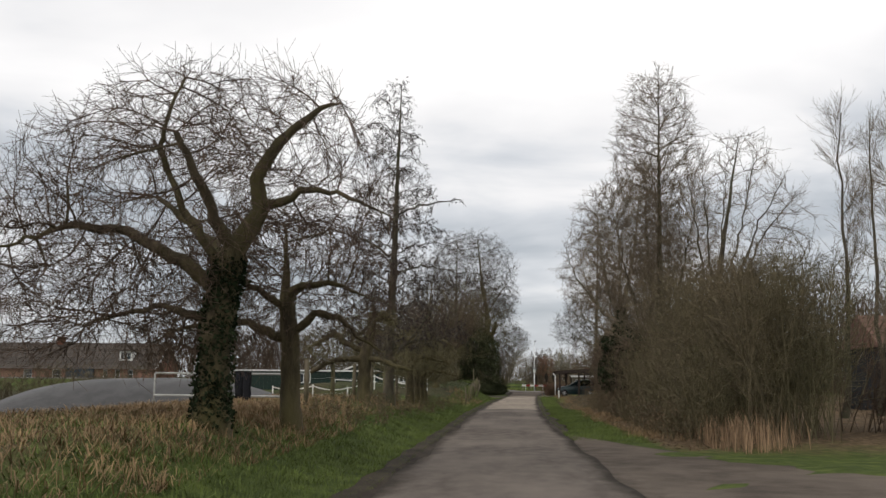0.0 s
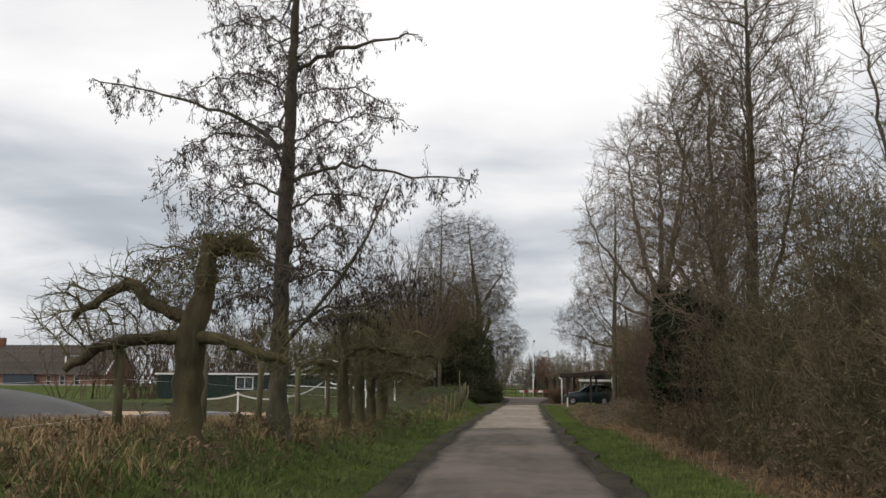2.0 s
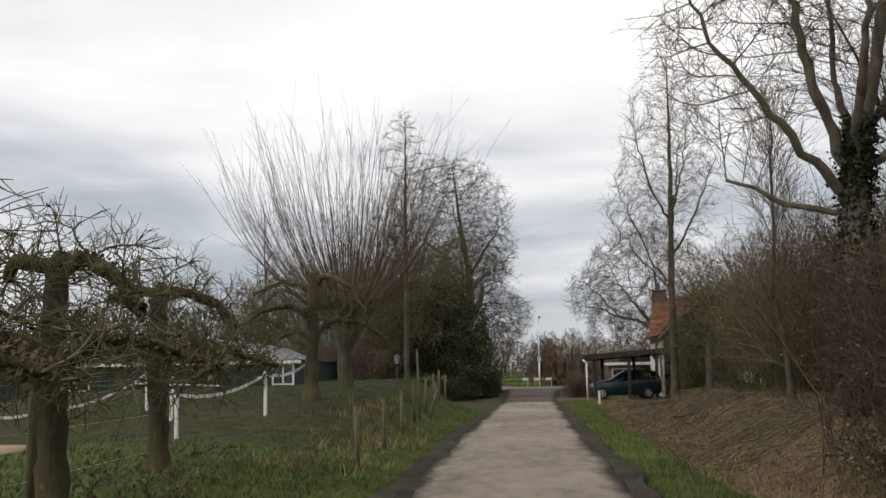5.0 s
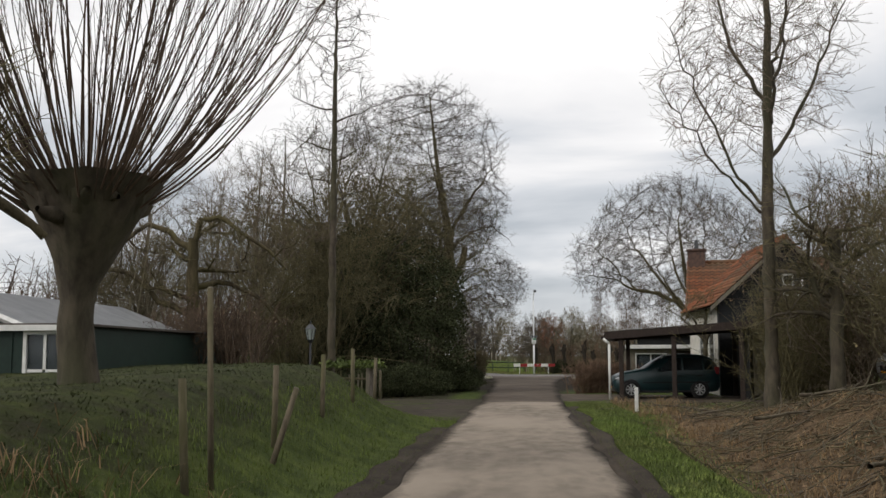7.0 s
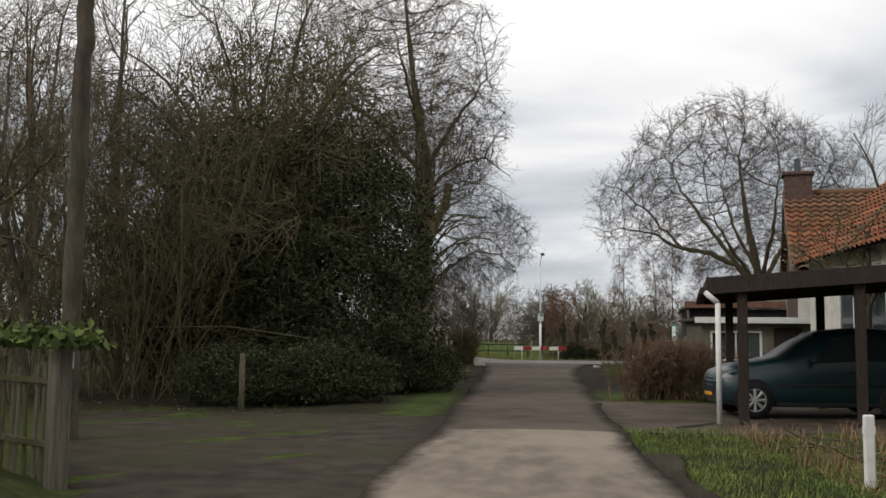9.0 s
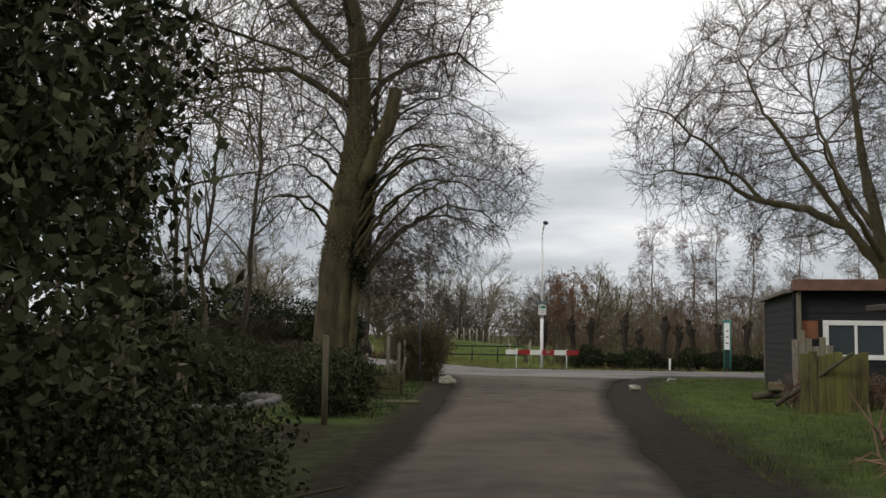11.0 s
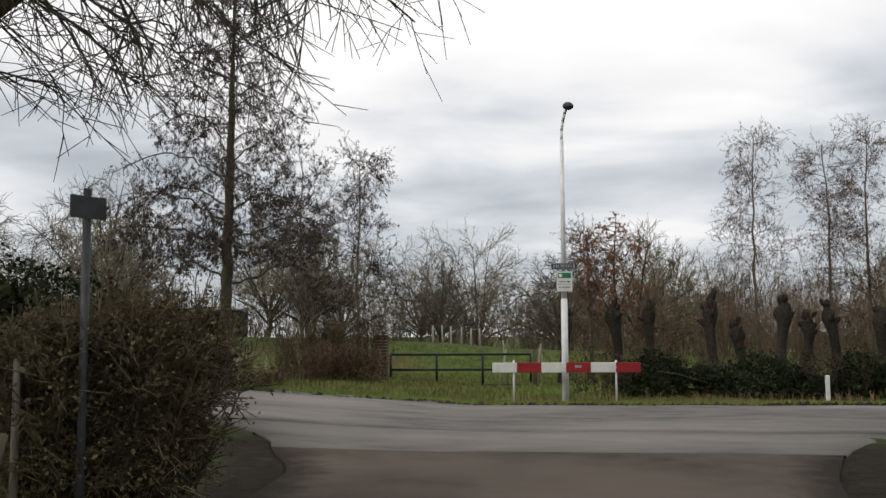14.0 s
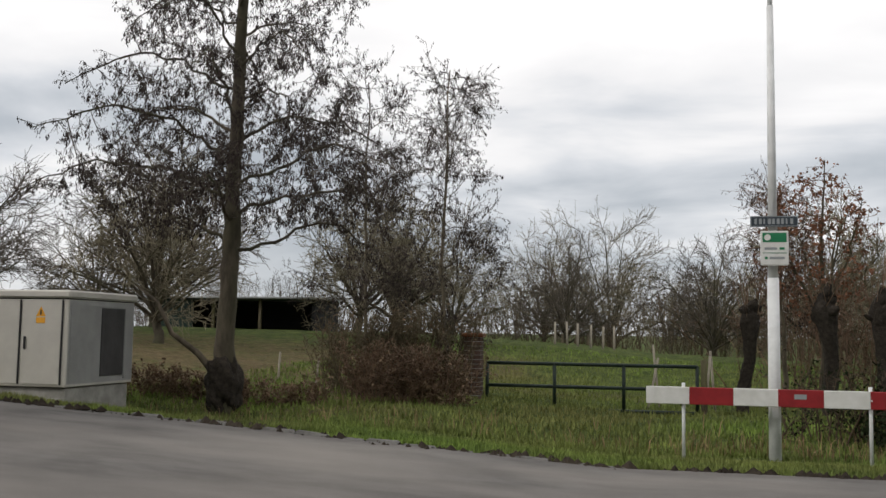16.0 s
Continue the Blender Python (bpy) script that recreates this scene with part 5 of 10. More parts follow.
grown_tree("willow_tree", 6.1, 31.6, "many-stemmed bare willow rising from the hedge",
           [((0, 0, -0.1, 0.2), (0, 0, 1.5, 0.16), (0, 0, 2.4, 0.14), (0.2, 0, 4.4, 0.09), (0.5, 0, 6.2, 0.05), (0.9, 0, 8.6, 0.012))]
           + [((0, 0, 2.3, 0.07), (0.35 * a, 0.3 * b, 3.8, 0.04), (0.8 * a, 0.6 * b, 5.6, 0.025), (1.25 * a, 0.9 * b, h, 0.008)) for a, b, h in ((-0.5, 0.4, 7.6), (1.0, -0.5, 7.8), (2.0, 0.3, 6.6), (0.6, 1.4, 8.0), (1.5, -1.2, 7.0), (-0.3, -1.0, 7.2))],
           [(0.8, 0, 6.6, 1.5, 1.4, 2.2), (2.0, 0, 5.8, 1.1, 1.1, 1.8), (0.0, 0, 6.0, 0.9, 1.0, 1.6)], 63,
           points=1300, step=0.25, kill=0.32, pull=(0, 0, 0.45), jitter=0.14, tip=0.0072, bark="bark", twig="twig_tan", twigs=2, length=0.55, wiggle=0.1, second=1, rise=0.1, hollow=0.3)
grown_tree("ash_tree", 5.2, 54.2, "bare tree with ivy-clad fork and many rising limbs",
           [((0, 0, -0.1, 0.32), (0, 0, 1.0, 0.25), (0, 0, 3.6, 0.21), (0.1, 0, 4.6, 0.19), (0.5, 0, 6.0, 0.11), (0.9, 0, 8.2, 0.07), (1.2, 0.1, 11.0, 0.02)),
            ((0, 0, 4.0, 0.11), (-0.5, 0, 5.4, 0.09), (-0.9, 0.1, 7.6, 0.06), (-1.1, 0.2, 10.6, 0.015)), ((0, 0, 3.6, 0.09), (-1.0, -0.3, 4.6, 0.07), (-2.2, -0.4, 6.2, 0.04), (-2.9, -0.4, 8.0, 0.012)),
            ((0, 0, 4.2, 0.09), (0.9, 0.5, 5.6, 0.07), (2.0, 0.8, 7.4, 0.04), (2.7, 0.9, 9.4, 0.012)), ((0, 0, 4.0, 0.08), (1.4, -0.4, 5.0, 0.06), (2.8, -0.8, 6.4, 0.03)), ((0, 0, 4.2, 0.09), (0.2, 1.2, 6.0, 0.06), (0.4, 1.9, 9.0, 0.015)), ((0, 0, 4.3, 0.09), (0.0, -1.2, 6.2, 0.06), (-0.2, -1.8, 9.4, 0.015)),
            ((0, 0, 3.4, 0.06), (-0.9, 0.5, 3.7, 0.05), (-1.9, 0.8, 4.2, 0.03))],
           [(0.2, 0, 8.6, 2.9, 2.4, 3.2), (-1.7, 0, 6.6, 1.7, 1.7, 2.2), (2.2, 0, 7.0, 1.7, 1.7, 2.0)], 64,
           points=3000, step=0.25, kill=0.33, pull=(0, 0, 0.32), jitter=0.2, tip=0.0082, bark="bark_pale", twig="twig_tan", twigs=2, length=0.55, wiggle=0.12, second=2, rise=0.08, hollow=0.3,
           moss=((0, 6000, 0.09, 0, 5.0),), moss_mat="ivy", moss_size=0.05)
broad_tree(7.4, 55.4, 10.2, 3.4, 2.4, 65, "bare tree with several rising limbs", "bark", "twig_tan", r=0.18, limbs=9, per=(8, 6, 5), low=72, least=0.0065, middle=0.3, lengths=(0.55, 0.3, 0.15), arch=0.0, droop=-0.05)
poplar(5.6, 60.5, 6.6, 66, "young bare poplar at the bank", r=0.08, spread=1.0, dense=0.45)
grown_tree("poplar_tree", 5.3, 76.3, "tall bare tree with rising limbs in front of the house",
           [((0, 0, -0.1, 0.2), (0, 0, 1.0, 0.15), (0.05, 0, 5.0, 0.13), (0.2, 0, 9.0, 0.08), (0.25, 0, 13.6, 0.015)), ((0.05, 0, 4.6, 0.045), (-0.7, 0, 5.6, 0.035), (-1.3, 0.1, 7.0, 0.025), (-2.0, 0.2, 9.0, 0.010)),
            ((0.05, 0, 5.6, 0.05), (0.9, -0.2, 7.0, 0.04), (1.9, -0.3, 9.6, 0.012)), ((0.1, 0, 7.0, 0.05), (-0.6, 0.4, 8.6, 0.04), (-1.1, 0.6, 11.0, 0.012)), ((0.05, 0, 4.4, 0.035), (-1.2, -0.3, 5.6, 0.024), (-2.4, -0.5, 7.4, 0.008)), ((0.1, 0, 7.4, 0.05), (0.7, 0.6, 9.0, 0.03), (1.1, 0.9, 11.4, 0.01)), ((0.1, 0, 6.4, 0.05), (0.2, -1.0, 7.8, 0.035), (0.3, -1.8, 10, 0.01))],
           [(0.1, 0, 9.6, 1.9, 1.7, 3.9), (-1.1, 0, 7.4, 1.4, 1.3, 2.2), (1.0, 0, 8.2, 1.2, 1.2, 2.2)], 67,
           points=2100, step=0.25, kill=0.28, pull=(0, 0, 0.5), jitter=0.12, tip=0.0068, bark="bark", twig="twig_tan", twigs=2, length=0.6, wiggle=0.12, second=1, rise=0.08, hollow=0.35)
cut_tree(6.4, 75.5, 3.9, 68, "knobbly pruned tree with thick mossy arms", r=0.17, arms=11, reach=1.9, spurs=9, low=0.5, tall=2, sucker=0.5, lift=0.04)
poplar(10.5, 34.0, 10.0, 68, "slim bare poplar behind the hedge", r=0.10, spread=0.6, dense=0.32, group="slim poplars")
poplar(12.6, 37.0, 10.5, 69, "slim bare poplar behind the hedge", r=0.10, spread=0.6, dense=0.32, group="slim poplars")
poplar(9.8, 26.0, 7.5, 70, "slim bare poplar behind the hedge", r=0.08, spread=0.6, dense=0.32, group="slim poplars")
thicket("hedgerow", [(6.3, 22.8), (6.1, 30), (6.0, 36)], 2.4, lambda v: np.interp(v, [22, 30, 33, 37], [3.7, 4.3, 4.1, 3.2]), 640, 71, "tall tangled brown thorn hedge with a few dead leaves", "twig_hedge", leaves=22000, leaf="withered", size=0.022, fine=6, top_vary=0.14, stem_r=0.010, spread=0.15)
thicket("hedge_fringe", [(4.7, 23.2), (4.6, 30), (4.6, 37)], 1.3, 2.3, 330, 274, "lower brown thorn growth before the hedge", "twig_hedge", leaves=8000, leaf="withered", size=0.022, fine=5, top_vary=0.4, stem_r=0.008, spread=0.2)
thicket("hedgerow", [(5.3, 37), (5.2, 53)], 2.8, 2.8, 640, 72, "overgrown brown hedge along the verge", "twig_brown", leaves=9000, leaf="withered", size=0.022, fine=6, stem_r=0.010, spread=0.15)
thicket("bramble_bank", [(4.0, 24), (3.9, 36), (3.8, 50)], 0.9, 0.9, 420, 77, "low brown brambles at the foot of the hedge", "twig_hedge", leaves=9000, fine=4, category="bush", stem_r=0.007)
leafy_mass("ivy_thicket", 4.5, 42.6, [(-0.1, 0, 1.7, 0.9, 1.4, 1.9), (0.4, -1.6, 1.4, 0.9, 1.4, 1.5), (0.3, 1.8, 1.5, 1.0, 1.4, 1.7)], 60000, 73, "dark ivy-smothered bushes in the hedge", "ivy", 0.055)
thicket("beech_hedge", [(9.2, 57), (9.0, 64), (9.4, 72)], 3.4, 5.2, 640, 78, "tall scrub still holding tan leaves above the bank", "twig_brown", leaves=16000, fine=3)
thicket("bare_shrub", [(7.4, 64), (7.4, 71)], 2.8, 3.7, 420, 79, "loose brown bare shrubs before the house", "twig_olive", leaves=9000, leaf="withered", fine=4, category="bush", stem_r=0.01)

thicket("field_hedge", [(8.5, 25.5), (13, 24.5), (20, 23)], 1.8, 2.3, 330, 161, "brown scrub bordering the side road", "twig_brown", leaves=2500, fine=4)

# wooded yard
leafy_mass("holly_tree", -4.7, 92.5, [(0.2, 0, 1.8, 2.2, 2.2, 1.9), (-2.2, 0.6, 2.4, 2.2, 2.2, 2.4), (1.0, 0.4, 3.7, 1.25, 1.3, 1.8), (-0.6, 0.9, 4.6, 1.9, 1.6, 1.7), (-3.8, 1.4, 2.2, 2.0, 2.0, 2.2), (-2.4, 1.6, 5.0, 2.0, 1.6, 1.8)], 80000, 74, "dark dense evergreen holly at the yard", "evergreen", 0.052, "tree")
leafy_mass("thorn_tree", -7.0, 94.6, [(0, 0, 6.4, 2.9, 2.4, 2.6), (-2.4, 0, 4.6, 2.4, 2.0, 2.6), (1.9, -0.6, 5.6, 2.0, 1.9, 2.1)], 52000, 141, "tall thorn smothered in withered olive-brown growth", "withered", 0.036, "tree")
for px, py, s in ((-4.2, 88.5, 1), (-5.6, 88.0, 2), (-3.2, 93.0, 3)):
    leafy_mass("yew_shrub", px, py, [(0, 0, 0.5, 1.1, 0.9, 0.6), (0.6, 0.3, 0.45, 0.9, 0.8, 0.55)], 14000, 170 + s, "low dark clipped evergreen shrub beside the drive", "evergreen", 0.03)
thicket("thorn_thicket", [(-9.2, 88.5), (-8.6, 93), (-8.6, 97)], 4.0, 7.4, 280, 172, "tall tangled thorn trees with brown twigs", "twig_olive", leaves=12000, leaf="withered", fine=4, stem_r=0.018, wander=0.2)
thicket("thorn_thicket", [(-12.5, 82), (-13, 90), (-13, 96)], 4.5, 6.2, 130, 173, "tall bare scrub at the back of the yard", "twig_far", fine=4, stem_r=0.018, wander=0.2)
for px, py, H, R0, s in ((-9.7, 88.0, 8.6, 3.0, 311), (-12.4, 91.5, 9.2, 3.2, 312), (-12.6, 85.0, 6.2, 2.6, 314)):
    broad_tree(px, py, H, R0, 1.8, s, "bare many-limbed old thorn at the back of the drive", "bark_pale", "twig_tan", r=0.12, limbs=11, per=(7, 6, 4), low=70, least=0.0075)
grown_tree("great_tree", -5.35, 112.6, "great old tree with mossy shaggy trunk and wide bare crown",
           [((0, 0, -0.2, 0.50), (0, 0, 0.5, 0.37), (0.06, 0, 2.0, 0.30), (0.13, 0, 3.0, 0.32), (0.38, 0, 4.4, 0.36), (0.68, 0, 5.8, 0.36), (0.82, 0, 7.0, 0.31), (0.75, 0, 9.0, 0.25), (0.1, 0.2, 13.0, 0.13), (-0.4, 0.3, 17.5, 0.03)),
            ((0.5, 0, 4.9, 0.22), (1.0, -0.1, 5.7, 0.21), (1.45, -0.1, 6.6, 0.20), (1.72, -0.2, 7.3, 0.19), (1.80, -0.2, 7.9, 0.17)),
            ((0.6, 0, 7.5, 0.10), (-1.2, 0.3, 8.6, 0.075), (-3.4, 0.6, 8.6, 0.045), (-5.6, 0.9, 7.4, 0.016)), ((0.6, 0, 8.4, 0.12), (-1.4, -0.6, 10.6, 0.09), (-4.0, -1.0, 12.4, 0.03)), ((0.6, 0, 8.2, 0.13), (2.0, 0.4, 10.8, 0.09), (3.4, 0.8, 12.8, 0.03)),
            ((0.5, 0, 7.2, 0.09), (1.8, 1.0, 8.8, 0.065), (3.2, 1.6, 9.4, 0.04), (4.4, 2.0, 8.6, 0.016)), ((0.6, 0, 9.5, 0.10), (0.2, -2.0, 11.6, 0.07), (-0.2, -3.6, 13.6, 0.02)), ((0.6, 0, 9.0, 0.10), (0.2, 2.0, 11.6, 0.07), (0.0, 4.0, 13.6, 0.02))],
           [(-0.9, 0.3, 13.4, 5.2, 4.4, 5.0), (1.6, 0.6, 10.6, 3.0, 3.0, 3.0), (-3.2, 0, 9.6, 2.6, 2.6, 2.4)], 52,
           points=4600, step=0.36, kill=0.4, pull=(0, 0, 0.04), jitter=0.2, tip=0.0105, bark="bark_moss", twig="twig_grey", twigs=2, length=0.75, wiggle=0.16, second=2, rise=-0.05, hollow=0.45,
           moss=((0, 14000, 0.028, 3.2, 9.5), (1, 2500, 0.02, 4.9, 7.4)), moss_size=0.03)


def arching(seed, count, z0, z1, reach, around, swing):
    """Limbs that rise from the trunk, level out and droop at their ends."""
    rng = random.Random(seed)
    rows = []
    for k in range(count):
        f = k / max(count - 1, 1)
        r = reach * rng.uniform(0.8, 1.1) * (1 - 0.25 * f)
        a = math.radians(around + swing * rng.uniform(-1, 1))
        up = rng.uniform(0.9, 1.15)
        z = z0 + (z1 - z0) * f
        thick = 0.075 * (1 - 0.35 * f) * rng.uniform(0.75, 1.1)
        rows.append([(q * r * math.cos(a) + 0.15, q * r * math.sin(a), z + h * r * up, thick * w)
                     for q, h, w in ((0, 0, 1), (0.16, 0.22, 0.85), (0.36, 0.42, 0.68), (0.58, 0.53, 0.48), (0.8, 0.52, 0.3), (1.0, 0.40, 0.14))])
    return rows


broad_tree(-9.4, 104.5, 10.5, 5.0, 3.0, 43, "bare tree with long low dark limbs over the yard", "bark", "twig_grey", r=0.18, limbs=6, per=(4, 4, 3), low=105, least=0.006)
grown_tree("ivied_tree", -5.45, 116.0, "tall twin-stemmed ivy-wrapped tree with bare arching branches",
           [((-0.1, 0, -0.2, 0.30), (-0.08, 0, 0.6, 0.21), (0.0, 0, 2.8, 0.19), (0.1, 0, 5.0, 0.17), (0.15, 0, 8.0, 0.12), (0.0, 0.1, 12.5, 0.02)), ((0.2, 0.05, 0.3, 0.15), (0.28, 0.05, 2.4, 0.14), (0.50, 0.1, 4.6, 0.13), (0.8, 0.2, 7.4, 0.08), (0.9, 0.3, 11.0, 0.02))]
           + arching(5, 17, 2.5, 7.2, 5.0, -4, 46) + arching(6, 7, 3.4, 7.6, 3.4, 180, 70),
           [(3.4, -0.1, 5.9, 2.3, 2.4, 1.9), (0.4, 0.2, 9.2, 3.4, 2.8, 3.2), (-2.2, 0, 6.4, 1.9, 1.8, 2.0), (2.2, 0.0, 4.2, 1.9, 1.8, 1.1)], 53,
           points=4600, step=0.26, kill=0.28, pull=(0.12, 0, -0.05), jitter=0.13, tip=0.0080, bark="bark_green", twig="twig_grey", twigs=2, length=0.8, wiggle=0.10, second=2, rise=-0.12, hollow=0.35,
           moss=((0, 3500, 0.06, 3.2, 7.0), (1, 8000, 0.11, 2.6, 7.5)), moss_mat="ivy", moss_size=0.04, limb_least=0.02)
broad_tree(-11.0, 107.5, 16.0, 4.8, 4.5, 50, "tall bare tree at the back of the yard", "bark", "twig_grey", r=0.20, limbs=8, per=(6, 5, 4), low=80, least=0.010)
broad_tree(-7.0, 94.6, 10.9, 5.1, 1.6, 140, "domed old thorn tree with dense brown-olive twigs", "bark", "twig_olive", r=0.24, limbs=20, per=(8, 7, 5), low=98, least=0.011, middle=0.35, droop=0.02)
for px, py, s in ((-12.5, 112, 54), (-14, 117, 55), (-9.5, 119.5, 56), (-13.5, 124, 57), (-9.5, 103, 58), (-12.5, 98, 59), (-9.5, 92, 46), (-14, 90, 40), (-8.5, 107.5, 39), (-10.5, 110, 47), (-7.2, 103.5, 48), (-11.7, 118.2, 49), (-10.3, 117.8, 60)):
    round_tree(px, py, 11.5 + s % 3, 3.0, s, "slim bare tree in the wooded yard", "bark_pale", "twig_grey", r=0.11, fork=0.3, first=11, dense=0.6, levels=3, angle=42, group="yard trees", least=0.008)
grown_tree("round_tree", 10.8, 117.5, "broad round-crowned bare tree beside the house",
           [((0, 0, -0.2, 0.38), (0, 0, 1.0, 0.30), (0, 0, 3.2, 0.27), (-0.2, 0, 4.6, 0.20), (-0.6, 0.2, 7.0, 0.13), (-0.9, 0.2, 10.0, 0.04)),
            ((0, 0, 3.3, 0.17), (-1.2, -0.2, 4.8, 0.14), (-2.4, -0.3, 5.3, 0.12), (-3.8, -0.4, 5.5, 0.09), (-5.2, -0.5, 6.2, 0.05), (-6.4, -0.5, 6.5, 0.03), (-7.3, -0.5, 6.3, 0.012)), ((-3.8, -0.4, 5.5, 0.07), (-5.0, 0.2, 7.2, 0.05), (-6.4, 0.5, 8.4, 0.03), (-7.4, 0.5, 8.8, 0.012)), ((-1.2, -0.2, 4.8, 0.11), (-2.4, -0.6, 6.4, 0.08), (-3.8, -0.9, 8.2, 0.05), (-4.6, -1.0, 10.0, 0.02)),
            ((0, 0, 3.8, 0.13), (1.2, 0.3, 5.8, 0.09), (2.6, 0.4, 7.8, 0.05), (3.4, 0.5, 9.6, 0.02)), ((0, 0, 4.0, 0.12), (0.2, -1.4, 6.0, 0.08), (0.2, -3.0, 8.6, 0.03)), ((0, 0, 4.2, 0.12), (-0.8, 1.6, 6.4, 0.08), (-1.2, 3.0, 9.0, 0.03)), ((0, 0, 3.6, 0.10), (-1.8, -2.0, 5.4, 0.07), (-3.0, -3.6, 6.8, 0.03))],
           [(-1.6, 0, 8.4, 5.2, 4.6, 4.6), (-5.8, -0.2, 7.3, 2.3, 2.4, 2.3), (1.6, 0, 8.4, 3.0, 3.2, 3.2)], 45,
           points=4900, step=0.32, kill=0.34, pull=(-0.05, 0, 0.10), jitter=0.12, tip=0.0092, bark="bark_green", twig="twig_grey", twigs=2, length=0.75, wiggle=0.08, second=2, rise=0.05, hollow=0.55)
broad_tree(17.0, 116.0, 12.5, 5.0, 2.4, 44, "broad round-crowned bare tree behind the house", "bark", "twig_tan", r=0.3, limbs=15, per=(9, 8, 5), low=105, least=0.0095, middle=0.35, arch=0.12)

for n, (px, py, rr) in enumerate(((-8.5, 98.5, 0.9), (-9.0, 109.0, 1.0), (-12.5, 107.0, 1.3), (-6.8, 106.5, 0.6))):
    leafy_mass("rhododendron", px, py, [(0, 0, rr * 0.7, rr, rr * 0.9, rr * 0.75), (rr * 0.7, 0.3, rr * 0.5, rr * 0.8, rr * 0.8, rr * 0.6)], 13000, 150 + n, "dark rounded evergreen bush in the shaded yard", "evergreen", 0.034)

# beyond the crossing road
grown_tree("alder_tree", -7.34, 132.15, "alder hung with cones and catkins on the road bank",
           [((0, 0, -0.1, 0.22), (0, 0, 0.8, 0.16), (0.05, 0, 3.0, 0.13), (0.1, 0, 6.0, 0.09), (0.15, 0, 10.4, 0.012))] + tiers(22, 34, 2.5, 9.6, 3.1, up=0.6, sag=0.5, r=0.026),
           alder_blobs(3.2, 10.2, 2.7), 22, points=2100, step=0.18, kill=0.25, pull=(0, 0, -0.04), jitter=0.22, tip=0.0055, bark="bark", twig="twig_grey", twigs=2, length=0.28, wiggle=0.2, second=2, rise=-0.10, hollow=0.4,
           catkins=56000, limb_least=0.018)
alder(-4.95, 137.4, 6.6, 23, "young alder sapling with few cones", r=0.05, branches=26, reach=0.28, cones=9000, low=0.22, size=0.032)
alder(-6.8, 137.8, 6.6, 24, "young alder sapling with few cones", r=0.05, branches=26, reach=0.28, cones=9000, low=0.22, size=0.032)
def field_pollard(x, y, H, lean, seed, bulk=1.0):
    """A crooked little trunk that ends in a fist of old cuts, with a few thin shoots."""
    rng = np.random.default_rng(seed)
    ob = place("pollard_willow", x, y, "small crooked pollard willow with a knotted dark head", group="row of pollards")
    f = np.linspace(0, 1, 14)
    P = np.stack([lean * f ** 1.4 + 0.05 * np.sin(f * 6 + seed), 0.06 * np.cos(f * 5 + seed), -0.2 + (H + 0.2) * f], -1)
    R = bulk * np.interp(f, [0, 0.08, 0.5, 0.72, 0.86, 0.96, 1], [0.17, 0.13, 0.115, 0.14, 0.20, 0.15, 0.05])
    V, F = tubes(P[None], R[None], 14)
    raw_part("trunk", V + rng.normal(0, 0.014, V.shape), F, M["burr"], ob)
    m = 13
    u = rng.uniform(0.70, 1.0, m)
    C = np.stack([np.interp(u, f, P[:, k]) for k in range(3)], -1)
    a = rng.uniform(0, 2 * np.pi, m)
    way = unit(np.stack([np.cos(a), np.sin(a), rng.uniform(0.0, 1.5, m)], -1))
    K = grow(rng, C, way, bulk * rng.uniform(0.18, 0.36, m), 5, 0.18, 0.12)
    V, F = tubes(K, bulk * rng.uniform(0.055, 0.105, (m, 1)) * np.array([[0.9, 1.05, 1.15, 1.0, 0.35]]), 7)
    tagged(raw_part("knob_ring", V + rng.normal(0, 0.008, V.shape), F, M["burr"], ob, "knotted stubs of old cuts"), kind="stuff")
    n = 26
    j = rng.integers(0, m, n)
    A = grow(rng, K[j, -1], unit(way[j] + np.array([0, 0, 1.3]) + rng.normal(0, 0.25, (n, 3))), rng.uniform(0.25, 1.15, n), 5, 0.06, 0.08)
    RA = rng.uniform(0.005, 0.010, n)[:, None] * np.linspace(1, 0.4, 5)[None]
    tagged(raw_part("shoot_fan", *tubes(A, RA, 3), M["twig_red"], ob, "thin young shoots"), kind="stuff")


for n, (px, H, lean, bulk) in enumerate(((0.85, 2.05, 0.12, 0.9), (2.40, 2.25, -0.05, 1.1), (3.27, 2.30, 0.10, 1.0), (5.05, 2.35, -0.02, 1.1), (6.05, 1.70, -0.42, 1.0), (6.95, 2.30, 0.08, 1.15),
                                         (7.60, 1.85, 0.10, 0.95), (8.45, 2.2, -0.2, 1.0), (9.6, 2.0, 0.1, 1.0), (11.0, 2.2, 0.15, 1.0), (12.6, 2.0, -0.1, 1.0), (14.5, 2.2, 0.1, 1.0))):
    field_pollard(px, 137.5, H, lean, 180 + n, bulk)
grown_tree("young_tree", 2.45, 138.7, "young tree still holding reddish-brown leaves among the pollards",
           [((0, 0, -0.1, 0.07), (0.05, 0, 1.6, 0.055), (0.0, 0, 3.2, 0.035), (0.1, 0, 5.0, 0.008)), ((0.05, 0, 1.6, 0.035), (-0.5, 0.1, 2.8, 0.025), (-0.9, 0.1, 4.0, 0.008)), ((0.05, 0, 1.9, 0.035), (0.5, -0.1, 3.0, 0.022), (0.8, 0, 4.2, 0.008))],
           [(-0.1, 0, 3.3, 1.25, 0.9, 1.7)], 301, points=620, step=0.14, kill=0.18, pull=(0, 0, 0.2), jitter=0.25, tip=0.0055, bark="bark", twig="twig_red", twigs=1, length=0.22, wiggle=0.2, second=1, hollow=0.2, leaves=2600, leaf_mat="rust_leaf")
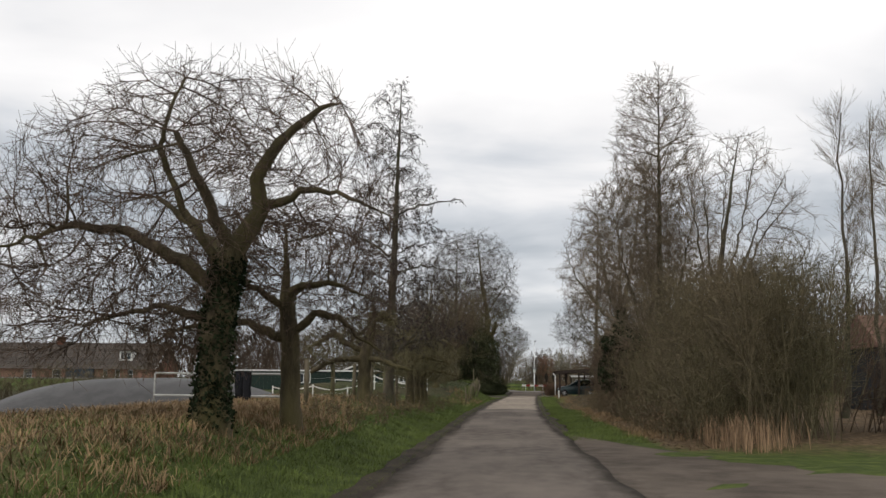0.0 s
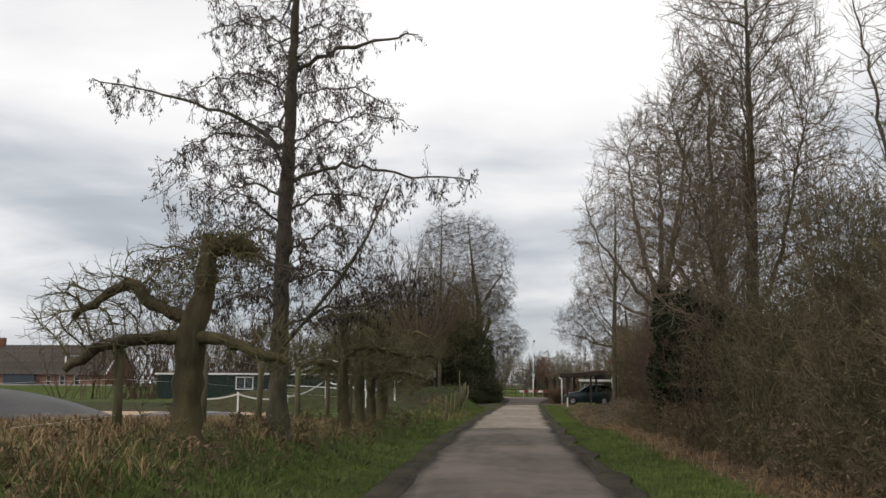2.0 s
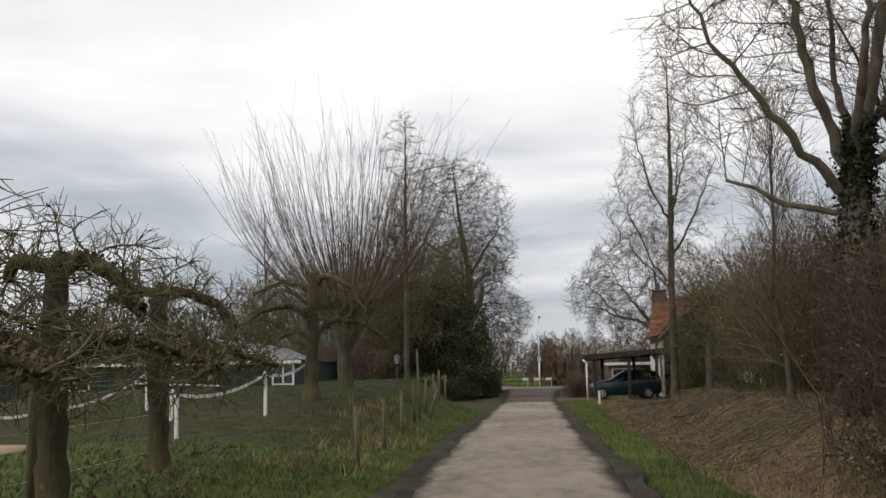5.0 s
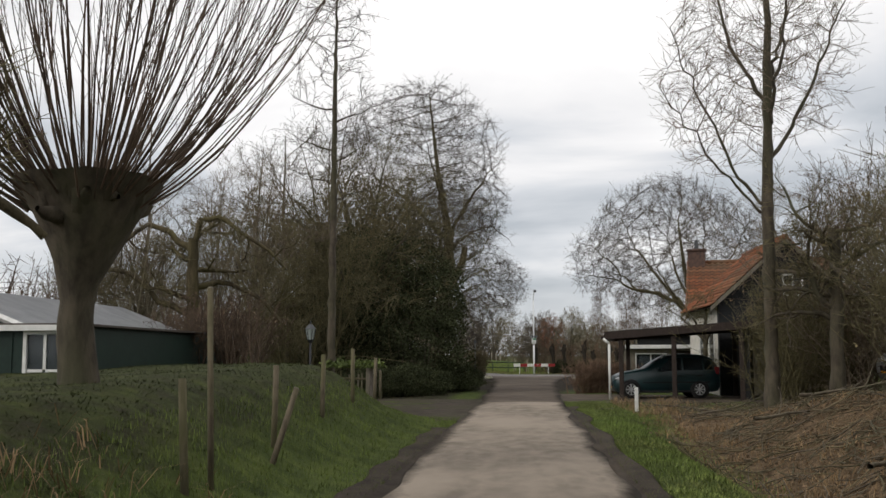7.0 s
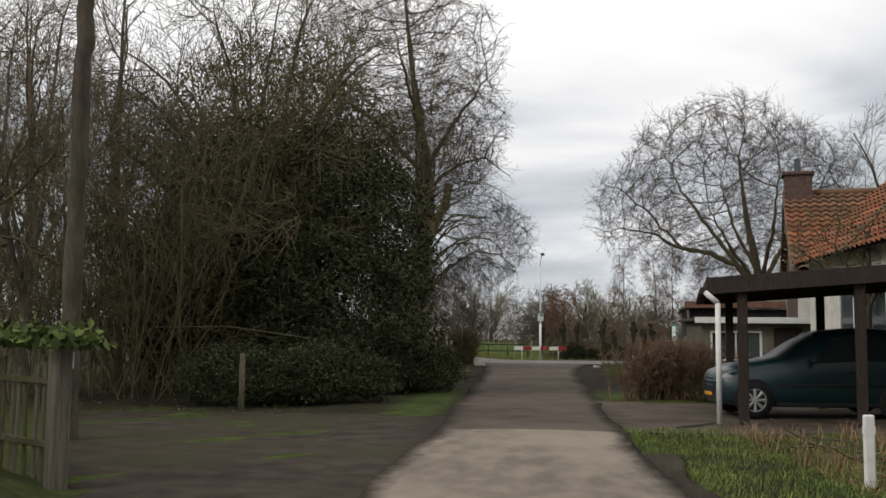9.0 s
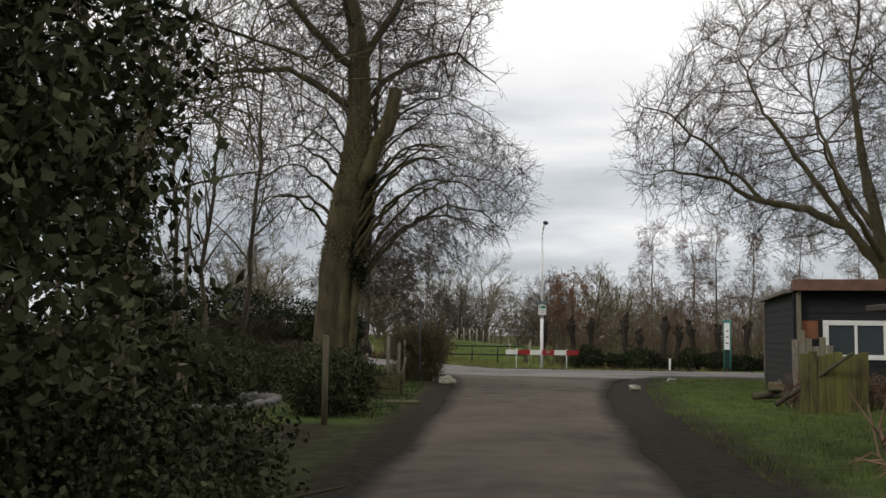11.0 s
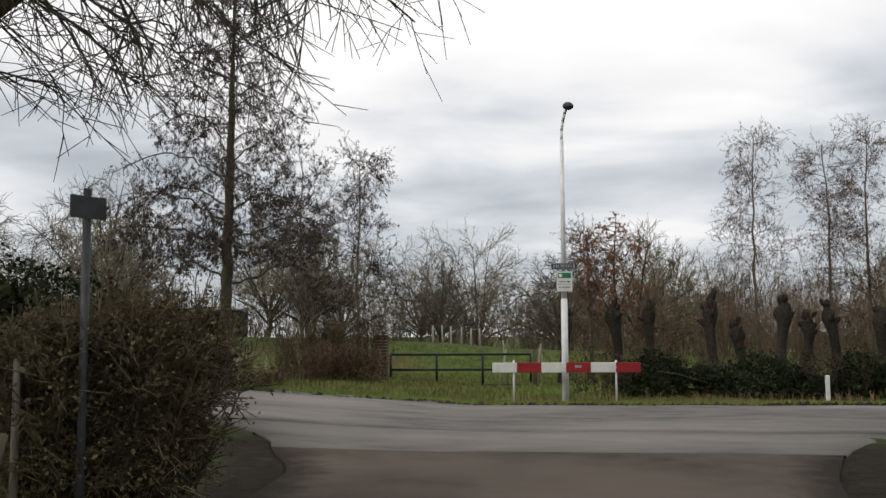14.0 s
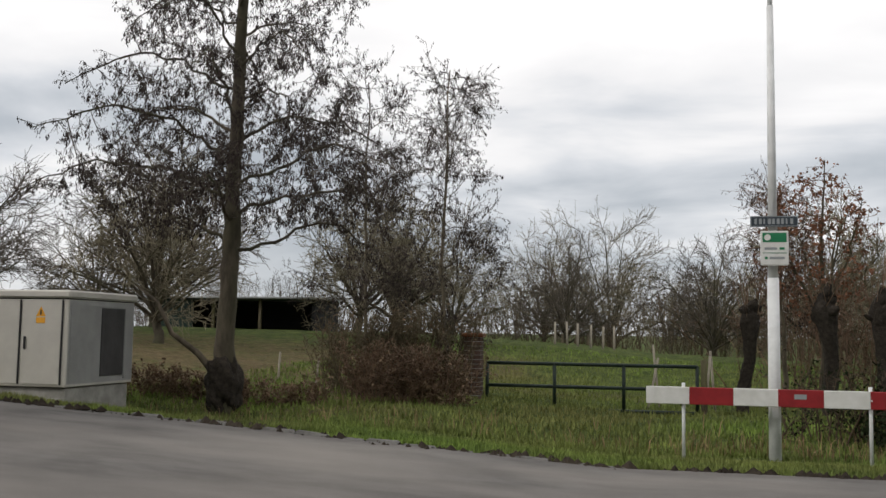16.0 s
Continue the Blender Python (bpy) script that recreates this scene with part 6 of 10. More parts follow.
for n, (px, py) in enumerate(((6.6, 138.6), (8.6, 138.4), (9.8, 138.8), (11.4, 138.4), (14.0, 139), (17.0, 139), (20.5, 139), (1.8, 139.5))):
    alder(px, py, (7.3, 6.9, 7.4, 6.8, 7.2, 7.0, 6.6, 4.6)[n], 190 + n, "slim young alder in the field hedge", r=0.06, branches=26, reach=0.17, cones=4200, low=0.3, group="young alders", twig="twig_red", size=0.03)
thicket("road_hedge", [(1.4, 132.6), (9, 132.4), (22, 132.2)], 1.3, 1.15, 560, 75, "dark bramble hedge along the road", "twig_brown", leaves=20000, leaf="ivy", fine=3, top_vary=0.65)
thicket("field_scrub", [(1.5, 141), (12, 141), (30, 140.5)], 2.6, 2.7, 480, 76, "reddish-brown scrub behind the pollards", "twig_red", fine=3, leaves=2500)
thicket("field_scrub", [(4, 160), (16, 158), (44, 154)], 4, 5.2, 420, 163, "tall brown scrub behind the field hedge", "twig_hedge", fine=4, leaves=1500, stem_r=0.02)
thicket("gate_scrub", [(-6.6, 135.8), (-4.8, 136.2)], 1.4, 1.7, 180, 174, "tangle of brown brambles beside the gate pier", "twig_hedge", fine=4, leaves=2500, category="bush")
thicket("corner_hedge", [(-3.45, 115.9), (-3.0, 116.9)], 0.7, 1.55, 360, 175, "rounded dark brown hedge at the junction's corner", "twig_hedge", fine=5, leaves=26000, leaf="withered", size=0.022, top_vary=0.12, stem_r=0.006, spread=0.12, per=7)
thicket("yard_hedge", [(-16, 119.2), (-11, 119.8), (-7.6, 119.6)], 1.6, 1.7, 420, 181, "dark brown overgrown hedge behind the yard", "twig_brown", leaves=16000, leaf="ivy", fine=4)
thicket("yard_hedge", [(-10.3, 112.8), (-7.2, 117.4)], 0.9, 1.1, 340, 182, "dark clipped hedge in the yard", "twig_brown", leaves=14000, leaf="evergreen", fine=4, top_vary=0.1)
leafy_mass("clipped_hedge", -10.5, 121.5, [(-4 + k * 1.0, 0, 0.55, 0.7, 0.5, 0.55) for k in range(9)], 16000, 176, "dark clipped evergreen hedge across the yard", "evergreen", 0.04, "hedge")
leafy_mass("laurel_bush", -11.5, 126.0, [(0, 0, 1.2, 1.8, 1.4, 1.3), (2.4, 0, 1.0, 1.5, 1.2, 1.1), (-2.6, 0, 1.4, 1.7, 1.4, 1.4)], 14000, 177, "dark glossy evergreen bush behind the hedge", "ivy", 0.06)
leafy_mass("box_bush", -3.5, 103.9, [(-0.35, 0.3, 0.55, 0.6, 0.6, 0.62), (0.25, 0, 0.5, 0.6, 0.6, 0.6), (-0.1, -0.5, 0.45, 0.6, 0.5, 0.5)], 16000, 183, "dark rounded box bush at the edge of the yard", "evergreen", 0.03)
leafy_mass("box_shrub", -3.6, 109.5, [(0, 0, 0.25, 0.5, 0.5, 0.3), (-0.9, 0.3, 0.3, 0.6, 0.6, 0.35)], 5000, 178, "low dark evergreen shrub on the yard verge", "evergreen", 0.04)
leafy_mass("conifer_mass", -11.0, 104.5, [(0, 0, 1.6, 1.6, 1.5, 1.7), (0.2, 0.2, 3.4, 1.1, 1.1, 1.6), (-2.2, 1, 1.4, 1.5, 1.4, 1.5)], 16000, 179, "dark conifer in the yard", "evergreen", 0.06, "tree")
thicket("brown_hedge", [(1.9, 90.6), (3.6, 90.9)], 1.0, 1.1, 200, 164, "rounded dense brown hedge beside the carport", "twig_red", fine=4, leaves=1500, top_vary=0.1)
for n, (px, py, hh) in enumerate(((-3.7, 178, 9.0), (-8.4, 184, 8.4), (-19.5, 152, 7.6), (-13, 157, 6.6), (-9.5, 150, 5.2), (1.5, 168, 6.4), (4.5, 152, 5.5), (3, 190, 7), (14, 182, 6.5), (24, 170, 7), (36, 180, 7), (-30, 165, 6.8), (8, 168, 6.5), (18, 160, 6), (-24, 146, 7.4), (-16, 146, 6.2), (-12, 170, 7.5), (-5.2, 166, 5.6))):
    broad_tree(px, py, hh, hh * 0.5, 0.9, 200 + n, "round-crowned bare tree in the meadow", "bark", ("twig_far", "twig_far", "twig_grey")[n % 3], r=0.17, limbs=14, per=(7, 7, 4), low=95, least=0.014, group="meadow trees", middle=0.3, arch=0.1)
thicket("field_hedge", [(-4, 172), (14, 166), (48, 158)], 3.0, 3.4, 420, 267, "low brown hedge across the far meadow", "twig_hedge", fine=3, stem_r=0.025, bold=2.4)
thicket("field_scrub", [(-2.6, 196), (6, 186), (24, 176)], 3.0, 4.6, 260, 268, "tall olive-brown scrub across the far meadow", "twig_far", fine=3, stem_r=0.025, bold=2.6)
for n, (a, b, hgt) in enumerate((((-70, 232), (-8, 226), 7.0), ((-8, 222), (70, 214), 7.5), ((26, 100), (34, 135), 6.5), ((20, 45), (22, 80), 6.0), ((-170, 150), (-95, 190), 8.0), ((-36, 96), (-28, 135), 7.0))):
    tagged(thicket("far_woodland", [a, b], 8.0, hgt, 330, 210 + n, "far belt of bare brown trees", ("twig_grey", "twig_brown")[n % 2], fine=2, stem_r=0.05, category="woodland", bold=3.5), kind="stuff")

leafy_mass("rhododendron", -7.6, 110.5, [(0, 0, 0.5, 1.5, 1.35, 0.62), (1.05, 0.3, 0.42, 1.20, 1.20, 0.5)], 13000, 250, "dark rounded evergreen bush in the shaded yard", "evergreen", 0.034)
leafy_mass("rhododendron", -11.0, 114.5, [(0, 0, 0.9, 1.9, 1.71, 1.0), (1.33, 0.3, 0.7, 1.52, 1.52, 0.8)], 13000, 251, "dark rounded evergreen bush in the shaded yard", "evergreen", 0.034)
leafy_mass("rhododendron", -15.0, 113.0, [(0, 0, 0.65, 2.0, 1.80, 0.75), (1.40, 0.3, 0.5, 1.60, 1.60, 0.65)], 13000, 252, "dark rounded evergreen bush in the shaded yard", "evergreen", 0.034)
leafy_mass("rhododendron", -8.2, 114.8, [(0, 0, 0.60, 1.0, 0.90, 0.70), (0.70, 0.3, 0.45, 0.80, 0.80, 0.60)], 13000, 253, "dark rounded evergreen bush in the shaded yard", "evergreen", 0.034)

# burr and broken bough at the foot of the road-side alder
foot = bpy.data.objects["alder_tree.001"]
burr = bmesh.new()
bmesh.ops.create_icosphere(burr, subdivisions=4, radius=1.0)
for v in burr.verts:
    n = v.co.copy()
    lump = 1 + 0.13 * math.sin(n.x * 6 + n.z * 3) * math.cos(n.y * 5) + 0.10 * math.sin(n.z * 11 + n.x * 7) + 0.07 * math.sin(n.y * 13 - n.z * 5)
    v.co = (n.x * 0.27 * lump, n.y * 0.27 * lump, 0.42 + n.z * 0.58 * lump)
part("burr", burr, M["burr"], foot, "dark swollen burr at the foot of the trunk", smooth=True)
bough = np.array([[-0.1, -0.1, 0.62], [-0.35, -0.2, 0.95], [-0.75, -0.3, 1.25], [-1.0, -0.35, 1.75], [-1.35, -0.4, 2.0]])
raw_part("bough", *tubes(bough[None], np.array([[0.06, 0.05, 0.04, 0.03, 0.012]]), 7), M["bark_pale"], foot, "pale broken bough")
leafy_mass("laurel_bush", -6.6, 119.3, [(0, 0, 0.9, 1.1, 0.9, 1.0), (-0.9, 0.2, 0.8, 1.0, 0.9, 0.9), (0.5, 0.1, 1.4, 0.7, 0.7, 0.6)], 16000, 260, "dark glossy evergreen bush at the junction", "evergreen", 0.055)
thicket("field_hedge", [(-48, 176), (-20, 173), (-3, 171)], 2.5, 2.3, 420, 262, "low dark hedge behind the dyke", "twig_brown", leaves=4000, leaf="evergreen", fine=4, stem_r=0.02)
leafy_mass("ivy_tree", -12.8, 116.3, [(0, 0, 5.4, 1.2, 1.1, 2.7), (0.3, 0, 3.0, 1.0, 1.0, 1.8)], 16000, 263, "tall trunk smothered in dark ivy", "evergreen", 0.06, "tree")
thicket("bare_shrub", [(6.1, 77.5), (8.6, 81.5)], 1.8, 3.1, 260, 264, "tangled olive-brown shrub before the boarded house", "twig_olive", leaves=5000, leaf="withered", fine=4, category="bush")
leafy_mass("road_bramble", 8.0, 132.3, [(-5.2 + 1.15 * k, 0.25 * math.sin(k * 2.1), 0.34 + 0.14 * math.sin(k * 1.7), 0.75 + 0.2 * math.sin(k * 4.1), 0.6, 0.46 + 0.24 * math.cos(k * 2.9)) for k in range(13)], 36000, 265, "dense dark ivy and bramble hedge along the road", "ivy", 0.042, "hedge")
thicket("beech_hedge", [(8.0, 76.5), (10.8, 80.5)], 2.4, 6.0, 300, 266, "tall golden-brown scrub beside the boarded house", "twig_tan", leaves=11000, leaf="dead_leaf", fine=4)
thicket("bank_scrub", [(-9.3, 132.9), (-6.2, 133.3)], 0.7, 0.5, 110, 271, "low reddish-brown bramble scrub round the alder", "twig_red", leaves=3200, leaf="dead_leaf", fine=3, category="bush", stem_r=0.007, spread=0.3)
thicket("bank_scrub", [(-5.6, 133.6), (-4.1, 134.2)], 0.9, 0.95, 120, 272, "low reddish-brown bramble scrub by the gate", "twig_red", leaves=3800, leaf="dead_leaf", fine=3, category="bush", stem_r=0.007, spread=0.3)


# ---- more materials ----
M["galv"] = mat("galvanised_grey_steel", (0.70, 0.71, 0.71), (0.60, 0.61, 0.61), 8, 0.5, 0.1, 40)
M["white_paint"] = mat("white_paint", (0.72, 0.72, 0.70), (0.60, 0.60, 0.57), 6, 0.55, 0.1, 40, patch=0.4)
M["red_paint"] = mat("dull_red_paint", (0.30, 0.022, 0.026), (0.22, 0.017, 0.02), 6, 0.5, 0.1, 40)
M["black_paint"] = mat("dark_plastic", (0.025, 0.026, 0.028), (0.015, 0.015, 0.017), 6, 0.5, 0.05, 40)
M["green_paint"] = mat("dark_green_paint", (0.012, 0.030, 0.022), (0.008, 0.020, 0.015), 6, 0.5, 0.15, 30)
M["sign_green"] = mat("sign_green", (0.02, 0.19, 0.085), (0.017, 0.16, 0.07), 6, 0.4, 0)
M["sign_blue"] = mat("dark_blue_grey_enamel", (0.045, 0.06, 0.075), (0.035, 0.045, 0.058), 6, 0.4, 0)
M["pale_bar"] = mat("pale_lettering", (0.30, 0.32, 0.33), (0.26, 0.28, 0.29), 6, 0.5, 0)
M["dark_teal"] = mat("dark_teal_panel", (0.010, 0.032, 0.029), (0.008, 0.025, 0.022), 6, 0.5, 0.05)
M["teal_frame"] = mat("teal_green_frame", (0.05, 0.19, 0.17), (0.04, 0.15, 0.13), 6, 0.45, 0.05)
M["yellow"] = mat("warning_yellow", (0.75, 0.36, 0.03), (0.68, 0.32, 0.03), 6, 0.5, 0)
M["cab_cream"] = mat("cream_grey_enamel", (0.52, 0.50, 0.45), (0.46, 0.44, 0.40), 3, 0.5, 0.05, 20, patch=0.3)
M["cab_grey"] = mat("grey_louvre_panel", (0.36, 0.36, 0.35), (0.30, 0.30, 0.29), 3, 0.55, 0.05, 20)
M["concrete"] = mat("weathered_concrete", (0.36, 0.35, 0.32), (0.24, 0.235, 0.215), 5, 0.9, 0.4, 30)
M["kerb"] = mat("dark_kerb_stone", (0.17, 0.165, 0.155), (0.09, 0.087, 0.08), 7, 0.9, 0.5, 30)
M["brick"] = mat("red_brown_brick", (0.20, 0.085, 0.055), (0.12, 0.052, 0.036), 9, 0.9, 0.5, 30)
M["brick_pink"] = mat("faded_pink_brick", (0.30, 0.17, 0.12), (0.2, 0.115, 0.085), 9, 0.9, 0.5, 30)
M["pantile"] = mat("orange_clay_tiles", (0.26, 0.085, 0.034), (0.135, 0.055, 0.028), 3.5, 0.85, 0.4, 25, third=(0.10, 0.07, 0.042), vary=0.25)
M["galv_dark"] = mat("weathered_grey_metal", (0.085, 0.09, 0.095), (0.05, 0.053, 0.056), 6, 0.55, 0.2, 40, metal=0.3)
M["pond_water"] = mat("grey_pond_water", (0.03, 0.035, 0.035), (0.02, 0.024, 0.024), 2, 0.08, 0.1, 8, spec=0.5)
M["milky_glass"] = mat("milky_lantern_glass", (0.36, 0.40, 0.38), (0.26, 0.30, 0.28), 6, 0.25, 0.05, 20)
M["dull_white"] = mat("grubby_white_paint", (0.42, 0.42, 0.40), (0.28, 0.28, 0.26), 3, 0.7, 0.2, 30)
M["sooty_brick"] = mat("sooty_brick", (0.115, 0.070, 0.055), (0.060, 0.043, 0.036), 9, 0.9, 0.5, 30)
M["gate_green"] = mat("dark_green_gate_paint", (0.016, 0.030, 0.022), (0.010, 0.018, 0.014), 9, 0.5, 0.2, 40)
M["roof_dark"] = mat("dark_brown_tiles", (0.085, 0.07, 0.058), (0.055, 0.045, 0.038), 5, 0.85, 0.4, 25, vary=0.2)
M["roof_grey"] = mat("pale_corrugated_sheet", (0.40, 0.41, 0.42), (0.30, 0.31, 0.32), 2, 0.6, 0.2, 20)
M["black_wood"] = mat("tarred_black_boards", (0.023, 0.024, 0.025), (0.012, 0.012, 0.013), 5, 0.8, 0.5, 25, stretch=(1, 1, 6))
M["brown_wood"] = mat("dark_brown_stained_wood", (0.042, 0.029, 0.024), (0.024, 0.017, 0.014), 5, 0.8, 0.4, 25, stretch=(6, 1, 1))
M["grey_wood"] = mat("silvered_grey_wood", (0.21, 0.185, 0.155), (0.11, 0.096, 0.08), 6, 0.9, 0.6, 25, stretch=(6, 6, 0.5), third=(0.14, 0.13, 0.08))
M["pale_wood"] = mat("bleached_wood", (0.36, 0.32, 0.26), (0.22, 0.195, 0.155), 6, 0.9, 0.5, 25, stretch=(4, 4, 0.5))
M["stake"] = mat("mossy_wooden_stake", (0.15, 0.125, 0.085), (0.08, 0.066, 0.046), 8, 0.95, 0.6, 25, third=(0.085, 0.085, 0.035), stretch=(3, 3, 0.6))
M["sand"] = mat("pale_paddock_sand", (0.42, 0.31, 0.21), (0.33, 0.24, 0.16), 2, 0.95, 0.4, 14)
M["plastic_black"] = mat("black_plastic_sheet", (0.02, 0.02, 0.022), (0.012, 0.012, 0.013), 3, 0.4, 0.5, 6)
M["tarp_grey"] = mat("grey_sheeting", (0.060, 0.058, 0.058), (0.036, 0.035, 0.035), 2, 0.6, 0.4, 7)
M["cloth_black"] = mat("black_cloth", (0.012, 0.013, 0.016), (0.008, 0.008, 0.01), 6, 0.95, 0.3, 30)
M["car_green"] = mat("dark_green_car_paint", (0.010, 0.032, 0.036), (0.008, 0.027, 0.030), 1, 0.28, 0, spec=0.6)
M["car_silver"] = mat("silver_car_paint", (0.45, 0.46, 0.47), (0.42, 0.43, 0.44), 1, 0.3, 0, metal=0.4, spec=0.6)
M["rubber"] = mat("black_rubber", (0.018, 0.018, 0.018), (0.012, 0.012, 0.012), 12, 0.85, 0.2, 40)
M["alloy"] = mat("silver_wheel_trim", (0.60, 0.61, 0.62), (0.52, 0.53, 0.54), 6, 0.35, 0, metal=0.6)
M["rust"] = mat("rusty_brown_sheet", (0.16, 0.085, 0.06), (0.10, 0.055, 0.04), 4, 0.85, 0.3, 20)
M["stone"] = mat("pale_lichened_boulder", (0.40, 0.38, 0.33), (0.22, 0.21, 0.17), 5, 0.95, 0.7, 14, third=(0.20, 0.21, 0.12))
M["moss_wood"] = mat("moss_covered_planks", (0.095, 0.082, 0.038), (0.036, 0.032, 0.018), 6, 0.95, 0.7, 22, third=(0.060, 0.066, 0.022))
M["render"] = mat("off_white_render", (0.62, 0.60, 0.55), (0.5, 0.48, 0.43), 3, 0.85, 0.2, 25)


def glass_material(name, tint):
    m = bpy.data.materials.new(name)
    m.use_nodes = True
    b = m.node_tree.nodes["Principled BSDF"]
    b.inputs["Base Color"].default_value = (*tint, 1)
    b.inputs["Roughness"].default_value, b.inputs["IOR"].default_value, b.inputs["Transmission Weight"].default_value = 0.05, 1.45, 0.55
    return m


M["glass"] = glass_material("dark_window_glass", (0.10, 0.12, 0.13))


def zl(x, y):
    return float(land(x, y))


# ---- junction: lamp, signs, barrier, gate, cabinet ----
def street_lamp(x, y, H):
    ob = thing("street_lamp", x, y, zl(x, y), "slim galvanised street lamp with a dark oval head", "street lamp")
    part("base_section", rodded((0, 0, -0.2), (0, 0, 2.3), 0.078, 0.072, 14), M["galv"], ob, smooth=True)
    part("pole", rodded((0, 0, 2.3), (0, 0, H - 0.75), 0.06, 0.042, 12), M["galv"], ob, smooth=True)
    bm = bmesh.new()
    pts = [(0, 0, H - 0.76), (0.0, -0.01, H - 0.55), (0.03, -0.05, H - 0.35), (0.07, -0.13, H - 0.18), (0.11, -0.24, H - 0.10)]
    for a, b in zip(pts, pts[1:]):
        rod(bm, a, b, 0.034, 0.032, 10)
    part("neck", bm, M["galv"], ob, smooth=True)
    bm = bmesh.new()
    bmesh.ops.create_uvsphere(bm, u_segments=16, v_segments=10, radius=1.0, matrix=Matrix.Translation((0.14, -0.36, H - 0.07)) @ pose(0, 0, 0, 14, 0, 20) @ Matrix.Diagonal((0.11, 0.19, 0.09, 1)))
    part("lamp_head", bm, M["black_paint"], ob, "dark oval lamp head", smooth=True)
    part("hatch", boxed(-0.04, 0.04, -0.076, -0.066, 0.55, 0.85, 0.004), M["galv"], ob)
    return ob


street_lamp(0.71, 130.9, 6.6)


def name_sign(x, y, z):
    ob = thing("street_name_sign", x, y, z, "dark blue-grey street name plate on the lamp post", "sign")
    part("plate", boxed(-0.29, 0.29, -0.012, 0.012, -0.07, 0.07, 0.008), M["sign_blue"], ob)
    rim = bmesh.new()
    for a in ((-0.285, 0.285, -0.017, -0.012, 0.056, 0.064), (-0.285, 0.285, -0.017, -0.012, -0.064, -0.056), (-0.285, -0.277, -0.017, -0.012, -0.056, 0.056), (0.277, 0.285, -0.017, -0.012, -0.056, 0.056)):
        box(rim, *a)
    part("border", rim, M["pale_bar"], ob)
    for n, w in enumerate((0.03, 0.035, 0.02, 0.04, 0.03, 0.035, 0.03, 0.02, 0.035)):
        part("letter_bar", boxed(-0.24 + n * 0.054, -0.24 + n * 0.054 + w, -0.017, -0.0125, -0.035, 0.035), M["pale_bar"], ob)
    part("clamp", boxed(-0.05, 0.05, 0.012, 0.05, -0.03, 0.03, 0.004), M["galv"], ob)


name_sign(0.72, 130.80, 2.90)


def route_sign(x, y, z):
    ob = thing("route_sign", x, y, z, "white and green cycle route sign on the lamp post", "sign")
    part("plate", boxed(-0.17, 0.17, -0.010, 0.010, -0.22, 0.22, 0.012), M["white_paint"], ob)
    part("green_panel", boxed(-0.145, 0.145, -0.015, -0.011, 0.075, 0.195, 0.002), M["sign_green"], ob)
    part("badge", rodded((-0.085, -0.018, 0.135), (-0.085, -0.0155, 0.135), 0.04, 0.04, 16), M["white_paint"], ob)
    for n, (x0, x1, z0) in enumerate(((-0.12, 0.03, -0.02), (-0.06, 0.12, -0.14))):
        part("text_bar", boxed(x0, x1, -0.014, -0.011, z0, z0 + 0.03), M["pale_bar"], ob)
        part("arrow_bar", boxed(0.06 if n == 0 else -0.12, 0.12 if n == 0 else -0.085, -0.014, -0.011, z0, z0 + 0.03), M["sign_green"], ob)
    part("divider", boxed(-0.145, 0.145, -0.014, -0.011, -0.065, -0.057), M["sign_green"], ob)
    part("clamp", boxed(-0.05, 0.05, 0.010, 0.05, -0.03, 0.03, 0.004), M["galv"], ob)


route_sign(0.72, 130.80, 2.56)


def barrier(x0, x1, y, z0, z1):
    ob = thing("road_barrier", x0, y, 0, "low red and white striped road barrier board on thin posts", "barrier")
    n, w = 6, (x1 - x0) / 6
    for k in range(n):
        part("stripe", boxed(k * w, (k + 1) * w - 0.001, -0.02, 0.02, z0, z1, 0.006), M["white_paint" if k % 2 == 0 else "red_paint"], ob, "white stripe" if k % 2 == 0 else "red stripe")
    for px in (0.46, 2.66):
        part("post", rodded((px, 0.045, -0.15), (px, 0.045, z1 + 0.05), 0.022, 0.022, 10), M["galv"], ob, smooth=True)
        part("bolt", rodded((px, -0.026, (z0 + z1) / 2), (px, -0.018, (z0 + z1) / 2), 0.012, 0.012, 8), M["galv"], ob)
    part("maker_plate", boxed(3.35 * w, 3.62 * w, -0.024, -0.0205, z0 + 0.1, z0 + 0.16), M["pale_bar"], ob, "small pale plate")


barrier(-0.87, 2.31, 130.6, 0.585, 0.80)


def field_gate(x0, x1, y):
    z = -0.04
    ob = thing("field_gate", x0, y, z, "dark green tubular steel field gate, closed", "gate")
    L = x1 - x0
    for name, zz in (("top_rail", 0.92), ("middle_rail", 0.50), ("bottom_rail", 0.08)):
        part(name, rodded((0, 0, zz), (L, 0, zz), 0.034, 0.034, 10), M["gate_green"], ob, smooth=True)
    for f in (0.0, 0.33, 0.66, 1.0):
        part("upright", rodded((f * L, 0, 0.06), (f * L, 0, 0.94), 0.034, 0.034, 10), M["gate_green"], ob, smooth=True)
    part("latch_post", rodded((L + 0.12, 0.02, -0.2), (L + 0.12, 0.02, 1.05), 0.06, 0.06, 10), M["stake"], ob, "weathered wooden post", smooth=True)


field_gate(-3.92, -0.05, 136.4)


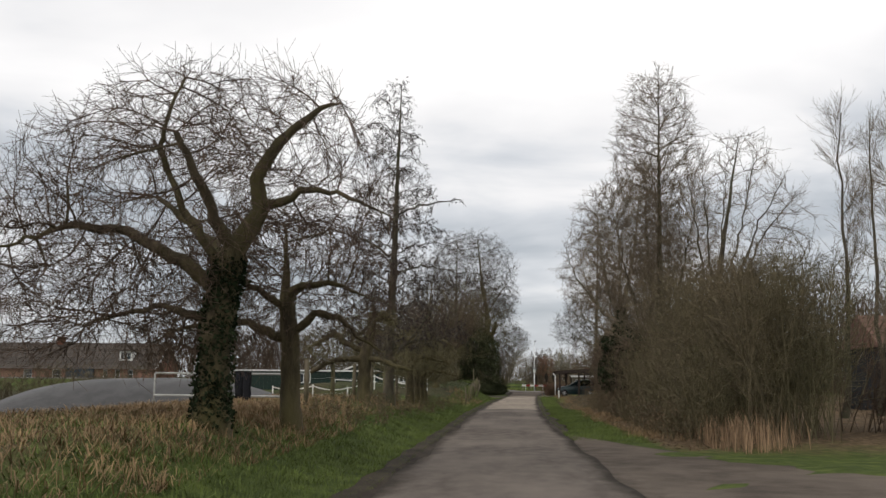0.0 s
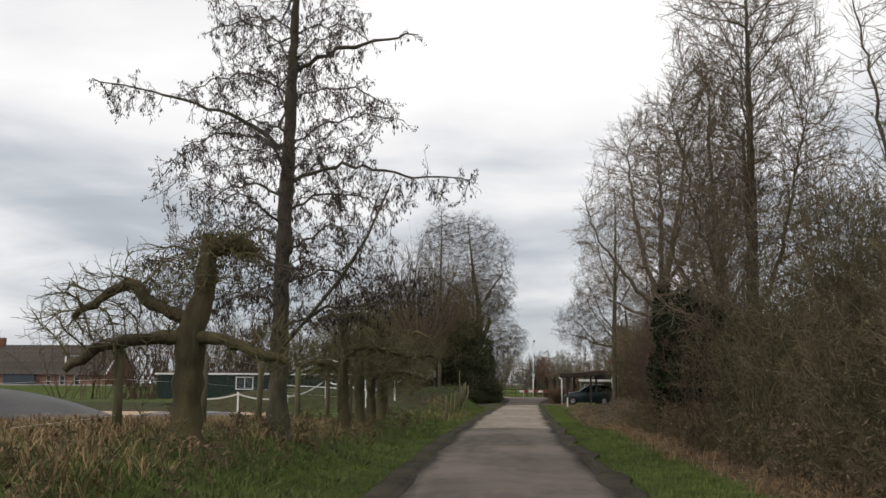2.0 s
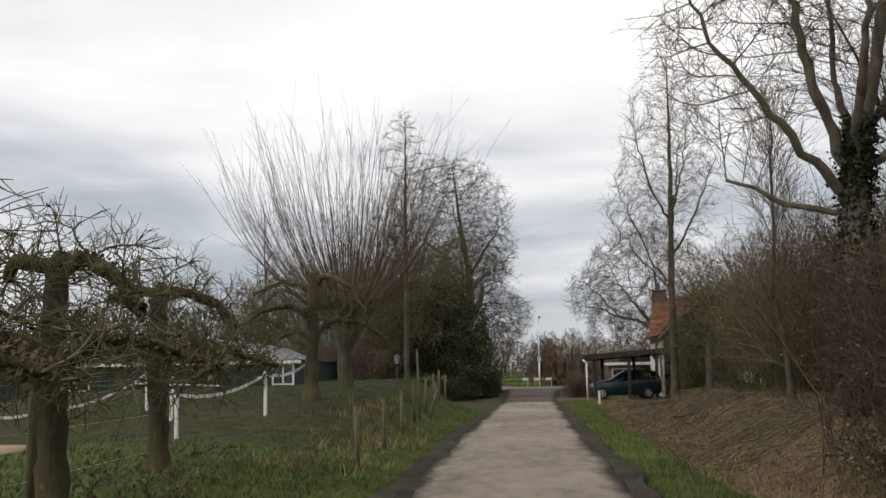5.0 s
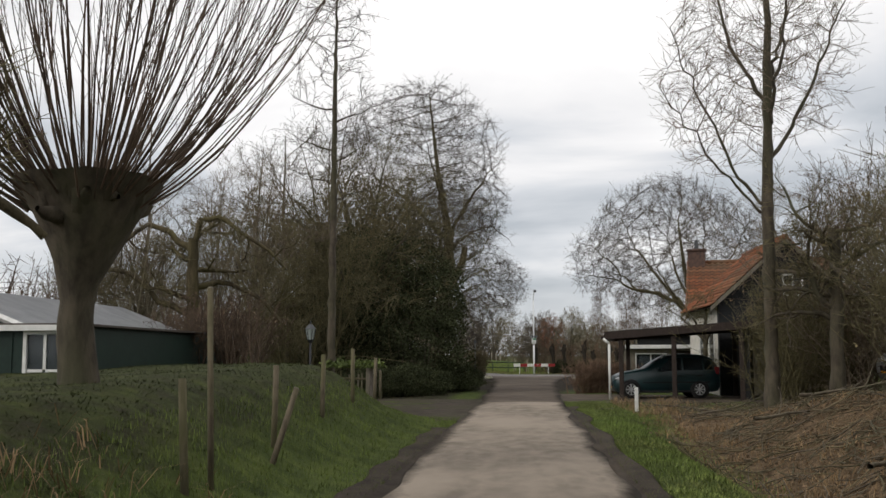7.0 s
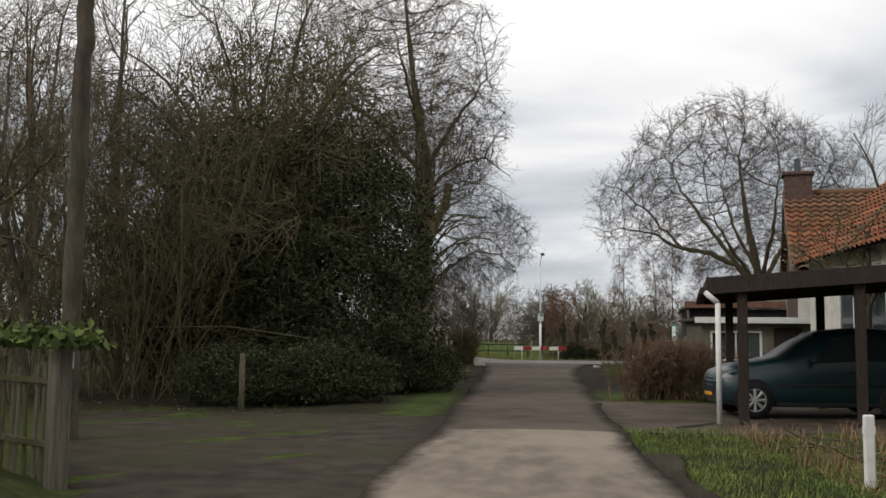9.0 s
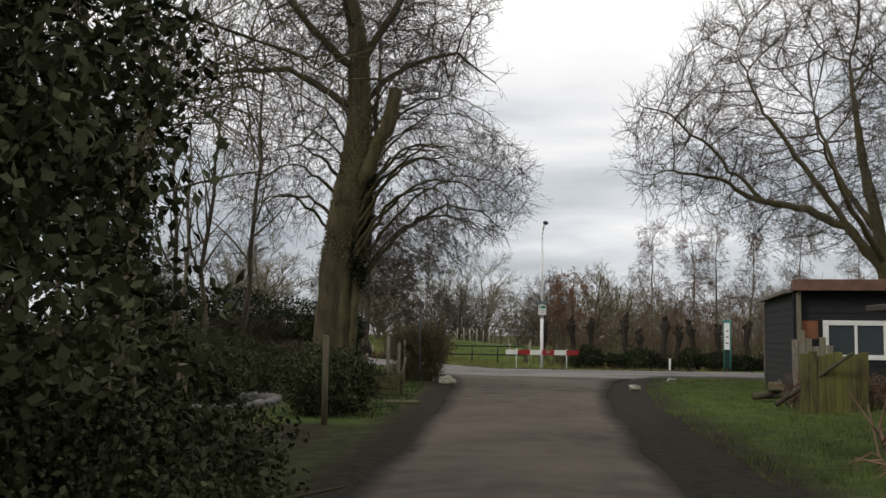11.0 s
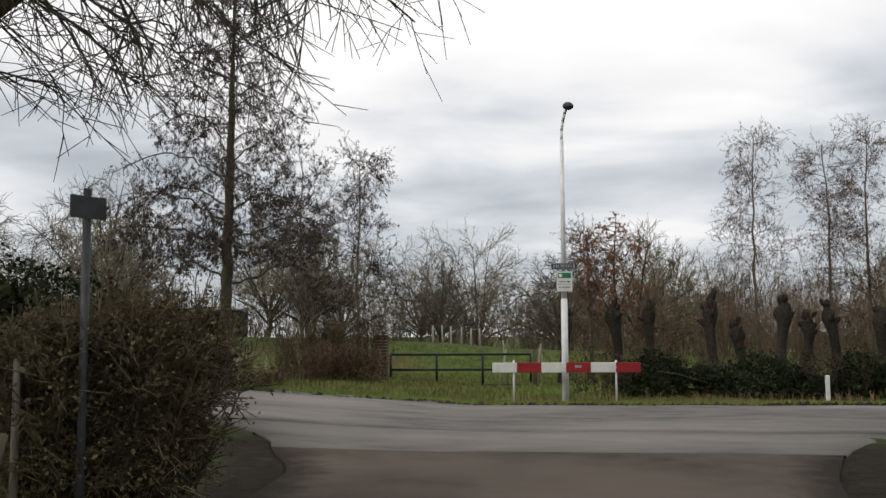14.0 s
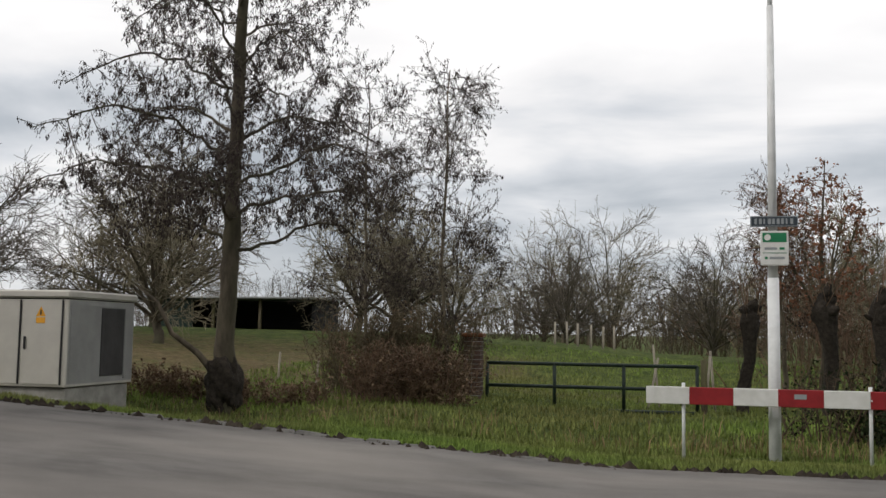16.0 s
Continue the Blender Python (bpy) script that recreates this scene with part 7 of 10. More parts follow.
def brick_pier(x, y):
    ob = thing("gate_pier", x, y, zl(x, y), "square brick gate pier with a tile cap", "pier")
    for c in range(14):
        for k in range(4):
            w = 0.16
            dx, dy = ((-0.085, -0.085), (0.085, -0.085), (0.085, 0.085), (-0.085, 0.085))[k]
            ob2 = part("brick", boxed(dx - w / 2, dx + w / 2, dy - w / 2 + (0.004 if c % 2 else 0), dy + w / 2, c * 0.085, c * 0.085 + 0.073, 0.004), M["sooty_brick"], ob)
    part("core", boxed(-0.155, 0.155, -0.155, 0.155, -0.2, 1.18), M["concrete"], ob, "recessed mortar")
    part("cap", boxed(-0.21, 0.21, -0.21, 0.21, 1.181, 1.26, 0.02), M["pantile"], ob, "orange tile cap")


brick_pier(-4.2, 136.45)


def cabinet(x, y, z):
    """Corner nearest the junction at (x, y); its front looks along -y, its louvred side along +x."""
    ob = thing("utility_cabinet", x, y, z, "large cream-grey roadside electricity cabinet on a concrete plinth", "cabinet")
    W, D, H = 2.1, 1.75, 1.22
    part("body", boxed(-W, 0, 0, D, 0.2, 0.2 + H, 0.01), M["cab_cream"], ob)
    part("roof", boxed(-W - 0.04, 0.04, -0.04, D + 0.04, 0.215 + H, 0.33 + H, 0.025), M["cab_cream"], ob)
    part("shadow_gap", boxed(-W + 0.01, -0.01, 0.01, D - 0.01, 0.195 + H, 0.22 + H), M["black_paint"], ob)
    part("plinth", boxed(-W + 0.04, -0.04, 0.06, D - 0.05, -0.6, 0.185, 0.01), M["concrete"], ob)
    part("front_step", boxed(-W - 0.1, -0.05, -0.24, 0.05, -0.6, 0.05, 0.015), M["concrete"], ob, "pale concrete slab")
    for k in range(3):
        a = -0.10 - k * 0.66
        d = part("door", boxed(a - 0.61, a, -0.016, 0.004, 0.235, 0.19 + H, 0.006), M["cab_cream"], ob)
        part("handle", boxed(a - 0.57, a - 0.54, -0.036, -0.0165, 0.72, 0.90, 0.006), M["black_paint"], d, "black lever handle")
        part("seam", boxed(a + 0.004, a + 0.022, -0.014, 0.002, 0.235, 0.19 + H), M["black_paint"], ob)
    w = thing("warning_sign", x - 0.42, y - 0.017, z + 1.2, "small yellow electrical warning label on the cabinet door", "label")
    bm = bmesh.new()
    f = [bm.verts.new(v) for v in ((-0.075, -0.002, -0.02), (0.075, -0.002, -0.02), (0.0, -0.002, 0.12), (-0.075, 0.001, -0.02), (0.075, 0.001, -0.02), (0.0, 0.001, 0.12))]
    bm.faces.new(f[:3]), bm.faces.new(f[3:][::-1])
    for a, b in ((0, 1), (1, 2), (2, 0)):
        bm.faces.new((f[b], f[a], f[a + 3], f[b + 3]))
    part("triangle", bm, M["yellow"], w)
    part("flash", boxed(-0.012, 0.012, -0.005, -0.0025, 0.0, 0.07), M["black_paint"], w, "black flash mark")
    part("text_bar", boxed(-0.07, 0.07, -0.003, 0.001, -0.115, -0.035), M["yellow"], w)
    # louvred side
    for k in range(34):
        zz = 0.27 + k * 0.0325
        part("louvre", boxed(0.001, 0.014, 0.05, 0.80 if k < 33 else D - 0.05, zz, zz + 0.02, 0), M["cab_grey"], ob)
        if k < 33:
            part("louvre", boxed(0.001, 0.014, 1.48, D - 0.03, zz, zz + 0.02, 0), M["cab_grey"], ob)
    part("side_panel", boxed(-0.006, 0.0008, 0.02, D - 0.02, 0.24, 0.19 + H), M["cab_grey"], ob)
    part("vent_panel", boxed(0.001, 0.02, 0.83, 1.45, 0.33, 0.10 + H, 0.006), M["tarp_grey"], ob, "dark grey mesh vent panel")
    return ob


cabinet(-8.72, 130.05, zl(-8.7, 130.6) + 0.22)


def kerb():
    ob = thing("kerb", 0, 0, 0, "row of dark worn kerb stones along the road's far edge", "kerb", kind="structure")
    me = None
    rng = random.Random(5)
    for k in range(60):
        x = -26 + k * 0.42
        if me is None:
            first = part("kerb_stone", boxed(-0.2, 0.2, -0.08, 0.08, -0.12, 0.055, 0.03), M["kerb"], ob)
            me = first.data
            st = first
        else:
            st = new("kerb_stone", me)
            st.parent = ob
        st.matrix_basis = pose(x, 128.6 + rng.uniform(-0.03, 0.03), float(climb(x, 128.6)) + rng.uniform(-0.035, 0.0), rng.uniform(-6, 6), (math.degrees(math.atan(0.065)) if x < -1.2 else 0) * (1 if x > -19.2 else 0) + rng.uniform(-3, 3), rng.uniform(-5, 5))


kerb()


def info_panel(x, y):
    ob = thing("information_panel", x, y, zl(x, y), "narrow white information board between teal posts", "sign", turn=-76)
    for px in (-0.3, 0.3):
        part("post", rodded((px, 0, -0.2), (px, 0, 2.35), 0.035, 0.035, 10), M["teal_frame"], ob, smooth=True)
    part("panel", boxed(-0.262, 0.262, -0.015, 0.015, 1.05, 2.2, 0.004), M["white_paint"], ob)
    part("header", boxed(-0.262, 0.262, -0.018, 0.018, 2.205, 2.33, 0.004), M["teal_frame"], ob)
    part("lower_panel", boxed(-0.262, 0.262, -0.014, 0.014, 0.25, 1.04, 0.004), M["dark_teal"], ob)
    for k in range(3):
        part("text_bar", boxed(-0.12 + 0.03 * k, 0.14, -0.02, -0.0155, 1.3 + 0.26 * k, 1.36 + 0.26 * k), M["sign_blue"], ob)


info_panel(8.7, 130.6)


def corner_sign(x, y):
    ob = thing("corner_sign", x, y, zl(x, y), "dark street sign on a thin post in the corner hedge", "sign", turn=62)
    part("post", rodded((0, 0, -0.3), (0, 0, 2.42), 0.03, 0.03, 10), M["galv_dark"], ob, smooth=True)
    part("plate", boxed(-0.17, 0.13, -0.045, -0.03, 2.2, 2.36, 0.004), M["galv_dark"], ob, "grey back of a sign plate")
    part("clamp", boxed(-0.04, 0.04, -0.03, 0.035, 2.26, 2.32, 0.004), M["galv_dark"], ob)


corner_sign(-3.15, 115.7)


def letter_box(x, y):
    ob = thing("letter_box", x, y, zl(x, y), "grey metal letter box on a post by the evergreen bush", "letter box", turn=20)
    h = 1.58 - zl(x, y)
    part("post", boxed(-0.04, 0.04, -0.04, 0.04, -0.2, h, 0.005), M["grey_wood"], ob)
    part("body", boxed(-0.13, 0.13, -0.16, 0.16, h, h + 0.24, 0.02), M["galv_dark"], ob)
    part("lid", boxed(-0.145, 0.145, -0.18, 0.18, h + 0.242, h + 0.28, 0.015), M["galv_dark"], ob)
    part("slot", boxed(-0.09, 0.09, -0.166, -0.161, h + 0.16, h + 0.19), M["black_paint"], ob)


letter_box(-5.7, 121.0)


def garden_pond(x, y, rx, ry):
    n = 40
    bm = bmesh.new()
    ring = [bm.verts.new((x + rx * math.cos(2 * math.pi * k / n) * (1 + 0.08 * math.sin(k)), y + ry * math.sin(2 * math.pi * k / n) * (1 + 0.06 * math.cos(k * 1.7)), 0.06)) for k in range(n)]
    bm.faces.new(ring)
    r = bmesh.ops.extrude_face_region(bm, geom=bm.faces[:])
    bmesh.ops.translate(bm, verts=[v for v in r["geom"] if isinstance(v, bmesh.types.BMVert)], vec=(0, 0, -0.2))
    bmesh.ops.recalc_face_normals(bm, faces=bm.faces[:])
    ob = part("water", bm, M["pond_water"], None, "still grey water of a garden pond")
    tagged(ob, kind="structure")
    edge = thing("pond_edging", x, y, 0, "worn pale stones edging the garden pond", "stones")
    rng = random.Random(8)
    for k in range(26):
        w = 2 * math.pi * k / 26
        s = rng.uniform(0.10, 0.17)
        st = bmesh.new()
        bmesh.ops.create_icosphere(st, subdivisions=2, radius=1.0)
        for v in st.verts:
            v.co = Vector((v.co.x * s * 1.3, v.co.y * s, v.co.z * s * 0.6)) * (1 + 0.12 * math.sin(v.co.x * 7 + k) + 0.1 * math.cos(v.co.y * 9 + k))
        p = part("stone", st, M["kerb"], edge, smooth=True)
        p.matrix_basis = pose(rx * 1.1 * math.cos(w), ry * 1.08 * math.sin(w), 0.06, 0, 0, rng.uniform(0, 180))


garden_pond(-6.3, 105.6, 1.2, 1.9)


def tree_stump(x, y, r, h, seed):
    ob = thing("tree_stump", x, y, zl(x, y), "squat mossy tree stump in the dark yard", "stump", "stumps")
    rng = np.random.default_rng(seed)
    z = np.linspace(-0.15, h, 7)
    R0 = r * np.interp(z, [-0.15, 0.1 * h, h], [1.45, 1.12, 0.98])
    V, F = tubes(np.stack([0 * z, 0 * z, z], -1)[None], R0[None], 18)
    w = np.arctan2(V[:, 1], V[:, 0])
    V[:, :2] *= (1 + 0.07 * np.sin(w * 5 + seed) + 0.05 * np.sin(w * 9))[:, None]
    raw_part("trunk", V + rng.normal(0, 0.008, V.shape), F, M["bark_moss"], ob)
    part("cut_face", rodded((0, 0, h - 0.06), (0, 0, h + 0.01), r * 0.97, r * 0.93, 18), M["bark_pale"], ob, "weathered sawn face")


tree_stump(-4.4, 111.0, 0.30, 0.34, 3)


def mossy_trough(x, y):
    ob = thing("wooden_trough", x, y, zl(x, y), "old mossy plank trough with corner posts at the yard's edge", "planter")
    rng = random.Random(8)
    for side in (-0.27, 0.27):
        for k in range(3):
            part("plank", boxed(-0.30, 0.30, side - 0.022, side + 0.022, 0.02 + 0.145 * k, 0.155 + 0.145 * k, 0.006), M["moss_wood"], ob)
            part("plank", boxed(side * 1.1 - 0.022, side * 1.1 + 0.022, -0.246, 0.246, 0.02 + 0.145 * k, 0.155 + 0.145 * k, 0.006), M["moss_wood"], ob)
        for px in (-0.34, 0.34):
            part("corner_post", boxed(px - 0.035, px + 0.035, side - 0.035, side + 0.035, -0.15, 0.47 + rng.uniform(0, 0.05), 0.008), M["moss_wood"], ob)
    part("soil", boxed(-0.27, 0.27, -0.247, 0.247, 0.02, 0.36, 0.02), M["moss_wood"], ob, "dark mossy soil")


mossy_trough(-3.28, 109.35)


def stepping_slab(x, y, turn):
    ob = thing("paving_slab", x, y, zl(x, y), "moss-grown slab lying on the ground", "slab", turn=turn)
    part("slab", boxed(-0.36, 0.36, -0.30, 0.30, -0.05, 0.055, 0.015), M["moss_wood"], ob)


stepping_slab(-2.62, 107.1, 14)


def marker_post(x, y, h, label):
    ob = thing("marker_post", x, y, zl(x, y), label, "post", "marker posts")
    part("stem", boxed(-0.045, 0.045, -0.03, 0.03, -0.2, h, 0.012), M["white_paint"], ob)
    part("band", boxed(-0.046, 0.046, -0.031, 0.031, h - 0.16, h - 0.10), M["galv"], ob, "grey reflector band")


marker_post(6.3, 131.0, 0.62, "short white roadside marker post")
marker_post(2.6, 79.0, 0.62, "short white marker post at the drive")


def boulder(x, y, s, seed):
    bm = bmesh.new()
    bmesh.ops.create_icosphere(bm, subdivisions=3, radius=1.0)
    for v in bm.verts:
        n = noise.noise(v.co * 1.4 + Vector((seed, 0, 0)))
        v.co = Vector((v.co.x * s * (1 + 0.35 * n), v.co.y * s * 0.7 * (1 + 0.3 * n), v.co.z * s * 0.5 * (1 + 0.4 * n)))
        if v.co.x > 0.75 * s:
            v.co.x = 0.75 * s
    ob = part("boulder", bm, M["stone"])
    ob.matrix_basis = pose(x, y, zl(x, y) + s * 0.2, 6, 10, seed * 37)
    tagged(ob, "pale lichened boulder on the grass corner", "stone", "corner stones")


boulder(-2.3, 115.6, 0.30, 1)
boulder(2.85, 113.7, 0.24, 2)
boulder(4.6, 119.0, 0.22, 3)
boulder(-3.9, 110.2, 0.2, 4)


def stake(x, y, h, r, seed, label, lean=(0, 0), group="stakes", wood="stake"):
    ob = thing("wooden_stake", x, y, zl(x, y), label, "post", group)
    rng = random.Random(seed)
    part("stem", rodded((0, 0, -0.3), (lean[0], lean[1], h), r, r * 0.9, 9), M[wood], ob, smooth=True)
    part("top", rodded((lean[0], lean[1], h), (lean[0] * 1.01, lean[1] * 1.01, h + 0.012), r * 0.9, r * 0.6, 9), M["grey_wood"], ob)


stake(-3.55, 111.8, 1.30, 0.05, 1, "grey squared wooden post by the great tree", wood="grey_wood")
stake(-3.5, 113.6, 1.18, 0.052, 2, "pale round wooden post by the corner hedge", wood="grey_wood")
stake(-3.58, 115.6, 1.22, 0.03, 9, "thin pale stake at the corner hedge", wood="grey_wood")
stake(-3.10, 101.5, 1.32, 0.05, 10, "tall grey-green post at the yard's edge")
stake(-5.3, 101.5, 0.92, 0.085, 11, "stout dark post beside the garden pond")
stake(-3.70, 115.2, 0.72, 0.04, 3, "leaning pale stake by the corner hedge", (0.20, 0.1))
stake(-3.75, 109.55, 0.92, 0.055, 5, "mossy wooden post beside the trough")
stake(-2.95, 62.05, 1.75, 0.028, 7, "tall thin pale fence pole on the lawn's edge", (-0.05, 0))
stake(-3.0, 64.0, 0.75, 0.035, 8, "leaning mossy fence strut", (0.3, 0.15))
for k, (px, py) in enumerate(((-5.3, 165.0), (-4.7, 165.4), (-4.1, 165.2), (-3.4, 165.6), (-2.9, 166.0))):
    stake(px, py, 1.0, 0.07, 20 + k, "short whitish tree guard on the dyke", group="tree guards")
stake(-4.9, 86.0, 0.95, 0.05, 6, "pale round post at the drive")


# ---- house, carport and car ----
for n, (px, py, h, lean) in enumerate(((-8.8, 138.0, 0.62, 0.03), (-7.95, 138.0, 0.62, 0.06), (-7.03, 138.0, 0.55, 0.12), (-1.0, 137.6, 1.0, 0.25), (-0.7, 137.9, 1.25, -0.15), (0.1, 137.3, 1.1, 0.12), (0.35, 137.8, 1.2, -0.1))):
    stake(px, py, h, 0.026, 30 + n, "thin pale stick standing in the rough meadow", (lean, 0.05), "meadow sticks", "pale_wood")
for n in range(6):
    stake(-4.6 + 0.44 * n, 155.0 + 0.3 * math.sin(n * 2.2), 0.85 + 0.08 * math.sin(n * 3.1), 0.045, 50 + n, "pale weathered fence post on the dyke", (0.03 * math.sin(n * 5.0), 0), "dyke posts", "pale_wood")


def wall_xz(bm, x0, x1, z0, z1, y0, y1, holes):
    """A wall in the xz plane between y0 and y1, with openings (x0, x1, z0, z1) right through it."""
    xs = sorted({x0, x1, *(h[0] for h in holes), *(h[1] for h in holes)})
    zs = sorted({z0, z1, *(h[2] for h in holes), *(h[3] for h in holes)})
    for a, b in zip(xs, xs[1:]):
        for c, d in zip(zs, zs[1:]):
            if not any(h[0] <= a and b <= h[1] and h[2] <= c and d <= h[3] for h in holes):
                box(bm, a, b, y0, y1, c, d)
    bmesh.ops.remove_doubles(bm, verts=bm.verts, dist=0.0005)
    return bm


def window_xz(parent, x0, x1, z0, z1, y, cols=2, rows=2, frame="white_paint", bar=0.05):
    """A framed window that looks along -y, set at y."""
    w = part("window", boxed(x0 + bar, x1 - bar, y + 0.045, y + 0.055, z0 + bar, z1 - bar), M["glass"], parent, "dark window glass in a white frame")
    bm = bmesh.new()
    for a in ((x0, x1, y - 0.03, y + 0.08, z0, z0 + bar), (x0, x1, y - 0.03, y + 0.08, z1 - bar, z1), (x0, x0 + bar, y - 0.03, y + 0.08, z0 + bar, z1 - bar), (x1 - bar, x1, y - 0.03, y + 0.08, z0 + bar, z1 - bar)):
        box(bm, *a)
    part("frame", bm, M[frame], w)
    for c in range(1, cols):
        xx = x0 + (x1 - x0) * c / cols
        part("glazing_bar", boxed(xx - 0.018, xx + 0.018, y + 0.02, y + 0.07, z0 + bar, z1 - bar), M[frame], w)
    for r in range(1, rows):
        zz = z0 + (z1 - z0) * r / rows
        part("glazing_bar", boxed(x0 + bar, x1 - bar, y + 0.022, y + 0.068, zz - 0.016, zz + 0.016), M[frame], w)
    return w


def tiled_slope(eave0, eave1, ridge0, ridge1, courses, columns, lift=0.05):
    """A roof slope of overlapping waved tiles, as points and faces."""
    e0, e1, r0, r1 = (np.array(v, float) for v in (eave0, eave1, ridge0, ridge1))
    per = 6
    u = np.linspace(0, 1, columns * per + 1)
    normal = unit(np.cross(e1 - e0, r0 - e0))
    if normal[2] < 0:
        normal = -normal
    V, F, base = [], [], 0
    for c in range(courses):
        for f, h in ((c / courses, lift), ((c + 1.12) / courses, 0.0)):
            f = min(f, 1.0)
            line = (e0 + (r0 - e0) * f)[None] * (1 - u)[:, None] + (e1 + (r1 - e1) * f)[None] * u[:, None]
            wave = 0.035 * np.sin(u * columns * 2 * np.pi) + h
            V.append(line + normal[None] * wave[:, None])
        n = len(u)
        i = base + np.arange(n - 1)
        F.append(np.stack([i, i + 1, i + 1 + n, i + n], -1))
        base += 2 * n
    return np.concatenate(V), np.concatenate(F)


def roof_pair(ob, over, hw, ez, rz, y0, y1, across=False):
    """Two tiled slopes with boards and deck, ridge along y, or along x for across (then hw is half the depth about y = y0..y1 turned)."""
    s = (rz - ez) / hw

    def at(u, v, w):
        return (v, u, w) if across else (u, v, w)

    for sgn in (-1, 1):
        mid = across if across else 0.0
        e, rd = mid + sgn * (hw + over), mid
        V, F = tiled_slope(at(e, y0, ez - over * s), at(e, y1, ez - over * s), at(rd, y0, rz), at(rd, y1, rz), 15, int((y1 - y0) / 0.27))
        tagged(raw_part("roof_slope", V, F, M["pantile"], ob, "orange clay pantiles, patched with moss"), kind="stuff")
        for edge in (y0, y1 - 0.04):
            bm = bmesh.new()
            a, b = (e, ez - over * s - 0.02), (rd, rz - 0.02)
            q = [bm.verts.new(at(p[0], edge + dy, p[1] + dz)) for dy in (0, 0.04) for p, dz in ((a, 0), (b, 0), (b, -0.16), (a, -0.16))]
            for f in ((0, 1, 2, 3), (7, 6, 5, 4), (0, 4, 5, 1), (1, 5, 6, 2), (2, 6, 7, 3), (3, 7, 4, 0)):
                bm.faces.new([q[i] for i in f])
            bmesh.ops.recalc_face_normals(bm, faces=bm.faces[:])
            part("verge_board", bm, M["grey_wood"], ob, "pale weathered verge board")
        bm = bmesh.new()
        bm.faces.new([bm.verts.new(at(*v)) for v in ((e, y0 + 0.25, ez - over * s - 0.06), (e, y1 - 0.25, ez - over * s - 0.06), (rd, y1 - 0.25, rz - 0.06), (rd, y0 + 0.25, rz - 0.06))])
        bmesh.ops.solidify(bm, geom=bm.faces[:], thickness=0.05)
        part("roof_deck", bm, M["brown_wood"], ob)
    part("ridge", rodded(at(mid, y0, rz + 0.02), at(mid, y1, rz + 0.02), 0.11, 0.11, 10), M["pantile"], ob, smooth=True)


def gable_boards(ob, hw, ez, rz, y, hole, n=36):
    """Upright boards filling a gable in the plane y, with an opening (x0, x1, z0, z1)."""
    for k in range(n):
        a, b = -hw + 2 * hw * k / n, -hw + 2 * hw * (k + 1) / n
        m = (a + b) / 2
        top = max(ez + (rz - ez) * (1 - abs(m) / hw) - 0.05, ez + 0.02)
        y0 = y - 0.03 - 0.006 * (k % 2)
        spans = [(ez + 0.002, top)]
        if hole[0] - 0.02 < m < hole[1] + 0.02:
            spans = [(ez + 0.002, hole[2]), (hole[3], top)]
        for lo, hi in spans:
            if hi > lo:
                part("gable_board", boxed(a + 0.004, b - 0.004, y0, y + 0.2, lo, hi), M["black_wood"], ob)


def cottage(x, y):
    """A front wing with its gable at y and a cross wing behind it."""
    ob = thing("cottage", x, y, 0.1, "small house with dark boarded gable and orange tile roof", "house")
    hw, D, ez, rz = 2.35, 6.0, 3.3, 5.4
    part("front_wall", boxed(-hw, hw, 0, 0.25, -0.1, ez), M["black_wood"], ob)
    gable_boards(ob, hw, ez, rz, 0.0, (-0.1, 0.58, 3.36, 4.13))
    window_xz(ob, -0.1, 0.58, 3.36, 4.13, -0.03, 2, 2)
    part("side_wall", boxed(-hw, -hw + 0.25, 0.25, D, -0.1, ez), M["render"], ob, "white rendered wall")
    part("side_wall", boxed(hw - 0.25, hw, 0.25, D, -0.1, ez), M["render"], ob, "white rendered wall")
    for yy in (0.8, 2.7):
        w = part("side_window", boxed(-hw - 0.02, -hw - 0.002, yy, yy + 0.9, 0.9, 2.2), M["glass"], ob)
        fr = bmesh.new()
        for a in ((yy - 0.06, yy + 0.96, 0.84, 0.9), (yy - 0.06, yy + 0.96, 2.2, 2.26), (yy - 0.06, yy, 0.9, 2.2), (yy + 0.9, yy + 0.96, 0.9, 2.2)):
            box(fr, -hw - 0.05, -hw - 0.021, *a)
        part("frame", fr, M["white_paint"], w)
    roof_pair(ob, 0.32, hw, ez, rz, -0.3, 6.3)


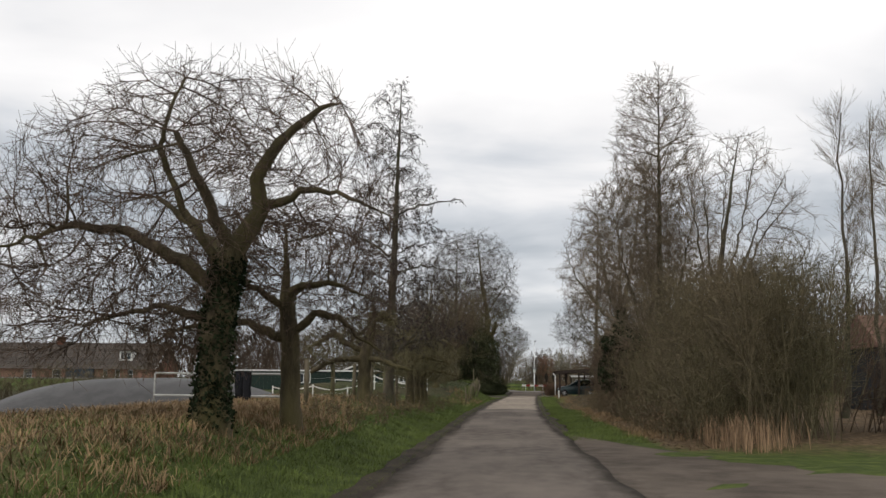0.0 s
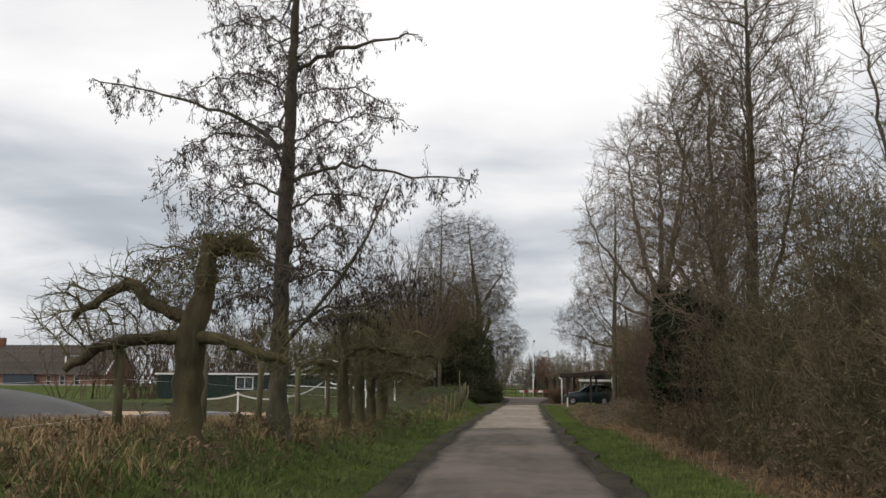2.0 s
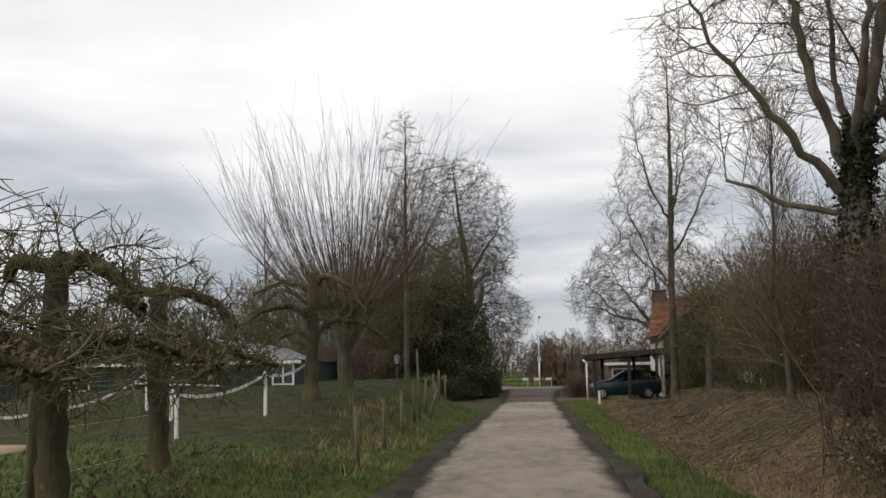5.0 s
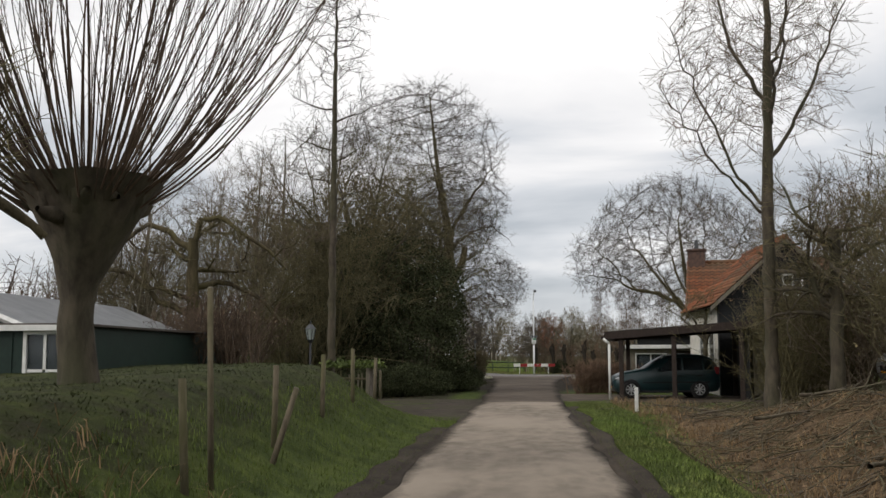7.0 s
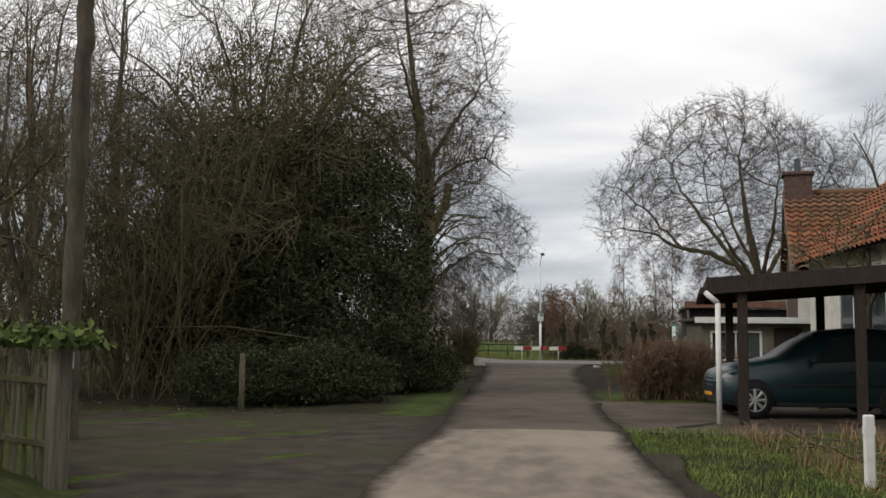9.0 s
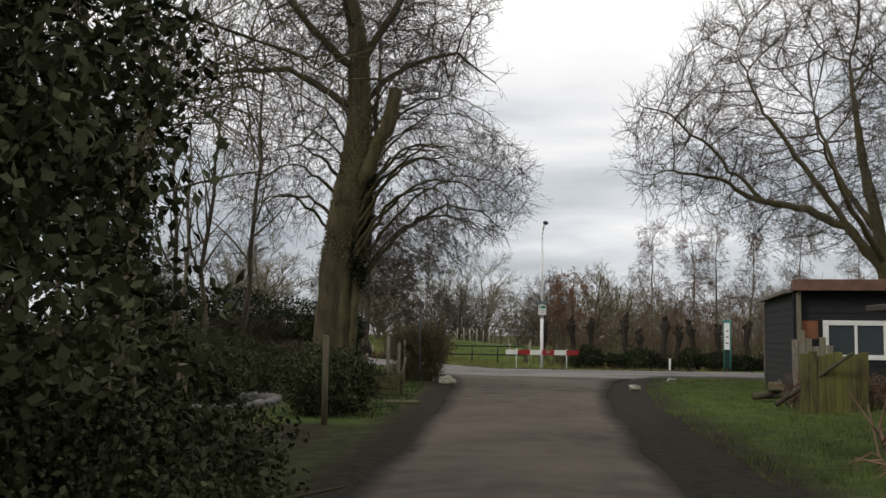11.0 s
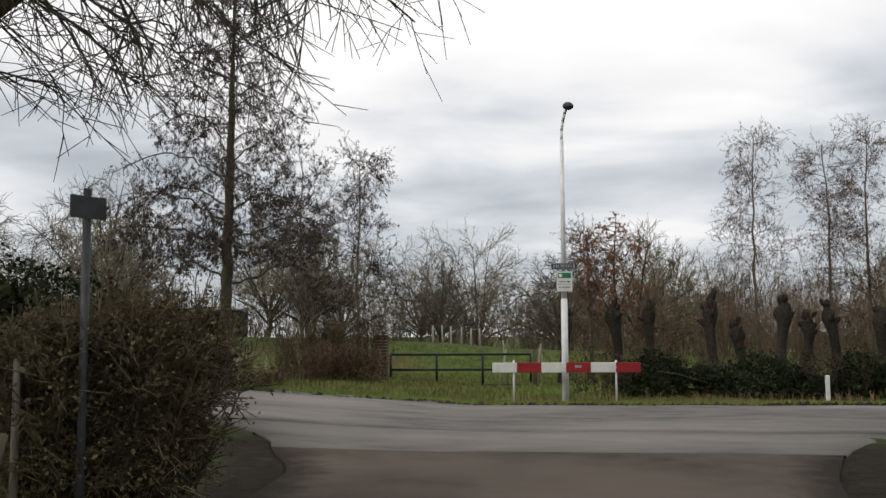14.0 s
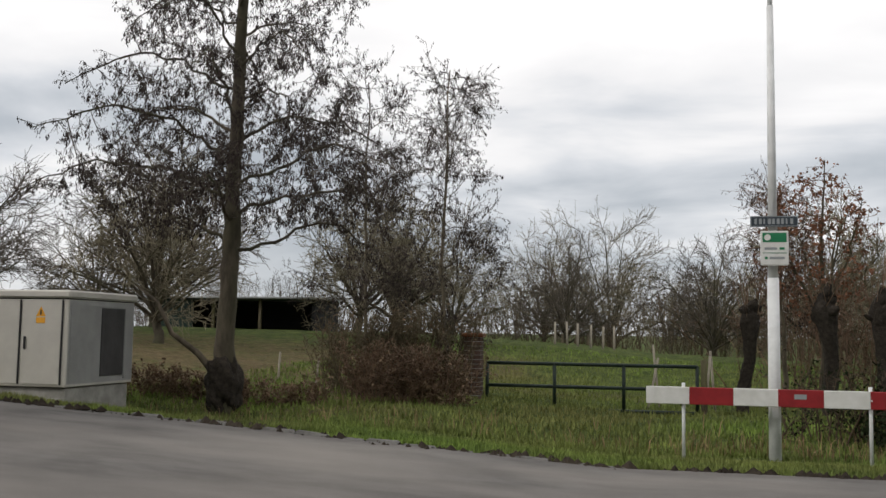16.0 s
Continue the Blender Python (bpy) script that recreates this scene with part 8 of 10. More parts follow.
def back_house(x, y):
    """The older part behind, its ridge across, its gable end with the chimney at (x, y)."""
    ob = thing("back_house", x, y, 0.1, "older house part with orange tile roof and brick chimney", "house", turn=-12)
    x1, half, wz, tz = 6.5, 3.4, 3.3, 5.65
    part("front_wall", boxed(0.2, x1 - 0.2, -half, -half + 0.25, -0.1, wz), M["render"], ob, "white rendered wall")
    part("back_wall", boxed(0.2, x1 - 0.2, half - 0.25, half, -0.1, wz), M["render"], ob, "white rendered wall")
    for a in (0.2, x1 - 0.45):
        bm = bmesh.new()
        bm.faces.new([bm.verts.new((a, v, w)) for v, w in ((-half + 0.25, -0.1), (half - 0.25, -0.1), (half - 0.25, wz), (0, tz - 0.2), (-half + 0.25, wz))])
        r = bmesh.ops.extrude_face_region(bm, geom=bm.faces[:])
        bmesh.ops.translate(bm, verts=[v for v in r["geom"] if isinstance(v, bmesh.types.BMVert)], vec=(0.25, 0, 0))
        bmesh.ops.recalc_face_normals(bm, faces=bm.faces[:])
        part("end_wall", bm, M["sooty_brick"], ob, "dull brick end wall")
    roof_pair(ob, 0.3, half, wz, tz, 0.0, x1, across=1e-6)
    ch = part("chimney", boxed(0.05, 0.85, -0.35, 0.4, 4.4, 6.2, 0.01), M["sooty_brick"], ob, "square sooty brick chimney stack")
    part("chimney_cap", boxed(-0.02, 0.92, -0.42, 0.47, 6.202, 6.30, 0.015), M["sooty_brick"], ch)
    part("chimney_pot", rodded((0.45, 0, 6.30), (0.45, 0, 6.75), 0.11, 0.09, 10), M["galv_dark"], ch, "slim grey flue pipe")
    win = part("window", boxed(1.2, 2.2, -half - 0.03, -half - 0.004, 0.95, 2.2), M["glass"], ob, "dark window glass in a white frame")
    fr = bmesh.new()
    for q in ((1.13, 2.27, 0.88, 0.95), (1.13, 2.27, 2.2, 2.27), (1.13, 1.2, 0.95, 2.2), (2.2, 2.27, 0.95, 2.2), (1.68, 1.72, 0.95, 2.2)):
        box(fr, q[0], q[1], -half - 0.06, -half - 0.031, q[2], q[3])
    part("frame", fr, M["white_paint"], win)


cottage(9.0, 89.0)
back_house(7.65, 101.2)


def carport():
    ob = thing("carport", 2.46, 84.8, 0.05, "open timber carport with dark brown fascia and a rising roof", "carport", turn=-9)
    x1, D = 4.15, 4.4
    for px, py, h in ((0.35, 0.1, 1.90), (1.95, 0.1, 2.01), (3.95, 0.1, 2.15), (0.35, D - 0.1, 1.92), (1.95, D - 0.1, 2.04), (3.95, D - 0.1, 2.15)):
        part("post", boxed(px - 0.07, px + 0.07, py - 0.07, py + 0.07, -0.1, h, 0.01), M["brown_wood"], ob)

    def sloped(name, xa, xb, ya, yb, dz0, dz1, material, label=""):
        bm = box(bmesh.new(), xa, xb, ya, yb, 0, 1)
        for v in bm.verts:
            v.co.z = 1.89 + (v.co.x + 0.15) * 0.07 + (dz0 if v.co.z < 0.5 else dz1)
        return part(name, bm, material, ob, label)

    sloped("fascia", -0.1, x1 + 1.5, -0.06, -0.02, -0.04, 0.2, M["brown_wood"], "deep dark brown fascia board")
    sloped("fascia", -0.1, x1 + 1.5, D + 0.02, D + 0.06, -0.04, 0.2, M["brown_wood"])
    sloped("roof", -0.1, x1 + 1.5, -0.02, D + 0.02, 0.12, 0.17, M["black_paint"], "dark felt roof")
    for k in range(5):
        sloped("joist", -0.05, x1, 0.35 + k * 0.9, 0.41 + k * 0.9, 0.0, 0.118, M["brown_wood"])
    part("side_fascia", boxed(-0.15, -0.105, -0.06, D + 0.06, 1.86, 2.1, 0.005), M["brown_wood"], ob)
    g = part("gutter", rodded((-0.2, -0.12, 1.90), (-0.2, D, 1.90), 0.055, 0.055, 10), M["brown_wood"], ob, "dark gutter")
    dp = bmesh.new()
    rod(dp, (0.0, -0.1, 0.0), (0.0, -0.1, 1.72), 0.04, 0.04, 10)
    rod(dp, (0.0, -0.1, 1.72), (-0.18, -0.1, 1.88), 0.04, 0.04, 10)
    part("downpipe", dp, M["white_paint"], ob, "white downpipe", smooth=True)
    # dark boarded end beside the house
    for k in range(15):
        part("board", boxed(x1 + 0.0, x1 + 0.03, 0.05 + k * 0.275, 0.05 + k * 0.275 + 0.265, 0, 2.16, 0.004), M["black_wood"], ob)


carport()


def board_fence(x, y, length, turn):
    ob = thing("board_fence", x, y, zl(x, y), "grey-brown boarded garden fence beside the carport", "fence", turn=turn)
    rng = random.Random(91)
    n = int(length / 0.155)
    for k in range(n):
        h = 1.78 + rng.uniform(-0.015, 0.015)
        part("board", boxed(0.155 * k, 0.155 * k + 0.148, -0.012, 0.012, 0.06, h, 0.003), M["grey_wood"], ob)
    for z in (0.35, 1.05, 1.6):
        part("rail", boxed(0, length, 0.0125, 0.06, z, z + 0.08, 0.004), M["grey_wood"], ob)
    for px in (0.05, length / 2, length - 0.05):
        part("post", boxed(px - 0.05, px + 0.05, 0.061, 0.16, -0.2, 1.86, 0.006), M["grey_wood"], ob)
    part("cap_rail", boxed(-0.02, length + 0.02, -0.04, 0.05, 1.80, 1.84, 0.005), M["grey_wood"], ob)


board_fence(6.95, 86.4, 2.6, -6)
grown_tree("small_tree", 6.35, 90.2, "small dark bare tree between carport and house",
           [((0, 0, -0.1, 0.13), (0, 0, 1.0, 0.09), (0.05, 0, 2.1, 0.08), (0.1, 0, 3.4, 0.03))] + [((0, 0, 1.9, 0.05), (0.5 * a, 0.3 * b, 2.5, 0.04), (1.2 * a, 0.7 * b, 3.1, 0.015)) for a, b in ((-1, 0.3), (0.8, -0.6), (0.2, 1), (-0.6, -0.8), (1.0, 0.5))],
           [(0, 0, 3.2, 1.7, 1.4, 0.9)], 270, points=420, step=0.16, kill=0.22, pull=(0, 0, 0.05), jitter=0.3, tip=0.006, bark="bark", twig="twig_olive", twigs=2, length=0.3, second=1, hollow=0.3, limb_least=0.02)


def outhouse():
    ob = thing("outhouse", 7.1, 86.0, 0.1, "low outbuilding with a front of grey weathered boards", "shed")
    n = 22
    for k in range(n):
        part("board", boxed(k * 0.145, k * 0.145 + 0.139, -0.02, 0.0, 0.02, 1.95 + 0.01 * (k % 3), 0.003), M["grey_wood"], ob)
    part("wall", boxed(0, n * 0.145, 0.002, 2.7, 0, 1.9), M["black_wood"], ob)
    part("roof", boxed(-0.1, n * 0.145 + 0.2, -0.2, 2.8, 2.0, 2.08, 0.01), M["roof_dark"], ob)
    part("rail", boxed(0, n * 0.145, -0.045, -0.021, 1.0, 1.1, 0.004), M["grey_wood"], ob)


outhouse()


def garden_shed():
    ob = thing("garden_shed", 4.4, 97.2, 0.0, "low grey garden shed with a wide white-framed window", "shed")
    f = wall_xz(bmesh.new(), 0, 3.0, 0, 1.75, 0, 0.06, [(0.25, 1.6, 0.7, 1.5), (1.9, 2.7, 0.0, 1.6)])
    part("front", f, M["grey_wood"], ob)
    window_xz(ob, 0.25, 1.6, 0.7, 1.5, 0.02, 2, 1)
    part("door", boxed(1.92, 2.68, 0.02, 0.05, 0.02, 1.58, 0.004), M["brown_wood"], ob)
    bm = bmesh.new()
    box(bm, 0, 0.06, 0.06, 2.4, 0, 1.75), box(bm, 2.94, 3.0, 0.06, 2.4, 0, 1.75), box(bm, 0.06, 2.94, 2.34, 2.4, 0, 1.75)
    part("wall", bm, M["grey_wood"], ob)
    part("roof", boxed(-0.2, 3.2, -0.25, 2.6, 1.76, 1.84, 0.01), M["roof_dark"], ob)
    part("fascia", boxed(-0.2, 3.2, -0.28, -0.252, 1.70, 1.86, 0.004), M["white_paint"], ob)


garden_shed()


def black_shed():
    ob = thing("timber_shed", 6.15, 110.35, 0.12, "black boarded shed with a rusty brown fascia beside the grass", "shed", turn=-7.7)
    rng_b = random.Random(77)
    for k in range(14):
        o = rng_b.uniform(-0.008, 0.0)
        part("board", boxed(-0.034 + o, 0.0, 0.002, 6.4, k * 0.168, k * 0.168 + 0.160, 0.006), M["black_wood"], ob)
    for k in range(13):
        part("board", boxed(0.0, 4.6, -0.034 + rng_b.uniform(-0.006, 0), 0.0, k * 0.172, k * 0.172 + 0.164, 0.006), M["black_wood"], ob)
    part("wall", boxed(0.002, 4.6, 0.002, 6.398, -0.1, 2.36), M["black_wood"], ob)
    part("corner_board", boxed(-0.06, 0.0, 6.36, 6.5, 0.0, 2.1, 0.006), M["grey_wood"], ob, "weathered grey corner board")
    bm = box(bmesh.new(), -0.22, 4.8, 0.1, 6.6, 0, 0.09, 0.006)
    for v in bm.verts:
        v.co.z += 2.37 + 0.07 * max(v.co.x, -0.2)
    part("roof", bm, M["grey_wood"], ob, "pale grey board roof edge")
    part("fascia", boxed(-0.06, 5.0, -0.36, 0.098, 2.40, 2.66, 0.01), M["rust"], ob, "rusty brown sheet fascia")
    part("post", boxed(0.02, 0.12, -0.2, -0.1, -0.1, 2.40, 0.01), M["grey_wood"], ob)
    part("panel", boxed(0.13, 0.5, -0.06, -0.042, 1.3, 1.72, 0.004), M["pantile"], ob, "orange-brown board beside the window")
    for k in range(6):
        q = boxed(-0.12 + k * 0.15, 0.02 + k * 0.15, -0.46 - 0.012 * (k % 2), -0.435, -0.05, 1.28 + 0.13 * ((k * 2) % 3) - 0.05 * k, 0.004)
        for v in q.verts:
            v.co.y += 0.12 * v.co.z
        part("plank", q, M["grey_wood"], ob, "silvered grey plank leaning on the front")
    w = part("window", boxed(0.72, 1.9, -0.05, -0.040, 0.95, 1.62), M["glass"], ob)
    bm = bmesh.new()
    for a in ((0.60, 2.02, -0.085, -0.036, 1.62, 1.73), (0.60, 2.02, -0.085, -0.036, 0.84, 0.95), (0.60, 0.72, -0.085, -0.036, 0.95, 1.62), (1.9, 2.02, -0.085, -0.036, 0.95, 1.62), (1.28, 1.34, -0.08, -0.036, 0.95, 1.62)):
        box(bm, *a)
    part("frame", bm, M["white_paint"], w, "dull white window frame")


black_shed()


def mossy_screen():
    """A low screen of upright boards, grown over with moss."""
    ob = thing("wooden_screen", 5.2, 106.5, zl(5.2, 106.5), "low screen of mossy upright boards in the scrub", "screen", turn=4)
    for k in range(8):
        part("board", boxed(k * 0.165, k * 0.165 + 0.158, -0.015 - 0.008 * (k % 2), 0.012, -0.05, 1.16 + 0.05 * math.sin(k * 2.1), 0.006), M["screen_moss"], ob)
    part("rail", boxed(0, 1.32, 0.013, 0.05, 0.9, 0.98, 0.006), M["stake"], ob)
    part("rail", boxed(0, 1.32, 0.013, 0.05, 0.25, 0.33, 0.006), M["stake"], ob)


M["screen_moss"] = mat("moss_grown_boards", (0.125, 0.115, 0.040), (0.055, 0.045, 0.028), 4, 0.95, 0.7, 22, third=(0.16, 0.15, 0.045), stretch=(4, 4, 0.6))
mossy_screen()
for n, (a, b) in enumerate((((4.85, 107.0, 0.10), (6.1, 106.2, 1.15)), ((5.0, 109.5, 0.12), (5.7, 109.9, 0.2)), ((5.25, 109.9, 0.12), (5.9, 109.6, 0.18)), ((5.2, 107.6, 0.10), (6.3, 107.9, 0.6)))):
    lg = part("log", rodded(a, b, 0.085 if n in (1, 2) else 0.05, 0.07 if n in (1, 2) else 0.035, 9), M["bark"], smooth=True)
    tagged(lg, "bare cut log lying before the black shed" if n in (1, 2) else "fallen bare branch leaning in the scrub", "log", "fallen branches")
block = part("chopping_block", boxed(5.38, 5.66, 109.55, 109.83, 0.24, 0.44, 0.03), M["stake"])
tagged(block, "squared pale wooden block on the log pile", "block")
thicket("shed_shrub", [(5.5, 107.4), (6.6, 107.0), (8.4, 108.2)], 1.1, 0.75, 130, 165, "low brown shrubs and dead stems before the shed", "twig_red", fine=3, leaves=2600, category="bush")


def car(x, y, turn, paint, label, z=0.05):
    """Nose along -x before the turn; x, y under the front near-side wheel's inner face."""
    ob = thing("parked_car", x, y, z, label, "car", turn=turn)
    ob.scale = (0.84, 0.84, 0.86)
    st = [(-0.62, .36, .60, .66, .58, .50), (-0.52, .22, .68, .80, .74, .64), (-0.2, .18, .78, .93, .84, .74), (0.35, .18, .88, 1.02, .86, .75), (0.62, .18, .92, 1.08, .87, .74), (1.0, .18, .94, 1.34, .87, .66),
          (1.42, .18, .95, 1.55, .87, .60), (2.0, .18, .97, 1.61, .87, .60), (2.7, .18, .98, 1.59, .87, .60), (3.1, .2, .99, 1.50, .86, .60), (3.32, .24, .98, 1.28, .83, .60), (3.42, .34, .92, 1.0, .74, .60)]
    rows = []
    for (sx, zb, zm, zt, w, wt) in st:
        half = [(0, zb), (w * .8, zb), (w * .98, zb + .10), (w, (zb + zm) / 2), (w * .985, zm), ((w + wt) / 2 * .99, (zm + zt) / 2), (wt + .05, zt - .05), (wt - .06, zt), (0, zt + .025)]
        ring = [(sx, py, pz) for py, pz in half] + [(sx, -py, pz) for py, pz in half[-2:0:-1]]
        rows.append(ring)
    V = np.array(rows, float)
    n, k, _ = V.shape
    i = (np.arange(n - 1)[:, None] * k + np.arange(k)[None])
    j = (np.arange(n - 1)[:, None] * k + (np.arange(k)[None] + 1) % k)
    F = np.stack([i, j, j + k, i + k], -1).reshape(-1, 4)
    half = k // 2
    caps = []
    for r in (0, n - 1):
        for m in range(1, half):
            q = [r * k + m, r * k + m + 1, r * k + (k - m - 1), r * k + (k - m)]
            caps.append(q if r else q[::-1])
    body = raw_part("body", V.reshape(-1, 3) + np.array([0, 0.8, 0]), np.concatenate([F, np.array(caps)]), M[paint], ob)
    body.data.validate()

    def at(sx, f, side, out=0.012):
        """A point on the flank: f from the waistline 0 to the roof edge 1."""
        a = np.array([s[0] for s in st])
        zm, zt, w, wt = (np.interp(sx, a, [s[c] for s in st]) for c in (2, 3, 4, 5))
        pz = zm + (zt - .05 - zm) * f
        py = np.interp(f, [0, .5, 1], [w * .985, (w + wt) / 2 * .99, wt + .05]) + out
        return (sx, side * py + 0.8, pz)

    def pane(name, corners, label=""):
        bm = bmesh.new()
        bm.faces.new([bm.verts.new(c) for c in corners])
        bmesh.ops.solidify(bm, geom=bm.faces[:], thickness=0.006)
        return part(name, bm, M["glass"], ob, label)

    for side in (-1, 1):
        pane("side_window", [at(1.08, .08, side), at(1.95, .08, side), at(1.95, .88, side), at(1.5, .88, side)], "dark side window")
        pane("side_window", [at(2.02, .08, side), at(2.75, .08, side), at(2.72, .88, side), at(2.02, .88, side)], "dark side window")
        pane("side_window", [at(2.82, .1, side), at(3.15, .12, side), at(3.05, .8, side), at(2.80, .86, side)], "dark side window")
        part("door_handle", boxed(1.75, 1.92, 0.8 + side * 0.875 - 0.012, 0.8 + side * 0.875 + 0.012, 0.80, 0.83, 0.005), M["black_paint"], ob)
        part("door_handle", boxed(2.55, 2.72, 0.8 + side * 0.875 - 0.012, 0.8 + side * 0.875 + 0.012, 0.82, 0.85, 0.005), M["black_paint"], ob)
        part("mirror", boxed(1.02, 1.14, 0.8 + side * 0.98 - 0.1, 0.8 + side * 0.98 + 0.08, 0.98, 1.12, 0.03), M[paint], ob)
        bm = bmesh.new()
        bmesh.ops.create_uvsphere(bm, u_segments=12, v_segments=8, radius=1, matrix=Matrix.Translation((-0.42, 0.8 + side * 0.62, 0.70)) @ pose(0, 0, 0, 0, 0, -side * 28) @ Matrix.Diagonal((0.14, 0.17, 0.09, 1)))
        part("headlight", bm, M["pale_bar"], ob, "clear headlight", smooth=True)
        part("tail_light", boxed(3.2, 3.38, 0.8 + side * 0.76 - 0.07, 0.8 + side * 0.76 + 0.05, 0.85, 1.15, 0.03), M["red_paint"], ob, "red tail light")
        part("sill_trim", boxed(0.4, 2.35, 0.8 + side * 0.86 - 0.015, 0.8 + side * 0.86 + 0.015, 0.20, 0.27, 0.008), M["black_paint"], ob)
        part("side_strip", boxed(0.45, 3.0, 0.8 + side * 0.872 - 0.01, 0.8 + side * 0.872 + 0.01, 0.55, 0.60, 0.006), M["black_paint"], ob)
    pane("windscreen", [(0.70, 0.8 - 0.66, 1.125), (0.70, 0.8 + 0.66, 1.125), (1.36, 0.8 + 0.55, 1.54), (1.36, 0.8 - 0.55, 1.54)], "dark raked windscreen")
    pane("rear_window", [(3.335, 0.8 + 0.55, 1.12), (3.335, 0.8 - 0.55, 1.12), (3.14, 0.8 - 0.52, 1.46), (3.14, 0.8 + 0.52, 1.46)], "dark rear window")
    part("grille", boxed(-0.635, -0.60, 0.45, 1.15, 0.42, 0.56, 0.01), M["black_paint"], ob)
    part("number_plate", boxed(-0.655, -0.636, 0.55, 1.05, 0.36, 0.42, 0.004), M["yellow"], ob, "blank yellow plate")
    for wx in (0.0, 2.6):
        for wy, face in ((-0.02, -1), (1.62, 1)):
            wh = new("wheel")
            wh.parent = ob
            wh.matrix_basis = Matrix.Translation((wx, wy, 0.31))
            bm = bmesh.new()
            prof = [(0.21, -0.09), (0.29, -0.095), (0.31, -0.06), (0.31, 0.06), (0.29, 0.095), (0.21, 0.09)]
            seg = 28
            vs = [[bm.verts.new((r * math.cos(a), o, r * math.sin(a))) for r, o in prof] for a in (2 * math.pi * s / seg for s in range(seg))]
            for s in range(seg):
                for p in range(5):
                    bm.faces.new((vs[s][p], vs[(s + 1) % seg][p], vs[(s + 1) % seg][p + 1], vs[s][p + 1]))
            part("tyre", bm, M["rubber"], wh, smooth=True)
            bm = bmesh.new()
            o = face * 0.07
            rod(bm, (0, o - 0.02 * face, 0), (0, o + 0.02 * face, 0), 0.055, 0.05, 12)
            for s in range(8):
                a = 2 * math.pi * s / 8
                c, d = math.cos(a), math.sin(a)
                rod(bm, (0.04 * c, o, 0.04 * d), (0.2 * c, o, 0.2 * d), 0.022, 0.034, 5)
            for s in range(24):
                a, b = 2 * math.pi * s / 24, 2 * math.pi * (s + 1) / 24
                rod(bm, (0.205 * math.cos(a), o, 0.205 * math.sin(a)), (0.205 * math.cos(b), o, 0.205 * math.sin(b)), 0.014, 0.014, 5)
            part("rim", bm, M["alloy"], wh, "silver spoked rim")
            part("brake_disc", rodded((0, -0.03, 0), (0, 0.03, 0), 0.19, 0.19, 20), M["black_paint"], wh)
            part("arch", rodded((wx, wy + face * 0.03, 0.33), (wx, wy + face * 0.045, 0.33), 0.36, 0.36, 24), M["black_paint"], ob, "dark wheel arch")
    return ob


car(3.22, 86.0, 3, "car_green", "dark green compact people carrier parked under the carport")
car(8.4, 75.8, 6, "car_silver", "silver hatchback parked beyond the leafy bank", z=0.68)


# ---- left side: fences, stables, paddock, lantern ----
def wire_fence(pts, h, r, label, wires=3, seed=3):
    x0, y0 = pts[0]
    ob = thing("wire_fence", x0, y0, zl(x0, y0), label, "fence")
    rng = random.Random(seed)
    z0 = zl(x0, y0)
    tops = []
    for px, py in pts:
        g = zl(px, py) - z0
        hh = h * rng.uniform(0.93, 1.06)
        lx, ly = rng.uniform(-0.05, 0.05), rng.uniform(-0.05, 0.05)
        part("post", rodded((px - x0, py - y0, g - 0.3), (px - x0 + lx, py - y0 + ly, g + hh), r, r * 0.92, 8), M["stake"], ob, smooth=True)
        tops.append((px - x0, py - y0, g))
    for w in range(wires):
        bm = bmesh.new()
        zz = h * (0.18 + 0.74 * (w / (wires - 1) if wires > 1 else 0.9))
        for a, b in zip(tops, tops[1:]):
            rod(bm, (a[0], a[1], a[2] + zz), (b[0], b[1], b[2] + zz), 0.0013, 0.0013, 4)
        part("wire", bm, M["galv"], ob)


wire_fence([(-4.7, 24.5 + 3.1 * k) for k in range(9)], 1.15, 0.06, "old wooden post and wire fence in rough grass")
wire_fence([(-2.75 - 0.09 * k, 52.0 + 3.2 * k) for k in range(8)], 0.95, 0.038, "line of mossy wooden fence posts along the raised lawn", seed=7, wires=0)


def tape_fence():
    pts = [(-13.5, 54.5), (-11.5, 55.5), (-9.8, 56.8), (-8.6, 58.8), (-7.2, 56.5), (-5.9, 53.2), (-5.2, 56.0), (-5.3, 60.5)]
    ob = thing("paddock_fence", pts[0][0], pts[0][1], zl(*pts[0]), "white tape paddock fence on thin white posts, sagging", "fence")
    x0, y0, z0 = pts[0][0], pts[0][1], zl(*pts[0])
    top = []
    for n, (px, py) in enumerate(pts):
        g = zl(px, py) - z0
        hh = 0.85 + 0.08 * math.sin(n * 2.1)
        part("post", boxed(px - x0 - 0.03, px - x0 + 0.03, py - y0 - 0.03, py - y0 + 0.03, g - 0.2, g + hh, 0.01), M["white_paint"], ob)
        top.append(Vector((px - x0, py - y0, g + hh - 0.08)))
    for a, b in zip(top, top[1:]):
        bm = bmesh.new()
        prev = None
        for s in range(7):
            f = s / 6
            p = a.lerp(b, f) - Vector((0, 0, 0.16 * 4 * f * (1 - f)))
            cur = [bm.verts.new(p + Vector((0, -0.004, -0.03))), bm.verts.new(p + Vector((0, -0.004, 0.03))), bm.verts.new(p + Vector((0, 0.004, 0.03))), bm.verts.new(p + Vector((0, 0.004, -0.03)))]
            if prev:
                for k in range(4):
                    bm.faces.new((prev[k], prev[(k + 1) % 4], cur[(k + 1) % 4], cur[k]))
            prev = cur
        part("tape", bm, M["white_paint"], ob)


tape_fence()
sheet("paddock", [(-24.0, -8.6 - 0.1 * k, 45.0 + 0.8 * k) for k in range(16)], M["sand"], "pale sand of a riding paddock", z=0.17, thick=0.3)


